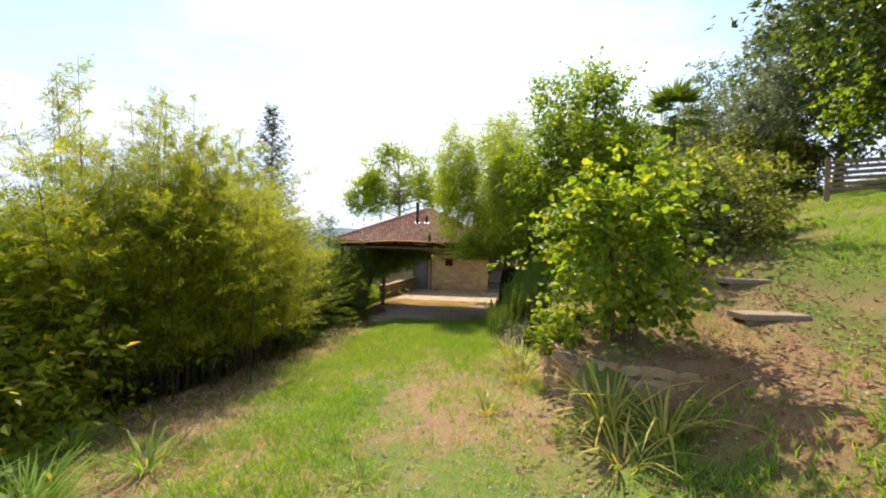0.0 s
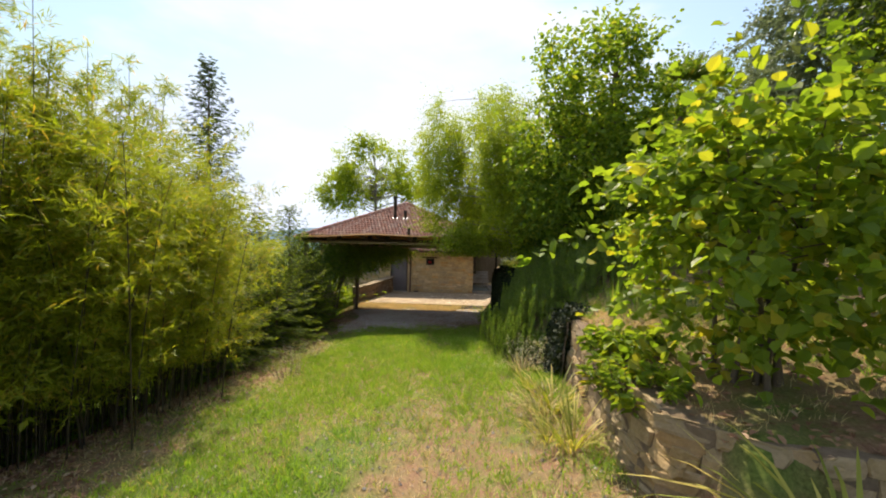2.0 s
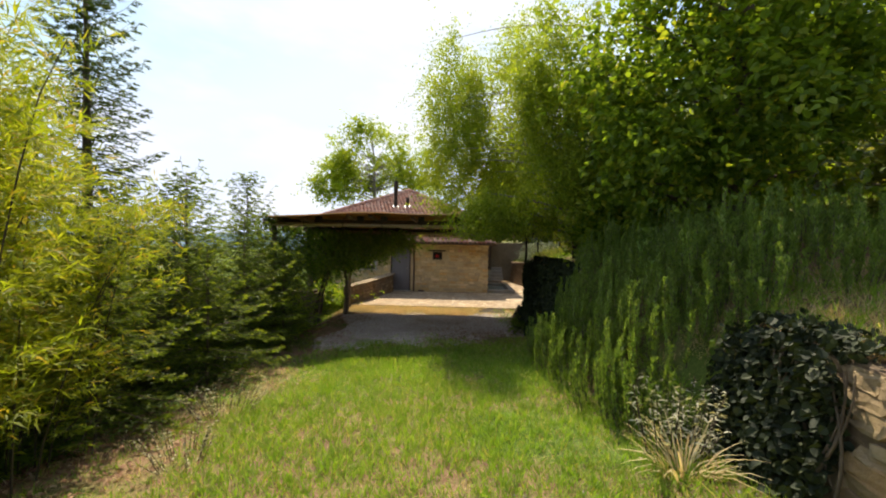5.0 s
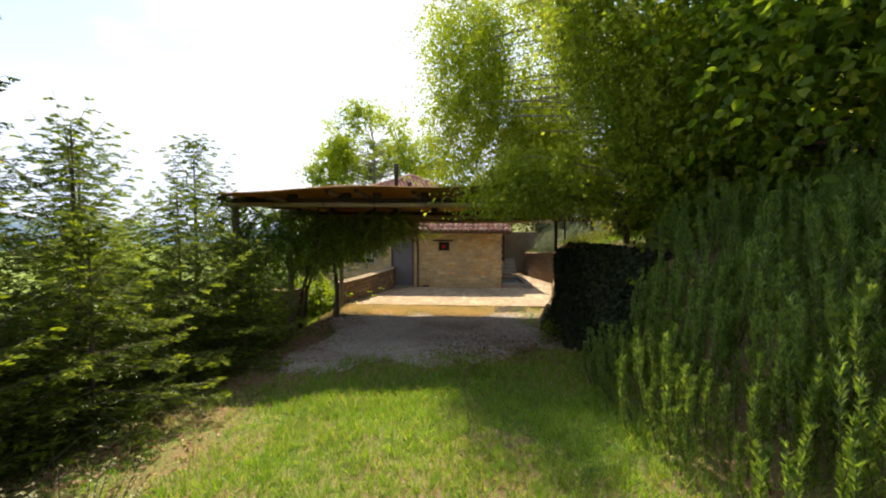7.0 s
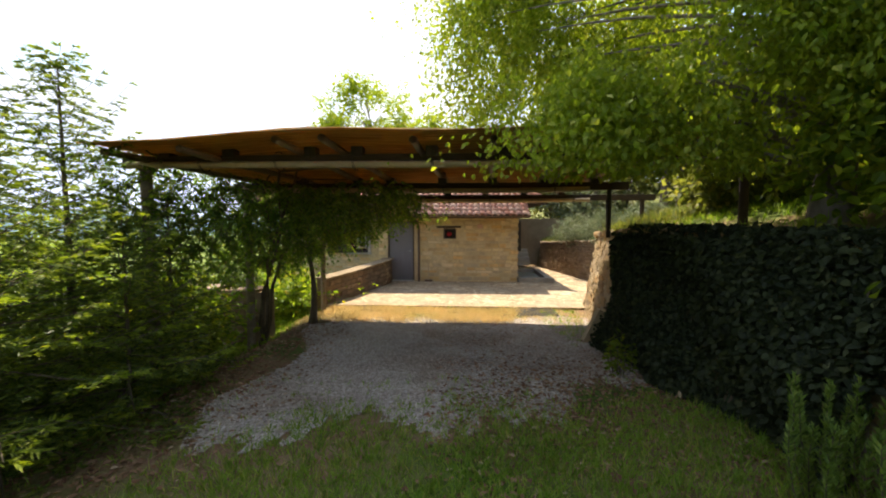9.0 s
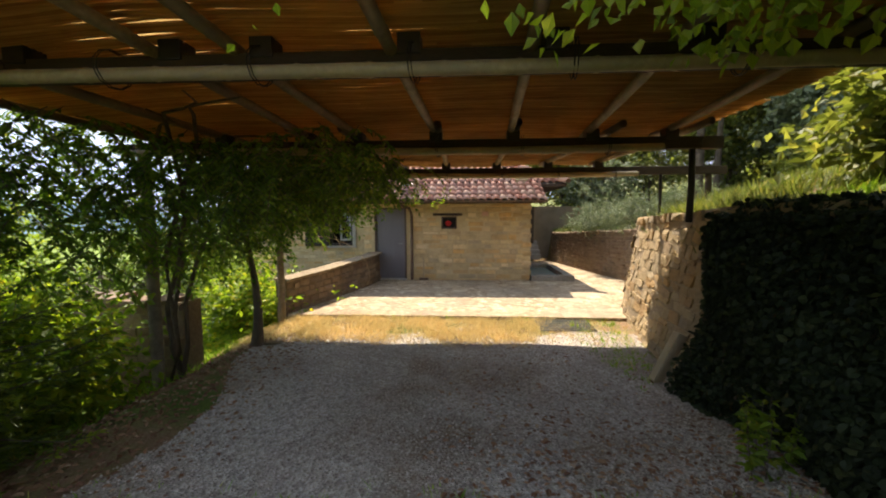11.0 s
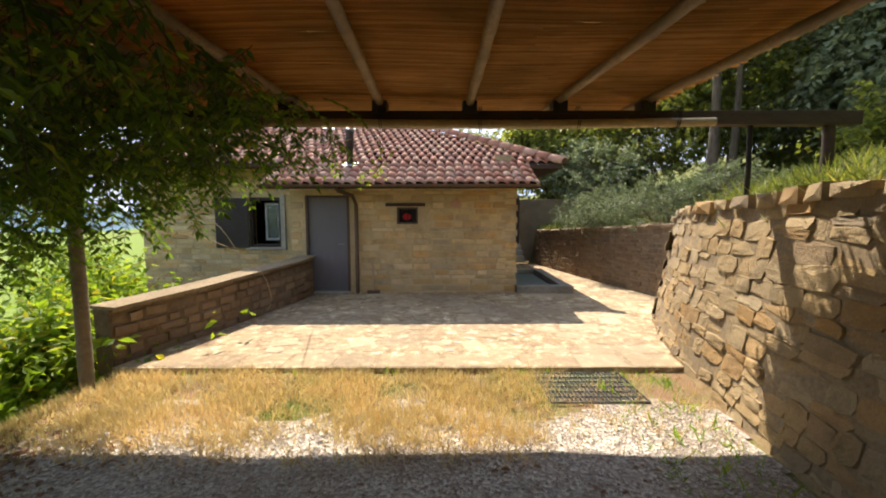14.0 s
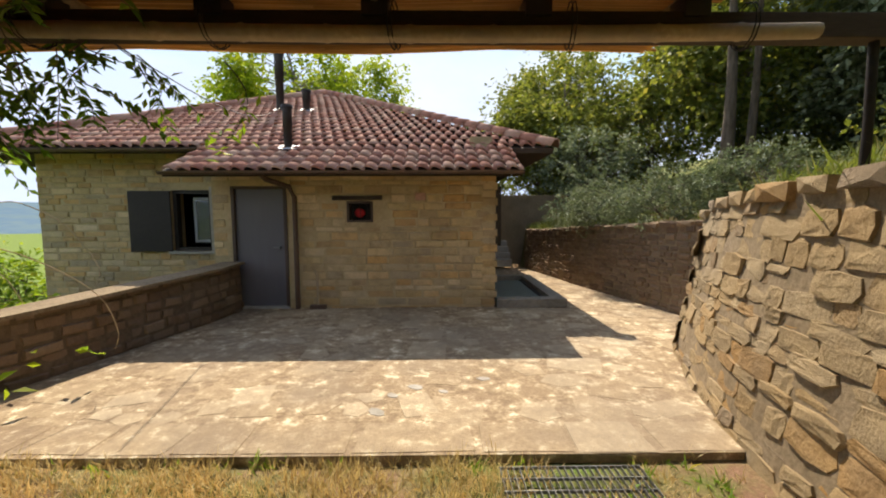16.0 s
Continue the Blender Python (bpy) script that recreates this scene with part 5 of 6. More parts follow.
# ---------------------------------------------------------------- planting
def grass(name, mask, n, mat, label, length, width, seed, x=(-6, 3), y=(0, 19.7), category="grass", bunch=6, lean=0.5, lift=0.0, kind="stuff"):
    """Blades in small bunches where mask(x, y), 0 to 1, is high."""
    rng = np.random.default_rng(seed)
    bx, by = rng.uniform(*x, n), rng.uniform(*y, n)
    keep = rng.random(n) < mask(bx, by)
    bx, by = bx[keep], by[keep]
    size = 0.6 + 0.8 * rng.random(len(bx))
    px = np.repeat(bx, bunch) + rng.normal(size=len(bx) * bunch) * 0.025
    py = np.repeat(by, bunch) + rng.normal(size=len(bx) * bunch) * 0.025
    s = np.repeat(size, bunch) * (0.6 + 0.7 * rng.random(len(px)))
    P = np.stack([px, py, ground_z(px, py) - 0.01 + lift], 1)
    D = np.stack([rng.normal(size=len(px)) * lean, rng.normal(size=len(px)) * lean, np.ones(len(px))], 1)
    return tagged(part(name, leaf_mesh(name, P, D, length * s, width * (0.7 + 0.6 * rng.random(len(px))), mat, rng, False, 0.3, 0.0)), label, category, kind=kind)


def smooth_noise(x, y, f, ph):
    return 0.5 + 0.25 * (np.sin(x * f + ph) * np.sin(y * f * 0.8 + ph * 2) + np.sin(x * f * 2.1 + y * f * 0.9 + ph * 3) + 0.6 * np.sin(y * f * 2.7 - x * f + ph))


def bare_path(x, y):
    """1 on the trodden earth of the way up the bank and at the bed's corner."""
    way = np.exp(-((x - 2.9 - 0.32 * (y - 3.0)) / 1.1) ** 2) * np.interp(y, [2.2, 3.0, 8.0, 9.5], [0.0, 1.0, 1.0, 0.0])
    return np.clip(1.3 * way, 0, 1)


def lawn_mask(x, y):
    """Thick grass further down and at the track's edges, bare earth in the near wheel track."""
    edge = np.interp(y, EDGE_Y, EDGE_X)
    on = (x < edge - 0.15) & (x > -4.7)
    patch = np.clip((smooth_noise(x, y, 1.5, 0.6) - 0.42) * 4, 0, 1)
    far = np.interp(y, [5.5, 7.5], [0, 1]) * np.clip(smooth_noise(x, y, 1.7, 3.3) * 2.2, 0.35, 1)
    patch = patch * np.where((x > -1.1) & (x < 0.7), 0.35, 1.0)
    strip = np.exp(-((x + 2.2 - 0.05 * y) / 0.8) ** 2)
    m = np.maximum(patch * 0.8, np.maximum(far, strip * np.clip(smooth_noise(x, y, 2.0, 2.0) * 1.6 - 0.3, 0, 1)))
    m = m * np.interp(y, [12.2, 13.4, 14.4], [1.0, 0.45, 0.0]) + 0.9 * ((y > 12) & (y < 14) & (x > -1.5)) * np.interp(y, [12, 14.5], [1, 0])
    m = m * np.interp(x + 0.25 * np.sin(y * 2.1), [-4.6, -3.6, -2.9], [0.05, 0.15, 1.0])
    return np.where(on, np.clip(m, 0.05, 1), 0)


grass("lawn_grass", lawn_mask, 52000, M_GRASS, "short green grass on the track", 0.085, 0.007, 1, (-4.8, 1.3), (0.3, 14.8))
grass("meadow_grass", lambda x, y: np.where((x > np.interp(y, EDGE_Y, EDGE_X) + 0.1) & (y > 4.3) | (y < 4.3) & (x > 1.5), np.clip(smooth_noise(x, y, 0.9, 1.1) * 1.9 - 0.5, 0.04, 1) * (1 - 0.92 * bare_path(x, y)), 0), 34000, M_GRASS,
      "patchy green grass on the bank", 0.10, 0.009, 2, (0.8, 13), (0.3, 16))
grass("scrub_grass", lambda x, y: np.where(x > np.interp(y, EDGE_Y, EDGE_X) + 0.1, np.clip(smooth_noise(x, y, 0.9, 1.1) * 1.9 - 0.3, 0.1, 1), 0), 26000, M_SCRUB, "grey-green scrub grass on the hillside", 0.2, 0.011, 8, (0.8, 15), (16, 34))
grass("bank_grass", lambda x, y: np.clip(smooth_noise(x, y, 1.6, 5.2) * 2.4 - 0.75, 0.05, 1) * (1 - 0.85 * bare_path(x, y)), 3500, M_GRASS, "green grass at the foot of the bank", 0.12, 0.009, 9, (0.75, 4.6), (0.6, 4.1))
grass("lawn_below", lambda x, y: np.where(x < -4.9, 0.9, 0), 30000, M_GRASS, "bright lawn below the track", 0.12, 0.02, 3, (-16, -4.9), (0, 27), bunch=3)
grass("thin_straw", lambda x, y: np.where((x < np.interp(y, EDGE_Y, EDGE_X) - 0.1) & (y < 12.5), 0.5, 0) * np.clip(1.15 - lawn_mask(x, y), 0, 1), 16000, M_STRAW, "thin dry grass on bare earth", 0.07, 0.005, 4, (-4.6, 1.3), (0.3, 12.5), bunch=5, lean=0.9)
grass("dry_grass_strip", lambda x, y: np.where(x < np.interp(y, EDGE_Y, EDGE_X) - 0.3, np.interp(y, [17.9, 18.5, 19.5, 19.66], [0, 0.9, 0.8, 0.3]) * np.interp(x, [-0.5, -0.1], [1, 0.10]) * np.clip(smooth_noise(x, y, 3.0, 2.5) * 1.6, 0.3, 1), 0), 14000, M_STRAW,
      "straw coloured dry grass along the patio edge", 0.105, 0.006, 5, (-5.2, 1.4), (17.8, 19.66), bunch=6, lean=0.45)
grass("terrace_straw", lambda x, y: np.where((x > np.interp(y, EDGE_Y, EDGE_X) + 0.05) & (x < 3.2), np.clip(smooth_noise(x, y, 1.4, 4), 0.2, 1), 0) * np.clip(np.hypot(x - 1.9, y - 4.9) - 0.7, 0.06, 1), 13000, M_STRAW, "dry grass on the planting bed", 0.075, 0.0035, 6, (0.9, 3.3), (4.4, 9.5), bunch=6)
grass("patio_weeds", lambda x, y: np.where((x > 0.2) & (x < np.interp(y, EDGE_Y, EDGE_X) - 0.35) | (np.abs(y - 19.6) < 0.06), 0.5, 0), 1600, M_GRASS, "green weeds at the patio edge", 0.10, 0.012, 7, (-4.6, 1.4), (16.5, 19.66), bunch=5, lean=0.8)


def tuft(name, at, n, length, width, mat, label, seed, lean=0.55, bend=0.45, category="grass tuft", group=""):
    """A clump of long arching blades, each of three pieces."""
    rng = np.random.default_rng(seed)
    root = thing(name, (at[0], at[1], float(ground_z(at[0], at[1])) - 0.02), label, category, group)
    V, F = [], []
    for i in range(n):
        a = rng.random() * 6.283
        d = np.array([math.cos(a), math.sin(a), 0])
        sd = np.array([-d[1], d[0], 0])
        L, w, b = length * rng.uniform(0.5, 1.1), width * rng.uniform(0.6, 1.2), bend * rng.uniform(0.5, 1.6)
        p0 = d * rng.random() * 0.12
        o = len(V)
        for k, t in enumerate((0, 0.3, 0.6, 0.85, 1.0)):
            c = p0 + d * L * (lean * t + 0.5 * b * t * t) * rng.uniform(0.95, 1.05) + np.array([0, 0, L * (t - b * t * t)])
            ww = w * (0.7, 1.0, 0.9, 0.5, 0.04)[k]
            V += [c - sd * ww / 2, c + sd * ww / 2]
        F += [(o + 2 * k, o + 2 * k + 1, o + 2 * k + 3, o + 2 * k + 2) for k in range(4)]
    tagged(part("tuft_foliage", mesh_from("tuft_foliage", V, F, mat, True), None, root), kind="stuff")
    return root


tuft("reed_grass_clump", (1.2, 3.75), 46, 1.15, 0.026, M_REEDGRASS, "yellowing reed grass clump at the wall's end", 1, 0.35, 0.62)
tuft("reed_grass_clump", (1.6, 3.55), 32, 1.15, 0.024, M_REEDGRASS, "yellowing reed grass clump at the wall's end", 2, 0.35, 0.62)
tuft("reed_grass_clump", (1.1, 3.1), 26, 0.6, 0.02, M_REEDGRASS, "low yellowing reed grass on bare earth", 3)
tuft("reed_grass_clump", (0.62, 5.6), 60, 0.6, 0.014, M_REEDGRASS, "yellowing reed grass at the foot of the bed wall", 5)
tuft("reed_grass_clump", (0.66, 6.5), 60, 0.65, 0.014, M_REEDGRASS, "yellowing reed grass at the foot of the bed wall", 6)
tuft("grass_clump", (-3.1, 2.4), 110, 0.6, 0.016, M_GRASS, "tall green grass clump beside the track", 4)
tuft("grass_clump", (-3.6, 2.0), 110, 0.8, 0.018, M_GRASS, "tall green grass clump beside the track", 5)
for i, (x, y) in enumerate(((-3.4, 2.7), (-3.9, 2.9), (-2.7, 2.0), (-4.1, 3.6), (-3.3, 1.7))):
    tuft("grass_clump", (x, y), 120, 0.5, 0.013, M_GRASS, "tall green grass clump beside the track", 200 + i, group="tufts along the track")
tuft("grass_clump", (-2.9, 3.2), 60, 0.5, 0.014, M_GRASS, "tall green grass clump beside the track", 6)
for i, (x, y, L) in enumerate(((0.45, 5.8, 0.4), (0.5, 6.5, 0.45), (0.1, 4.4, 0.35), (0.55, 7.3, 0.4), (-0.6, 2.2, 0.22), (-0.9, 3.0, 0.2), (2.6, 2.4, 0.35), (3.0, 2.6, 0.35), (2.0, 2.0, 0.3), (-4.3, 3.0, 0.5), (0.6, 8.2, 0.5))):
    tuft("grass_clump", (x, y), 60, L, 0.011, M_GRASS if i in (4, 5, 6, 7, 8, 9) else M_STRAW if i % 3 == 1 else M_REEDGRASS, "loose grass tuft on the track's edge", 20 + i, group="tufts along the track")
for i, (x, y) in enumerate(((2.3, 2.2), (2.7, 2.0), (3.1, 2.3), (2.6, 2.7), (3.4, 2.8), (3.0, 1.8), (1.9, 1.9))):
    tuft("grass_clump", (x, y), 110, 0.3, 0.011, M_GRASS, "lush green grass tuft on the bank", 220 + i, group="lush tufts on the bank")
for i, (x, y, L) in enumerate(((1.95, 7.3, 0.7), (2.15, 7.0, 0.6), (1.7, 7.6, 0.55), (2.4, 7.4, 0.45))):
    tuft("grass_clump", (x, y), 30, L, 0.011, M_GRASS, "upright green grass on the planting bed", 40 + i, 0.12, 0.1)


def bamboo(at, culms, height, seed, label, spreadxy=(1.25, 1.5), leaves=1560):
    """Thin culms that lean outwards, with fine narrow leaves in sprays."""
    rng = np.random.default_rng(seed)
    root = thing("bamboo_clump", (at[0], at[1], float(ground_z(at[0], at[1]))), label, "bamboo", "bamboo along the track")
    lines, P, D = [], [], []
    for i in range(culms):
        fx, fy = rng.normal() * spreadxy[0] * 0.35, rng.normal() * spreadxy[1] * 0.45
        fz = float(ground_z(at[0] + fx, at[1] + fy) - ground_z(*at)) - 0.05
        plume = rng.random() < 0.2
        h = height * (rng.uniform(1.0, 1.15) if plume else rng.uniform(0.62, 1.02)) * (1.0 - 0.12 * abs(fx))
        lean = np.array([fx * 0.6 + rng.normal() * 0.33, fy * 0.5 + rng.normal() * 0.33, 0])
        lean = np.clip(lean, -0.75, 0.55) * (0.35 if plume else 1.0)
        ts = np.linspace(0, 1, 8)
        p = np.array([fx, fy, fz]) + np.outer(ts, [0, 0, h]) + np.outer(ts ** 1.4, lean) + np.outer(np.clip(ts - 0.75, 0, 1) ** 2 * 5, lean * 0.3 + np.array([0, 0, 0.0 if plume else -0.5]))
        lines.append((p, np.linspace(0.009, 0.003, 8)))
        nb = leaves // 30
        tb = rng.uniform(0.12, 1.0, nb) ** 0.8
        c = np.stack([np.interp(tb, ts, p[:, k]) for k in range(3)], 1)
        a = rng.random(nb) * 6.283
        out = np.stack([np.cos(a), np.sin(a), 0.45 + 0.5 * rng.random(nb)], 1)
        bl = rng.uniform(0.22, 0.8, nb) * (1.15 - (0.95 if plume else 0.55) * tb)
        tips = rng.random((nb, 30)) ** 0.6
        Q = c[:, None, :] + out[:, None, :] * (bl[:, None] * tips)[..., None]
        Q[..., 2] -= 0.5 * (bl[:, None] * tips) ** 1.6
        P.append((Q + rng.normal(size=Q.shape) * 0.022).reshape(-1, 3))
        D.append((out[:, None, :] * 0.7 + rng.normal(size=Q.shape) * 0.5 + np.array([0, 0, -0.3])).reshape(-1, 3))
    tagged(part("culmwork", tubes("culmwork", lines, M_CULM, 5), None, root), kind="stuff")
    P, D = np.concatenate(P), np.concatenate(D)
    s = 0.7 + 0.6 * rng.random(len(P))
    part("foliage", leaf_mesh("foliage", P, D, 0.10 * s, 0.0105 * s, M_BAMBOO, rng, False, 0.2), None, root)
    return root


for i, (x, y, n, h) in enumerate(((-5.1, 5.2, 45, 3.8), (-4.8, 6.2, 55, 4.2), (-4.8, 7.4, 55, 4.1), (-5.7, 6.0, 50, 4.7), (-5.7, 7.2, 45, 4.6), (-5.1, 8.1, 45, 3.4))):
    bamboo((x, y), n, h, 60 + i, "dense feathery green bamboo clump beside the track")


def fir(at, height, radius, seed, label, group="young firs along the track", mat=None):
    """A conifer: whorls of drooping branches with flat sprays of needles."""
    rng = np.random.default_rng(seed)
    z0 = float(ground_z(at[0], at[1]))
    root = thing("fir_tree", (at[0], at[1], z0), label, "conifer", group)
    part("trunk", tubes("trunk", [([(0, 0, -0.1), (0.02, 0, height * 0.5), (0, 0.02, height)], [0.012 * height, 0.008 * height, 0.005])], M_BARK, 7), None, root)
    lines, P, D, fresh = [], [], [], []
    up = np.array([0, 0, 1.0])
    z = 0.06 * height
    while z < height * 0.985:
        t = z / height
        for a in np.arange(6) * 1.0472 + rng.random() * 6.283:
            a += rng.normal() * 0.2
            zz = z + rng.normal() * 0.05
            L = (radius * (1.02 - t) ** 0.85 + 0.05) * rng.uniform(0.6, 1.2)
            d = np.array([math.cos(a), math.sin(a), 0])
            sd = np.array([-d[1], d[0], 0])
            ts = np.linspace(0, 1, 6)
            rise = np.interp(t, [0, 0.4, 0.75, 1], [0.0, 0.25, 0.7, 1.3]) + rng.normal() * 0.1
            p = up * zz + np.outer(ts * L, d) + np.outer(rise * L * ts - 0.42 * L * ts ** 2 * (1 - t) + 0.22 * L * ts ** 4, up)
            lines.append((p, np.linspace(0.011 * (1.1 - t), 0.0025, 6)))
            k = max(5, int(L / 0.052))
            u = (np.arange(k) + rng.random(k)) / k
            c = np.stack([np.interp(u, ts, p[:, j]) for j in range(3)], 1)
            side = np.where(np.arange(k) % 2, 1.0, -1.0)
            bl = (0.40 * L * (1.02 - u) ** 0.8 * np.clip(u * 5, 0.25, 1) + 0.04) * rng.uniform(0.6, 1.15, k)
            bd = unit(sd * side[:, None] * 0.85 + d * 0.75 + up * rng.normal(-0.12, 0.14, k)[:, None])
            m = 19
            v = rng.random((k, m))
            Q = c[:, None] + bd[:, None] * (bl[:, None] * v)[..., None] - up * (0.25 * (bl[:, None] * v) ** 1.5)[..., None]
            w = np.where(rng.random((k, m)) < 0.5, 1.0, -1.0)
            cross = unit(np.cross(bd, up))
            P.append(Q.reshape(-1, 3))
            fresh.append(((u[:, None] + 0.35 * v > 1.0) & (t > 0.12)).ravel())
            D.append((bd[:, None] * 0.8 + cross[:, None] * w[..., None] * 0.75 + rng.normal(size=Q.shape) * 0.22 + up * 0.12).reshape(-1, 3))
        z += 0.165 * rng.uniform(0.8, 1.25)
    tagged(part("branchwork", tubes("branchwork", lines, M_BARK, 4), None, root), kind="stuff")
    P, D, fresh = np.concatenate(P), np.concatenate(D), np.concatenate(fresh)
    for name, pick, m in (("needles", ~fresh, mat or M_FIR), ("new_growth", fresh, mat or M_FIRTIP)):
        n = int(pick.sum())
        part(name, leaf_mesh(name, P[pick], D[pick], 0.06 * (0.7 + 0.6 * rng.random(n)), 0.0155, m, rng, False, 0.1), None, root)
    return root


for i, (x, y, h, r) in enumerate(((-5.35, 10.4, 3.1, 1.6), (-5.35, 11.8, 3.5, 1.7), (-5.0, 12.9, 2.7, 1.4), (-5.6, 14.1, 4.0, 1.7), (-5.2, 15.0, 2.5, 1.1), (-6.3, 12.8, 3.8, 1.6), (-4.75, 9.6, 2.4, 1.3), (-4.6, 11.2, 2.0, 1.2), (-4.55, 13.6, 1.9, 1.2))):
    fir((x, y), h, r, 80 + i, "young green fir with drooping sprays")
fir((-5.95, 10.7), 7.0, 1.5, 95, "tall narrow dark conifer behind the bamboo", "tall conifers", M_DARKLEAF)

# trees beside the track
tree("hazel_bush", (1.75, 5.25, 1.7), 3.6, [((1.6, 5.2, 2.95), (0.9, 0.9, 0.75), 1.0), ((1.85, 5.2, 3.45), (0.7, 0.7, 0.5), 0.4), ((2.0, 5.0, 2.45), (0.45, 0.4, 0.35), 0.12)], M_HAZEL, M_BARK,
     "hazel bush with broad yellow-green leaves", "bush", (0.094, 0.08), 110, 33, 0.36, True, 0.018, 0.3, 3, 7)
tree("birch_tree", (1.75, 13.8, 1.8), 7.0, [((0.35, 16.0, 5.7), (1.5, 1.3, 2.5), 0.75), ((-0.9, 15.8, 5.5), (0.95, 1.0, 2.6), 0.5), ((1.05, 13.4, 5.2), (1.0, 1.0, 2.0), 0.6), ((-0.1, 13.8, 3.15), (1.15, 0.45, 0.5), 0.2), ((1.7, 13.5, 4.0), (1.5, 1.2, 1.3), 0.42)], M_BIRCH, M_GREYBARK,
     "weeping birch with fine hanging foliage over the pergola", "tree", (0.056, 0.040), 480, 121, 0.48, False, 0.11, 0.95, 4, lowest=2.4, roof=(14.1, 3.1))
tree("hornbeam_tree", (2.9, 11.5, 2.2), 7.2, [((2.7, 11.2, 5.6), (1.5, 1.6, 2.5), 0.8), ((2.6, 10.9, 4.3), (1.5, 1.3, 1.1), 0.4), ((3.8, 11.8, 4.8), (1.4, 1.4, 1.5), 0.3), ((2.1, 12.6, 3.1), (0.9, 0.8, 0.8), 0.22), ((2.1, 11.2, 4.0), (1.1, 1.0, 0.9), 0.3), ((3.3, 13.3, 3.3), (1.3, 1.2, 0.8), 0.3), ((2.3, 13.1, 2.95), (1.0, 0.8, 0.5), 0.3), ((2.1, 11.6, 4.8), (1.2, 1.0, 1.3), 0.4)], M_BROAD, M_BARK,
     "dense dark green broadleaf tree on the bank", "tree", (0.10, 0.072), 230, 55, 0.46, True, 0.12, 0.35, 5, 2)
tree("laurel_bush", (-7.6, 19.0, -1.5), 1.2, [((-7.6, 19.0, 0.4), (1.5, 0.9, 1.0), 1.0)], M_DARKLEAF, M_BARK, "dark evergreen bush below the stub wall", "bush", (0.08, 0.035), 120, 60, 0.3, True, 0.04, 0.3, 17, 5)
tree("small_ash_tree", (-4.5, 17.85, -0.05), 2.3, [((-4.5, 17.7, 2.0), (1.0, 1.0, 0.6), 0.6)], M_WIST, M_BARK, "small dark tree at the track's edge", "tree", (0.09, 0.03), 34, 60, 0.3, False, 0.06, 0.6, 6)


for i, (x, y, h) in enumerate(((-6.6, 10.6, 1.9), (-6.7, 12.4, 2.1), (-6.6, 14.4, 2.0))):
    z = float(ground_z(x, y)) - 0.1
    tree("evergreen_shrub", (x, y, z), z + h * 0.8, [((x, y, z + h * 0.55), (1.1, 1.1, h * 0.5), 1.0)], M_DARKLEAF, M_BARK, "dark evergreen shrub behind the young firs", "shrub", (0.09, 0.05), 110, 55, 0.35, False, 0.04, 0.3, 240 + i, 4, "shrubs behind the firs")


def rosemary(at, n, seed, rx, ry, h):
    """Upright stems set with short narrow leaves."""
    rng = np.random.default_rng(seed)
    z0 = float(ground_z(*at))
    root = thing("rosemary_bush", (at[0], at[1], z0), "large rosemary bush with upright green stems", "shrub", "rosemary on the bank")
    lines, P, D = [], [], []
    for i in range(n):
        a, r = rng.random() * 6.283, rng.random() ** 0.5
        fx, fy = math.cos(a) * r * rx, math.sin(a) * r * ry
        zb = float(ground_z(at[0] + fx, at[1] + fy)) - z0 + 0.62 * h * (1 - r * r) * rng.random() ** 0.6
        L = h * rng.uniform(0.28, 0.66)
        lean = np.array([math.cos(a) * 0.35 * r, math.sin(a) * 0.35 * r, 1.0]) + rng.normal(size=3) * 0.08
        ts = np.linspace(0, 1, 4)
        p = np.array([fx, fy, zb]) + np.outer(ts * L, lean) + np.outer(ts ** 2 * 0.1, [-math.cos(a), -math.sin(a), 0])
        lines.append((p, np.linspace(0.006, 0.002, 4)))
        k = 150
        u = rng.random(k) ** 0.85
        P.append(np.stack([np.interp(u, ts, p[:, j]) for j in range(3)], 1))
        th = rng.random(k) * 6.283
        D.append(np.stack([np.cos(th), np.sin(th), 1.5 + 0 * th], 1))
    tagged(part("stemwork", tubes("stemwork", lines, M_BARK, 4), None, root), kind="stuff")
    P, D = np.concatenate(P), np.concatenate(D)
    part("foliage", leaf_mesh("foliage", P, D, 0.046 * (0.7 + 0.6 * rng.random(len(P))), 0.0115, M_ROSE, rng, False, 0.1), None, root)


rosemary((1.15, 9.5), 240, 1, 0.85, 0.9, 0.95)
rosemary((1.0, 10.7), 240, 2, 0.85, 0.9, 1.0)
rosemary((1.05, 11.9), 220, 3, 0.8, 0.9, 0.95)
rosemary((2.2, 9.8), 190, 4, 0.9, 1.1, 0.85)
rosemary((2.2, 11.2), 190, 5, 0.9, 1.1, 0.85)


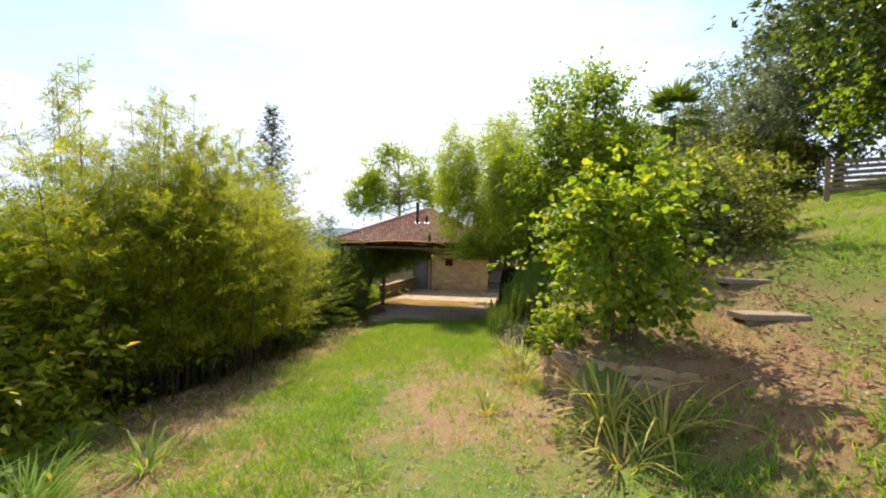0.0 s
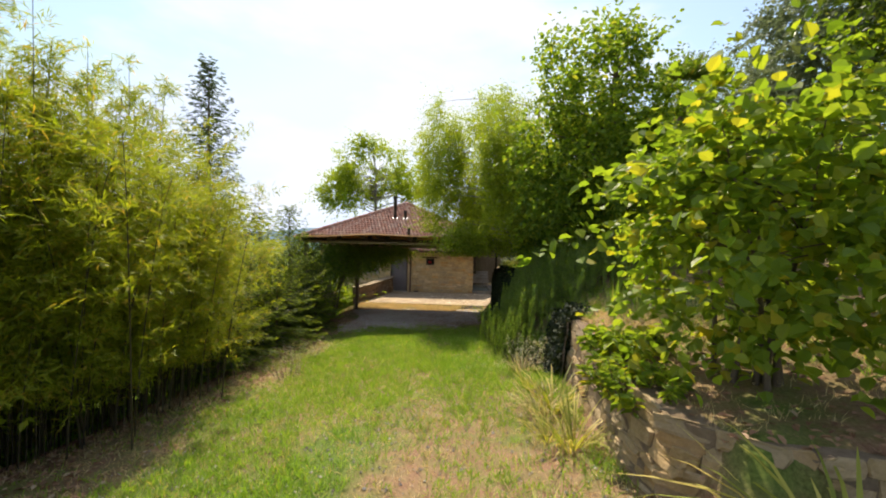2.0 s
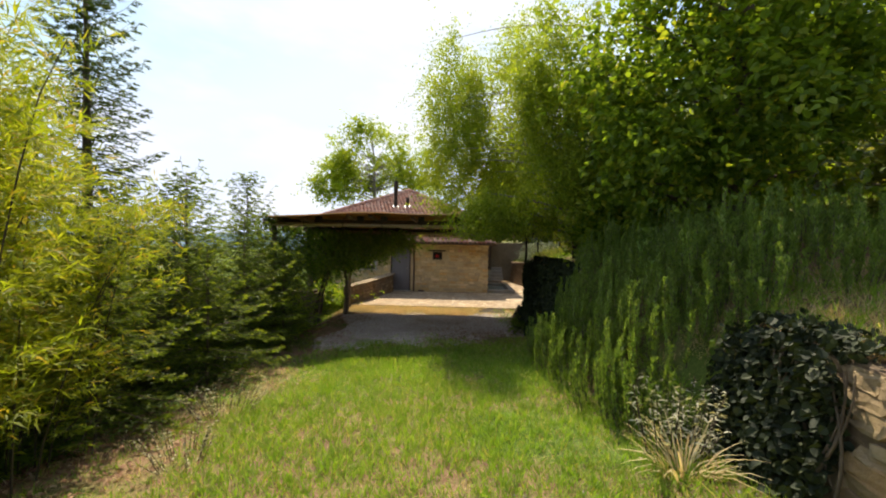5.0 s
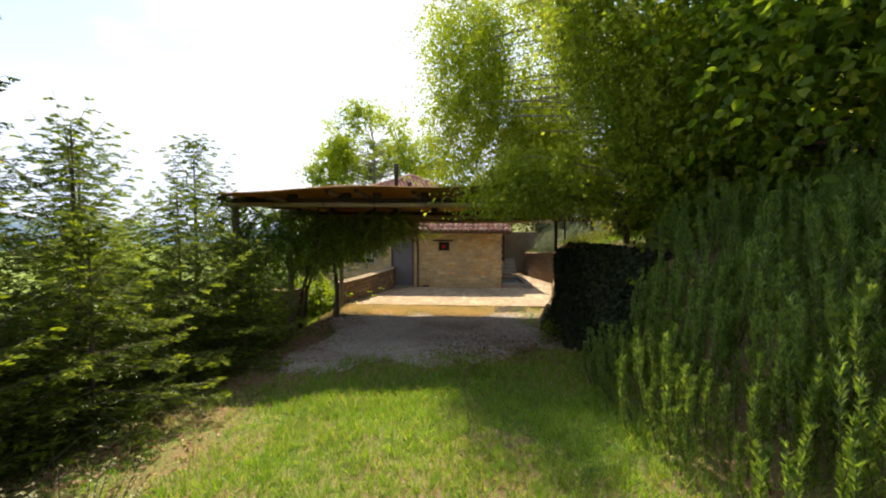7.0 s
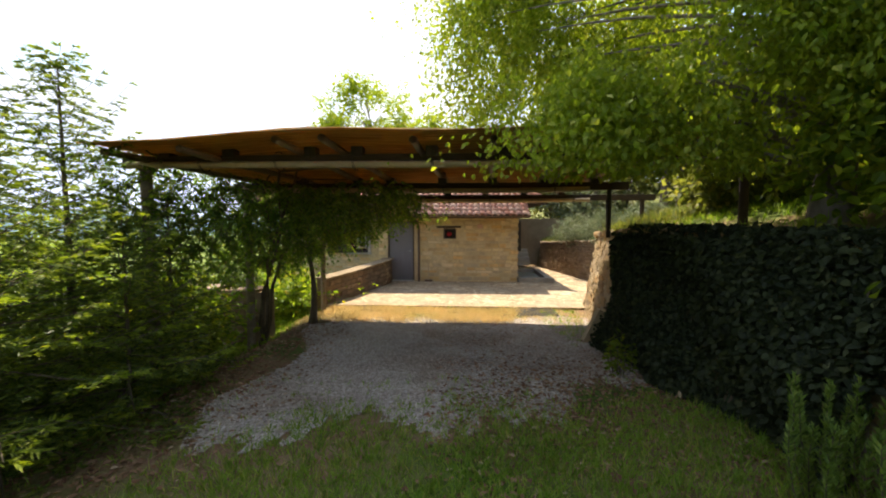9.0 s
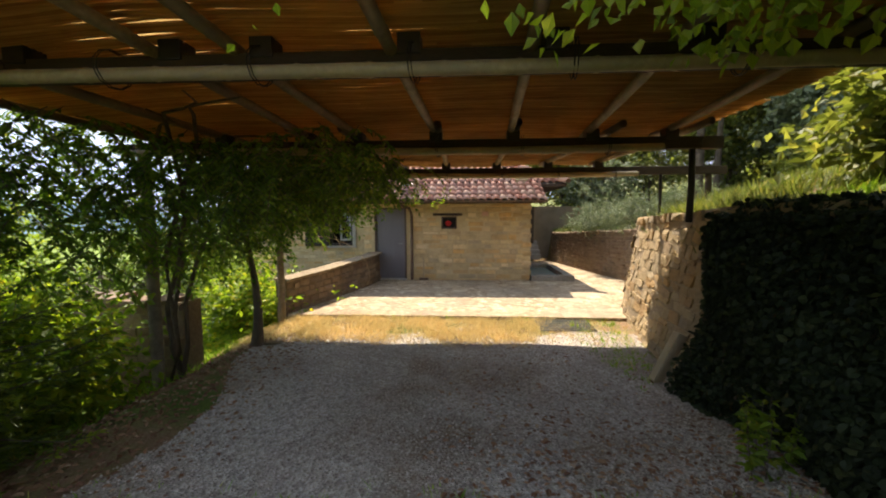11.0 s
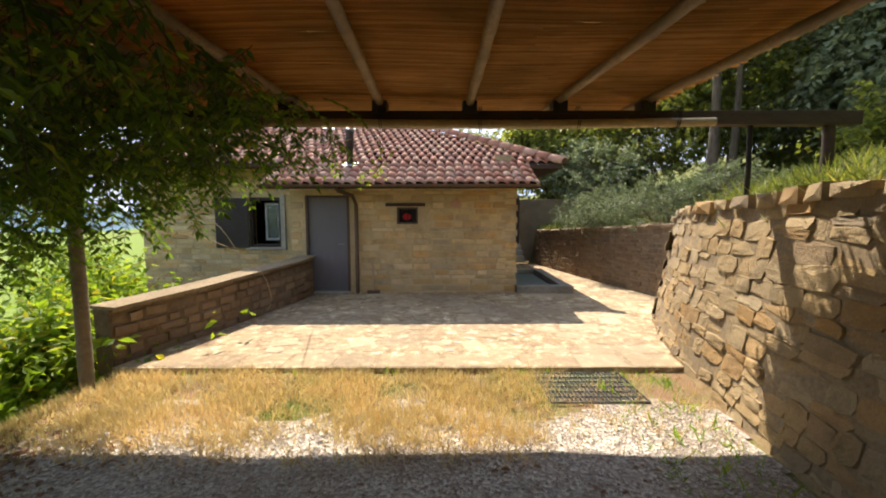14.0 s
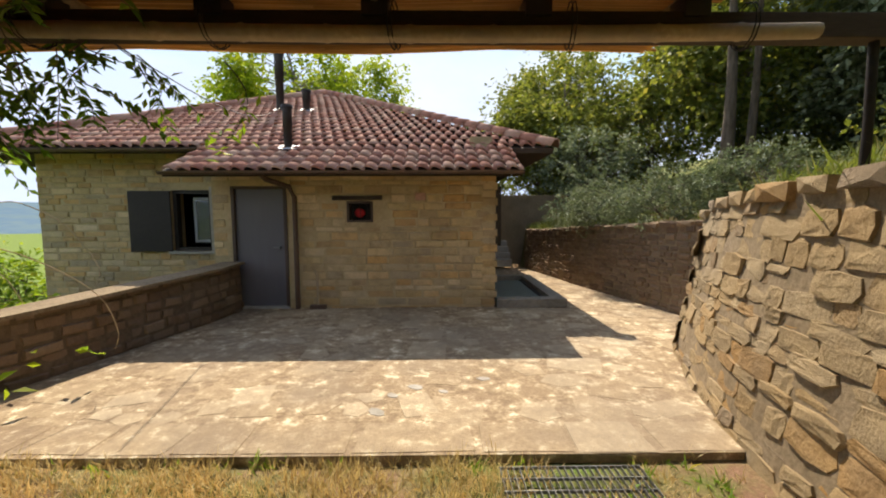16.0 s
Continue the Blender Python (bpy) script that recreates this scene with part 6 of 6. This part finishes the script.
def wisteria():
    """Long hanging pinnate leaves over the open side of the pergola."""
    rng = np.random.default_rng(31)
    root = thing("wisteria", (-5.3, 17.2, -0.4), "wisteria trained over the pergola with hanging leaves", "climber")
    base = np.array([-5.3, 17.2, -0.4])
    lines, P, D = [], [], []
    for k in range(4):
        ts = np.linspace(0, 1, 10)
        end = np.array([rng.uniform(-4.2, -3.2), rng.uniform(15.2, 19), 2.75])
        p = np.outer(1 - ts, [-5.25, 17.1 + 0.1 * k, -0.4]) + np.outer(ts, end)
        p[:, 2] = -0.4 + 3.15 * np.clip(ts * 1.7, 0, 1)
        p[:, :2] += 0.07 * np.sin(ts * 14 + k)[:, None]
        lines.append((p - base, np.linspace(0.035, 0.008, 10)))
    n = 2900
    cx = rng.uniform(-5.9, -2.25, n)
    cy = rng.uniform(14.4, 19.6, n)
    keep = rng.random(n) < np.interp(cx, [-5.5, -4.2, -3.2, -2.25], [1.0, 0.95, 0.6, 0.12])
    keep &= (cy > 15.9) | (cx < -5.0) | ((cy > 14.8) & (cx < -4.3))
    cx, cy = cx[keep], cy[keep]
    hang = np.interp(cx, [-5.6, -4.4, -3.2, -2.25], [1.9, 1.1, 0.65, 0.3]) * np.interp(cy, [14.4, 16.0], [0.55, 1.0])
    top = np.where(cx < -5.2, 2.95, 2.66)
    cz = top - hang * rng.random(len(cx)) ** 1.2
    for x, y, z in zip(cx, cy, cz):
        a = rng.random() * 6.283
        d = np.array([math.cos(a), math.sin(a), rng.uniform(-0.9, 0.2)])
        L = rng.uniform(0.22, 0.42)
        ts = np.linspace(0.15, 1, 8)
        axis_p = np.array([x, y, z]) + np.outer(ts * L, d) + np.outer(ts ** 2, [0, 0, -0.16])
        sd = unit(np.cross(d, [0, 0, 1]))
        for s in (-1, 1):
            P.append(axis_p)
            D.append(np.tile(sd * s * 0.9 + d * 0.5 + np.array([0, 0, -0.35]), (8, 1)) + rng.normal(size=(8, 3)) * 0.15)
        lines.append((np.array([np.array([x, y, z]), axis_p[3], axis_p[-1]]) - base, [0.004, 0.003, 0.002]))
    P, D = np.concatenate(P) - base, np.concatenate(D)
    part("vines", tubes("vines", lines, M_BARK, 4), None, root)
    part("foliage", leaf_mesh("foliage", P, D, 0.085 * (0.7 + 0.5 * rng.random(len(P))), 0.032, M_WIST, rng, False, 0.2), None, root)


wisteria()


def ivy(name, line, z_top, n, seed, label, lean=0.16, s0=0.0, s1=1e9, over=0.35):
    rng = np.random.default_rng(seed)
    at, length = polyline(line)
    s = rng.uniform(s0, min(s1, length), n)
    pts, outs = zip(*[at(v) for v in s])
    pts = np.array(pts)
    outs = np.array([[q[1], -q[0]] for q in outs])
    zt = z_top(pts[:, 1])
    zb = ground_z(pts[:, 0] - 0.1, pts[:, 1])
    h = rng.random(n) * (zt - zb + 0.05)
    off = 0.05 + 0.09 * rng.random(n) + 0.08 * np.sin(s * 3 + h * 4)
    topmost = rng.random(n) < 0.22
    off = np.where(topmost, -rng.random(n) * over, off)
    h = np.where(topmost, zt - zb + 0.05 + 0.1 * rng.random(n), h)
    P = np.stack([pts[:, 0] + outs[:, 0] * (off - h * lean), pts[:, 1] + outs[:, 1] * (off - h * lean), zb + h], 1)
    D = np.stack([outs[:, 0] * 0.5, outs[:, 1] * 0.5, -0.7 + 0 * s], 1) + rng.normal(size=(n, 3)) * 0.7
    root = thing(name, (pts[0, 0], pts[0, 1], float(zb[0])), label, "ivy")
    base = np.array([pts[0, 0], pts[0, 1], float(zb[0])])
    lines = []
    for i in range(0, 24):
        k = rng.integers(0, n)
        q0 = np.array([pts[k, 0] + outs[k, 0] * 0.04, pts[k, 1] + outs[k, 1] * 0.04, zb[k]])
        hh = np.linspace(0, zt[k] - zb[k], 7)
        q = q0 + np.stack([-outs[k, 0] * hh * lean, -outs[k, 1] * hh * lean + 0.1 * np.sin(hh * 4 + i), hh], 1)
        lines.append((q - base, np.linspace(0.012, 0.004, 7)))
    tagged(part("stemwork", tubes("stemwork", lines, M_BARK, 5), None, root), kind="stuff")
    sz = 0.05 * (0.5 + 0.9 * rng.random(n))
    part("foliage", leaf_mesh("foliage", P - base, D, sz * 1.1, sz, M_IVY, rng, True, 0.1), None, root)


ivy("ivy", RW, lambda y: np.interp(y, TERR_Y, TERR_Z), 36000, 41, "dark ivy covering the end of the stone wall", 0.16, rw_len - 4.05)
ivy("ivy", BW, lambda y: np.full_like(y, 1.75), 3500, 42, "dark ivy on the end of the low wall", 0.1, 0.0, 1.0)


def herb(name, at, n, size, leaf, mat, label, seed, category="plant", broad=True):
    rng = np.random.default_rng(seed)
    z0 = float(ground_z(at[0], at[1])) if len(at) == 2 else at[2]
    root = thing(name, (at[0], at[1], z0), label, category)
    lines, P, D = [], [], []
    for i in range(n):
        a, r = rng.random() * 6.283, rng.random() ** 0.5
        foot = np.array([math.cos(a) * r * size[0] * 0.6, math.sin(a) * r * size[1] * 0.6, 0])
        tip = foot + np.array([math.cos(a) * r * size[0] * 0.45, math.sin(a) * r * size[1] * 0.45, size[2] * rng.uniform(0.5, 1.1)])
        ts = np.linspace(0, 1, 4)
        p = foot + np.outer(ts, tip - foot)
        lines.append((p, np.linspace(0.005, 0.002, 4)))
        k = 16
        u = rng.random(k) ** 0.6
        P.append(foot + np.outer(u, tip - foot))
        th = rng.random(k) * 6.283
        D.append(np.stack([np.cos(th), np.sin(th), 0.2 * rng.normal(size=k)], 1))
    tagged(part("stemwork", tubes("stemwork", lines, M_BARK, 4), None, root), kind="stuff")
    P, D = np.concatenate(P), np.concatenate(D)
    s = 0.6 + 0.7 * rng.random(len(P))
    part("foliage", leaf_mesh("foliage", P, D, leaf[0] * s, leaf[1] * s, mat, rng, broad, 0.25), None, root)
    return root


herb("leafy_plant", (1.2, 6.0, 1.72), 46, (0.4, 0.4, 0.34), (0.10, 0.045), M_HAZEL, "bright green leafy plant hanging over the wall", 51)
herb("leafy_plant", (1.0, 5.35, 1.6), 70, (0.38, 0.5, 0.34), (0.085, 0.03), M_HAZEL, "bright green leafy plant hanging over the wall", 52)
herb("wild_plant", (-3.55, 9.9), 30, (0.5, 0.4, 0.4), (0.03, 0.012), M_FLOWER, "pale seed heads of wild plants beside the track", 53, broad=False)
herb("wild_plant", (-3.3, 8.9), 24, (0.4, 0.4, 0.35), (0.03, 0.012), M_FLOWER, "pale seed heads of wild plants beside the track", 54, broad=False)
herb("wild_plant", (0.72, 8.6), 40, (0.35, 0.4, 0.5), (0.06, 0.012), M_FLOWER, "dry brown seed stalks at the wall's end", 55, broad=False)
herb("nettle_plant", (0.48, 15.1), 14, (0.25, 0.3, 0.5), (0.07, 0.04), M_BROAD, "green nettles in front of the ivy", 56)

# hillside and distance
def hill_at(x, y):
    return (x, y, float(ground_z(x, y)) - 0.1)


BUSHES = [(2.7, 16.3, 1.1, 0.7), (3.5, 15.6, 1.6, 1.2), (4.8, 17.2, 1.7, 1.3), (5.2, 9.5, 2.0, 1.6), (6.0, 12.0, 2.4, 2.0), (4.3, 13.5, 2.0, 1.5), (7.5, 15.5, 2.6, 2.2), (9.5, 18.0, 3.2, 2.6), (7.8, 22.5, 1.6, 1.8), (9.5, 30.0, 3.0, 2.5), (4.6, 30.5, 2.9, 2.4), (3.6, 34.0, 3.4, 2.4), (6.6, 33.0, 3.8, 2.6), (9.0, 35.0, 4.5, 3.0), (7.0, 32.0, 4.0, 2.8), (11.0, 24.0, 3.0, 2.6), (13.0, 29.0, 5.0, 3.2)]
for i, (x, y, h, r) in enumerate(BUSHES):
    b = hill_at(x, y)
    tree("hillside_bush", b, b[2] + h * 0.7, [((x, y, b[2] + h * 0.55), (r * 0.75, r * 0.75, h * 0.55), 1.0)], (M_OLIVE, M_HAZEL, M_GREYLEAF, M_OLIVE)[i % 4] if y < 20 else (M_OLIVE, M_GREYLEAF, M_OLIVE)[i % 3], M_BARK, "leafy bush on the hillside", "bush", (0.14, 0.085), 120, 44, 0.45, False, 0.05, 0.3, 100 + i, 3, "bushes on the hillside")
TREES = [(11.0, 11.0, 11.0, 4.4, 0), (16.0, 15.5, 8.0, 4.5, 0), (13.5, 21.5, 4.5, 3.0, 0), (17.0, 21.0, 10.0, 5.0, 1), (10.0, 31.0, 7.5, 4.0, 0), (5.0, 35.0, 6.5, 3.6, 0), (14.5, 27.0, 9.0, 4.5, 1), (7.0, 39.0, 8.0, 4.5, 0), (20.0, 34.0, 12.0, 6.0, 1), (3.0, 46.0, 7.0, 4.5, 0), (11.0, 25.5, 5.5, 3.2, 1), (12.0, 29.0, 4.2, 2.6, 1), (13.0, 35.0, 9.0, 4.5, 0), (18.0, 9.0, 9.0, 5.0, 0)]
for i, (x, y, h, r, k) in enumerate(TREES):
    b = hill_at(x, y)
    tree("hillside_tree", b, b[2] + h * 0.85, [((x, y, b[2] + h * 0.66), (r * 0.8, r * 0.8, h * 0.36), 1.0), ((x - r * 0.3, y - r * 0.3, b[2] + h * 0.42), (r * 0.7, r * 0.7, h * 0.26), 0.6 if i else 0.05)], (M_DARKLEAF if i in (0, 13) else M_OLIVE if k == 0 and y > 18 else (M_BROAD, M_GREYLEAF, M_HAZEL)[k]), M_GREYBARK,
         "tall broadleaf tree on the wooded hillside", "tree", (0.20, 0.14), 220, 55, 0.75, False, 0.17, 0.3, 130 + i, 1, "trees on the hillside")
for i, (x, y, r) in enumerate(((6.95, 27.6, 0.14), (7.7, 27.8, 0.10))):
    b = hill_at(x, y)
    tree("slender_tree", b, b[2] + 7.5, [((x, y, b[2] + 7.6), (2.2, 2.0, 1.7), 1.0)], M_BROAD, M_BARK, "slender tree with a bare brown trunk on the bank", "tree", (0.11, 0.07), 130, 60, 0.5, True, r, 0.3, 150 + i, 1, "slender trees on the bank")
# cotoneaster mounds on the bank behind the path wall
for i, (x, y, r) in enumerate(((3.9, 24.8, 1.1), (3.5, 26.4, 1.15), (4.6, 23.6, 0.8), (3.2, 27.9, 0.9))):
    b = hill_at(x, y)
    tree("mound_shrub", b, b[2] + 0.5, [((x, y, b[2] + 0.45), (r, r * 1.2, 0.6), 1.0)], M_GREYLEAF, M_BARK, "grey-green mounded shrub spilling over the wall", "shrub", (0.055, 0.032), 160, 66, 0.2, False, 0.02, 0.5, 160 + i, 4, "mounded shrubs above the wall", 0.75)
# walnut behind the house
tree("walnut_tree", (-8.5, 40.0, -0.5), 9.5, [((-8.5, 40.0, 9.4), (3.9, 3.6, 2.8), 0.8), ((-12.0, 40.0, 7.6), (2.6, 2.5, 1.9), 0.4), ((-5.0, 40, 8.2), (2.6, 2.4, 1.8), 0.4)], M_BIRCH, M_GREYBARK, "spreading walnut tree behind the house", "tree", (0.22, 0.12), 200, 66, 0.85, True, 0.25, 0.3, 170)
for i, (x, y, h, r) in enumerate(((-9.5, 4.0, 3.6, 2.2), (-8.0, 7.5, 3.0, 2.0), (-11.0, 9.5, 5.0, 2.6), (-14.0, 14.0, 6.0, 3.0), (-10.5, 18.0, 3.0, 2.0), (-17.0, 24.0, 5.0, 3.0), (-12.0, 28.0, 2.6, 2.2), (-5.4, 4.0, 2.2, 1.3), (-5.4, 2.6, 1.3, 1.1), (-7.2, 4.6, 3.0, 1.6), (-6.8, 6.2, 2.0, 1.4), (-6.8, 8.2, 2.2, 1.5), (-6.4, 21.8, 1.7, 1.2), (-5.7, 20.3, 1.2, 0.8), (-8.5, 23.5, 1.5, 1.2), (-6.3, 16.2, 1.5, 0.9))):
    b = hill_at(x, y)
    tree("valley_tree", b, b[2] + h * 0.8, [((x, y, b[2] + h * 0.6), (r * 0.8, r * 0.8, h * 0.5), 1.0)], (M_BAMBOO if i in (7, 8) else M_HAZEL if i > 6 else (M_BROAD, M_HAZEL, M_BIRCH)[i % 3]), M_BARK, "bushy green tree below the track", "tree", (0.14, 0.07), 150, 55, 0.5, False, 0.07, 0.4, 180 + i, 2, "trees below the track")


def palm(at, h, seed):
    rng = np.random.default_rng(seed)
    b = hill_at(*at)
    root = thing("palm_tree", b, "fan palm with a stiff crown above the bushes", "palm")
    part("trunk", tubes("trunk", [([(0, 0, 0), (0.03, 0, h * 0.5), (0, 0, h)], [0.16, 0.13, 0.15])], M_BARK, 9), None, root)
    P, D, S = [], [], []
    for i in range(34):
        a, e = rng.random() * 6.283, rng.uniform(-0.5, 1.3)
        d = np.array([math.cos(a) * math.cos(e), math.sin(a) * math.cos(e), math.sin(e)])
        c = np.array([0, 0, h]) + d * 0.75
        sd = unit(np.cross(d, [0, 0, 1.0]))
        for k in range(22):
            f = (k / 21 - 0.5) * 2.6
            P.append(c)
            D.append(d * math.cos(f) + sd * math.sin(f) + np.array([0, 0, -0.12]))
            S.append(0.75 * (1 - 0.25 * abs(f)))
    part("fronds", leaf_mesh("fronds", np.array(P), np.array(D), np.array(S) * 1.15, 0.085, M_PALM, rng, False, 0.15), None, root)


palm((7.7, 17.4), 4.9, 9)

# gate, fence and steps on the bank
gate = thing("wooden_gate", (12.2, 14.3, float(ground_z(12.2, 14.3))), "grey wooden slatted gate on the hillside", "gate", turn=-35)
for x in (-0.75, 0.75):
    part("gate_post", box_bm(x - 0.07, x + 0.07, -0.07, 0.07, -0.2, 1.3, 0.01), M_GREYWOOD, gate)
for k in range(6):
    part("slat", box_bm(-0.68, 0.68, -0.02, 0.02, 0.15 + 0.18 * k, 0.27 + 0.18 * k, 0.006), M_GREYWOOD, gate)
for i, (x, y, w, a) in enumerate(((3.7, 5.5, 0.85, 6), (4.3, 6.9, 0.8, 2), (5.1, 8.8, 0.8, 5))):
    st = thing("timber_step", (x, y, float(ground_z(x, y))), "weathered timber step set into the bank", "step", "timber steps", turn=a)
    part("board", box_bm(-w / 2, w / 2, -0.16, 0.16, -0.02, 0.06, 0.012), M_GREYWOOD, st)
    part("riser", box_bm(-w / 2 + 0.05, w / 2 - 0.08, -0.14, -0.08, -0.16, -0.022, 0.01), M_GREYWOOD, st)

# loose things
pl = thing("plank", (0.55, 16.78, 0.0), "pale timber offcut leaning on the ivy wall", "plank")
part("board", box_bm(-0.07, 0.07, -0.04, 0.04, 0, 0.62, 0.006), M_PLANK, pl, m=pose(0, 0, 0.0, 8, 24, 20))
gr = thing("drain_grate", (0.18, 19.2, float(ground_z(0.2, 19.2)) + 0.02), "galvanised steel grate lying in the grass", "grate")
for k in range(23):
    part("bearing_bar", box_bm(-0.44 + k * 0.04, -0.4375 + k * 0.04, -0.33, 0.33, 0, 0.025), M_GRATE, gr)
for k in range(7):
    part("cross_bar", box_bm(-0.45, 0.45, -0.33 + k * 0.109, -0.326 + k * 0.109, 0.002, 0.024), M_GRATE, gr)


def scatter(name, mask, n, size, mat, label, category, seed, x, y, flat=0.7):
    """Loose stones, each a squashed, crooked pyramid bedded in the ground."""
    rng = np.random.default_rng(seed)
    px, py = rng.uniform(*x, n), rng.uniform(*y, n)
    k = mask(px, py)
    px, py = px[k], py[k]
    n = len(px)
    s = size * (0.5 + rng.random(n) ** 2 * 1.3)
    base = np.array([(1, 0, -0.4), (0, 1, -0.4), (-1, 0, -0.4), (0, -1, -0.4), (0.2, 0.1, 1)], float)
    V = base[None] * s[:, None, None] * np.array([1, 0.8, flat]) * (0.75 + 0.5 * rng.random((n, 5, 1)))
    a = rng.random(n) * 6.283
    c, sn = np.cos(a)[:, None], np.sin(a)[:, None]
    V = np.stack([V[..., 0] * c - V[..., 1] * sn, V[..., 0] * sn + V[..., 1] * c, V[..., 2]], -1)
    V += np.stack([px, py, ground_z(px, py) + 0.012], 1)[:, None, :]
    F = np.array([(0, 1, 4), (1, 2, 4), (2, 3, 4), (3, 0, 4)])            # the underside lies in the ground
    FF = F[None] + (np.arange(n) * 5)[:, None, None]
    return tagged(part(name, mesh_from(name, V.reshape(-1, 3), FF.reshape(-1, 3), mat)), label, category, kind="stuff")


scatter("gravel_stones", gravel_zone, 70000, 0.0105, M_PEBBLE, "loose grey gravel on the track", "gravel", 71, (-4.8, 1.3), (12, 19))
scatter("track_stones", lambda x, y: (x < np.interp(y, EDGE_Y, EDGE_X) - 0.2), 3500, 0.012, M_PEBBLE, "small pale stones in the bare earth", "stones", 72, (-3.5, 1.2), (0.5, 8))


def litter(name, mask, n, seed, x, y, label):
    rng = np.random.default_rng(seed)
    px, py = rng.uniform(*x, n), rng.uniform(*y, n)
    k = rng.random(n) < mask(px, py)
    px, py = px[k], py[k]
    P = np.stack([px, py, ground_z(px, py) + 0.015 + 0.01 * rng.random(len(px))], 1)
    D = rng.normal(size=(len(px), 3)) * np.array([1, 1, 0.15])
    s = 0.6 + 0.8 * rng.random(len(px))
    tagged(part(name, leaf_mesh(name, P, D, 0.048 * s, 0.028 * s, M_LITTER, rng, True, 0.2, 0.85)), label, "leaf litter", kind="stuff")


litter("leaf_litter", lambda x, y: np.interp(x, [-5.2, -4.4, -3.2], [1, 1, 0.0]), 15000, 81, (-5.4, -3), (3, 18.5), "brown fallen leaves along the track's edge")
litter("leaf_litter", lambda x, y: np.maximum(np.where(y < 4.6, 0.7, 0.3) * np.interp(x, [0.5, 1.0], [0.1, 1]), bare_path(x, y)), 8500, 82, (0.2, 6.0), (2.4, 9.0), "brown fallen leaves on the bank")
litter("leaf_litter", lambda x, y: np.exp(-((y - 14.0) / 1.3) ** 2) * 0.9 * np.interp(x, [-1.8, -0.9], [0.2, 1]) + 0.06, 9000, 83, (-1.8, 0.8), (12, 18), "brown fallen leaves on the gravel")

stone_wall("wall_stub", [(-6.9, 17.5), (-5.25, 17.4)], lambda s: -1.0, lambda s: 0.66 + 0.03 * math.sin(5 * s), 0.4, 0.02, M_RMORTAR, DARKS,
           "short dark stone wall at the track's edge", (0.12, 0.2, 0.2, 0.45), 100, 0.012, 0.09, (DARKS, 0.3, 0.5, 0.36), 12)
rock = part("rock", RUBBLE[3].copy(), None, m=pose(-4.3, 18.0, 0.03, 60, 10, 30) @ Matrix.Diagonal((0.24, 0.16, 0.2, 1)))
tagged(rock, "dark rock at the foot of the small tree", "rock")


def sprig(at, n, L, seed):
    rng = np.random.default_rng(seed)
    root = thing("wisteria_sprig", at, "thin wisteria shoot hanging from the pergola beam", "climber")
    ts = np.linspace(0, 1, 8)
    p = np.stack([0.12 * np.sin(ts * 4), 0.08 * ts, -L * ts], 1)
    part("stem", tubes("stem", [(p, np.linspace(0.004, 0.002, 8))], M_BARK, 4), None, root)
    u = rng.uniform(0.35, 1.0, n)
    P = np.stack([np.interp(u, ts, p[:, k]) for k in range(3)], 1) + rng.normal(size=(n, 3)) * 0.05
    D = rng.normal(size=(n, 3)) + np.array([0, 0, -0.4])
    part("foliage", leaf_mesh("foliage", P, D, 0.08, 0.03, M_HAZEL, rng, False, 0.2), None, root)


sprig((-1.97, 19.75, 2.52), 34, 0.55, 5)
sprig((-2.4, 19.6, 2.5), 26, 0.4, 6)


def tendril(pts, seed, label="pale bare vine tendril curling over the parapet"):
    root = thing("vine_tendril", pts[0], label, "climber")
    q = np.array(pts, float)
    s = np.linspace(0, len(q) - 1, 24)
    p = np.stack([np.interp(s, np.arange(len(q)), q[:, k]) for k in range(3)], 1)
    for _ in range(3):
        p[1:-1] = (p[:-2] + 2 * p[1:-1] + p[2:]) / 4
    part("stem", tubes("stem", [(p - q[0], np.linspace(0.006, 0.003, 24))], M_PLANK, 5), None, root)


tendril([(-4.78, 19.3, 1.3), (-4.4, 19.6, 1.5), (-3.9, 20.2, 1.35), (-3.55, 20.6, 0.9), (-3.5, 20.7, 0.5), (-3.6, 20.75, 0.35)], 1)
tendril([(-5.2, 21.0, 1.5), (-4.9, 21.2, 1.75), (-4.55, 21.4, 1.5), (-4.3, 21.5, 1.0), (-4.35, 21.5, 0.8)], 2)
tendril([(-5.4, 20.6, 0.9), (-5.1, 20.9, 1.15), (-4.8, 21.0, 1.0), (-4.75, 21.1, 0.7)], 3)
cable = thing("cable", (-2.6, 19.5, 2.62), "thin dark cable running from the pergola to the roof", "cable")
ts = np.linspace(0, 1, 12)
part("wire", tubes("wire", [(np.stack([-1.75 * ts, 7.6 * ts, 1.55 * ts - 0.35 * np.sin(ts * np.pi)], 1), [0.006] * 12)], M_POST, 4), None, cable)
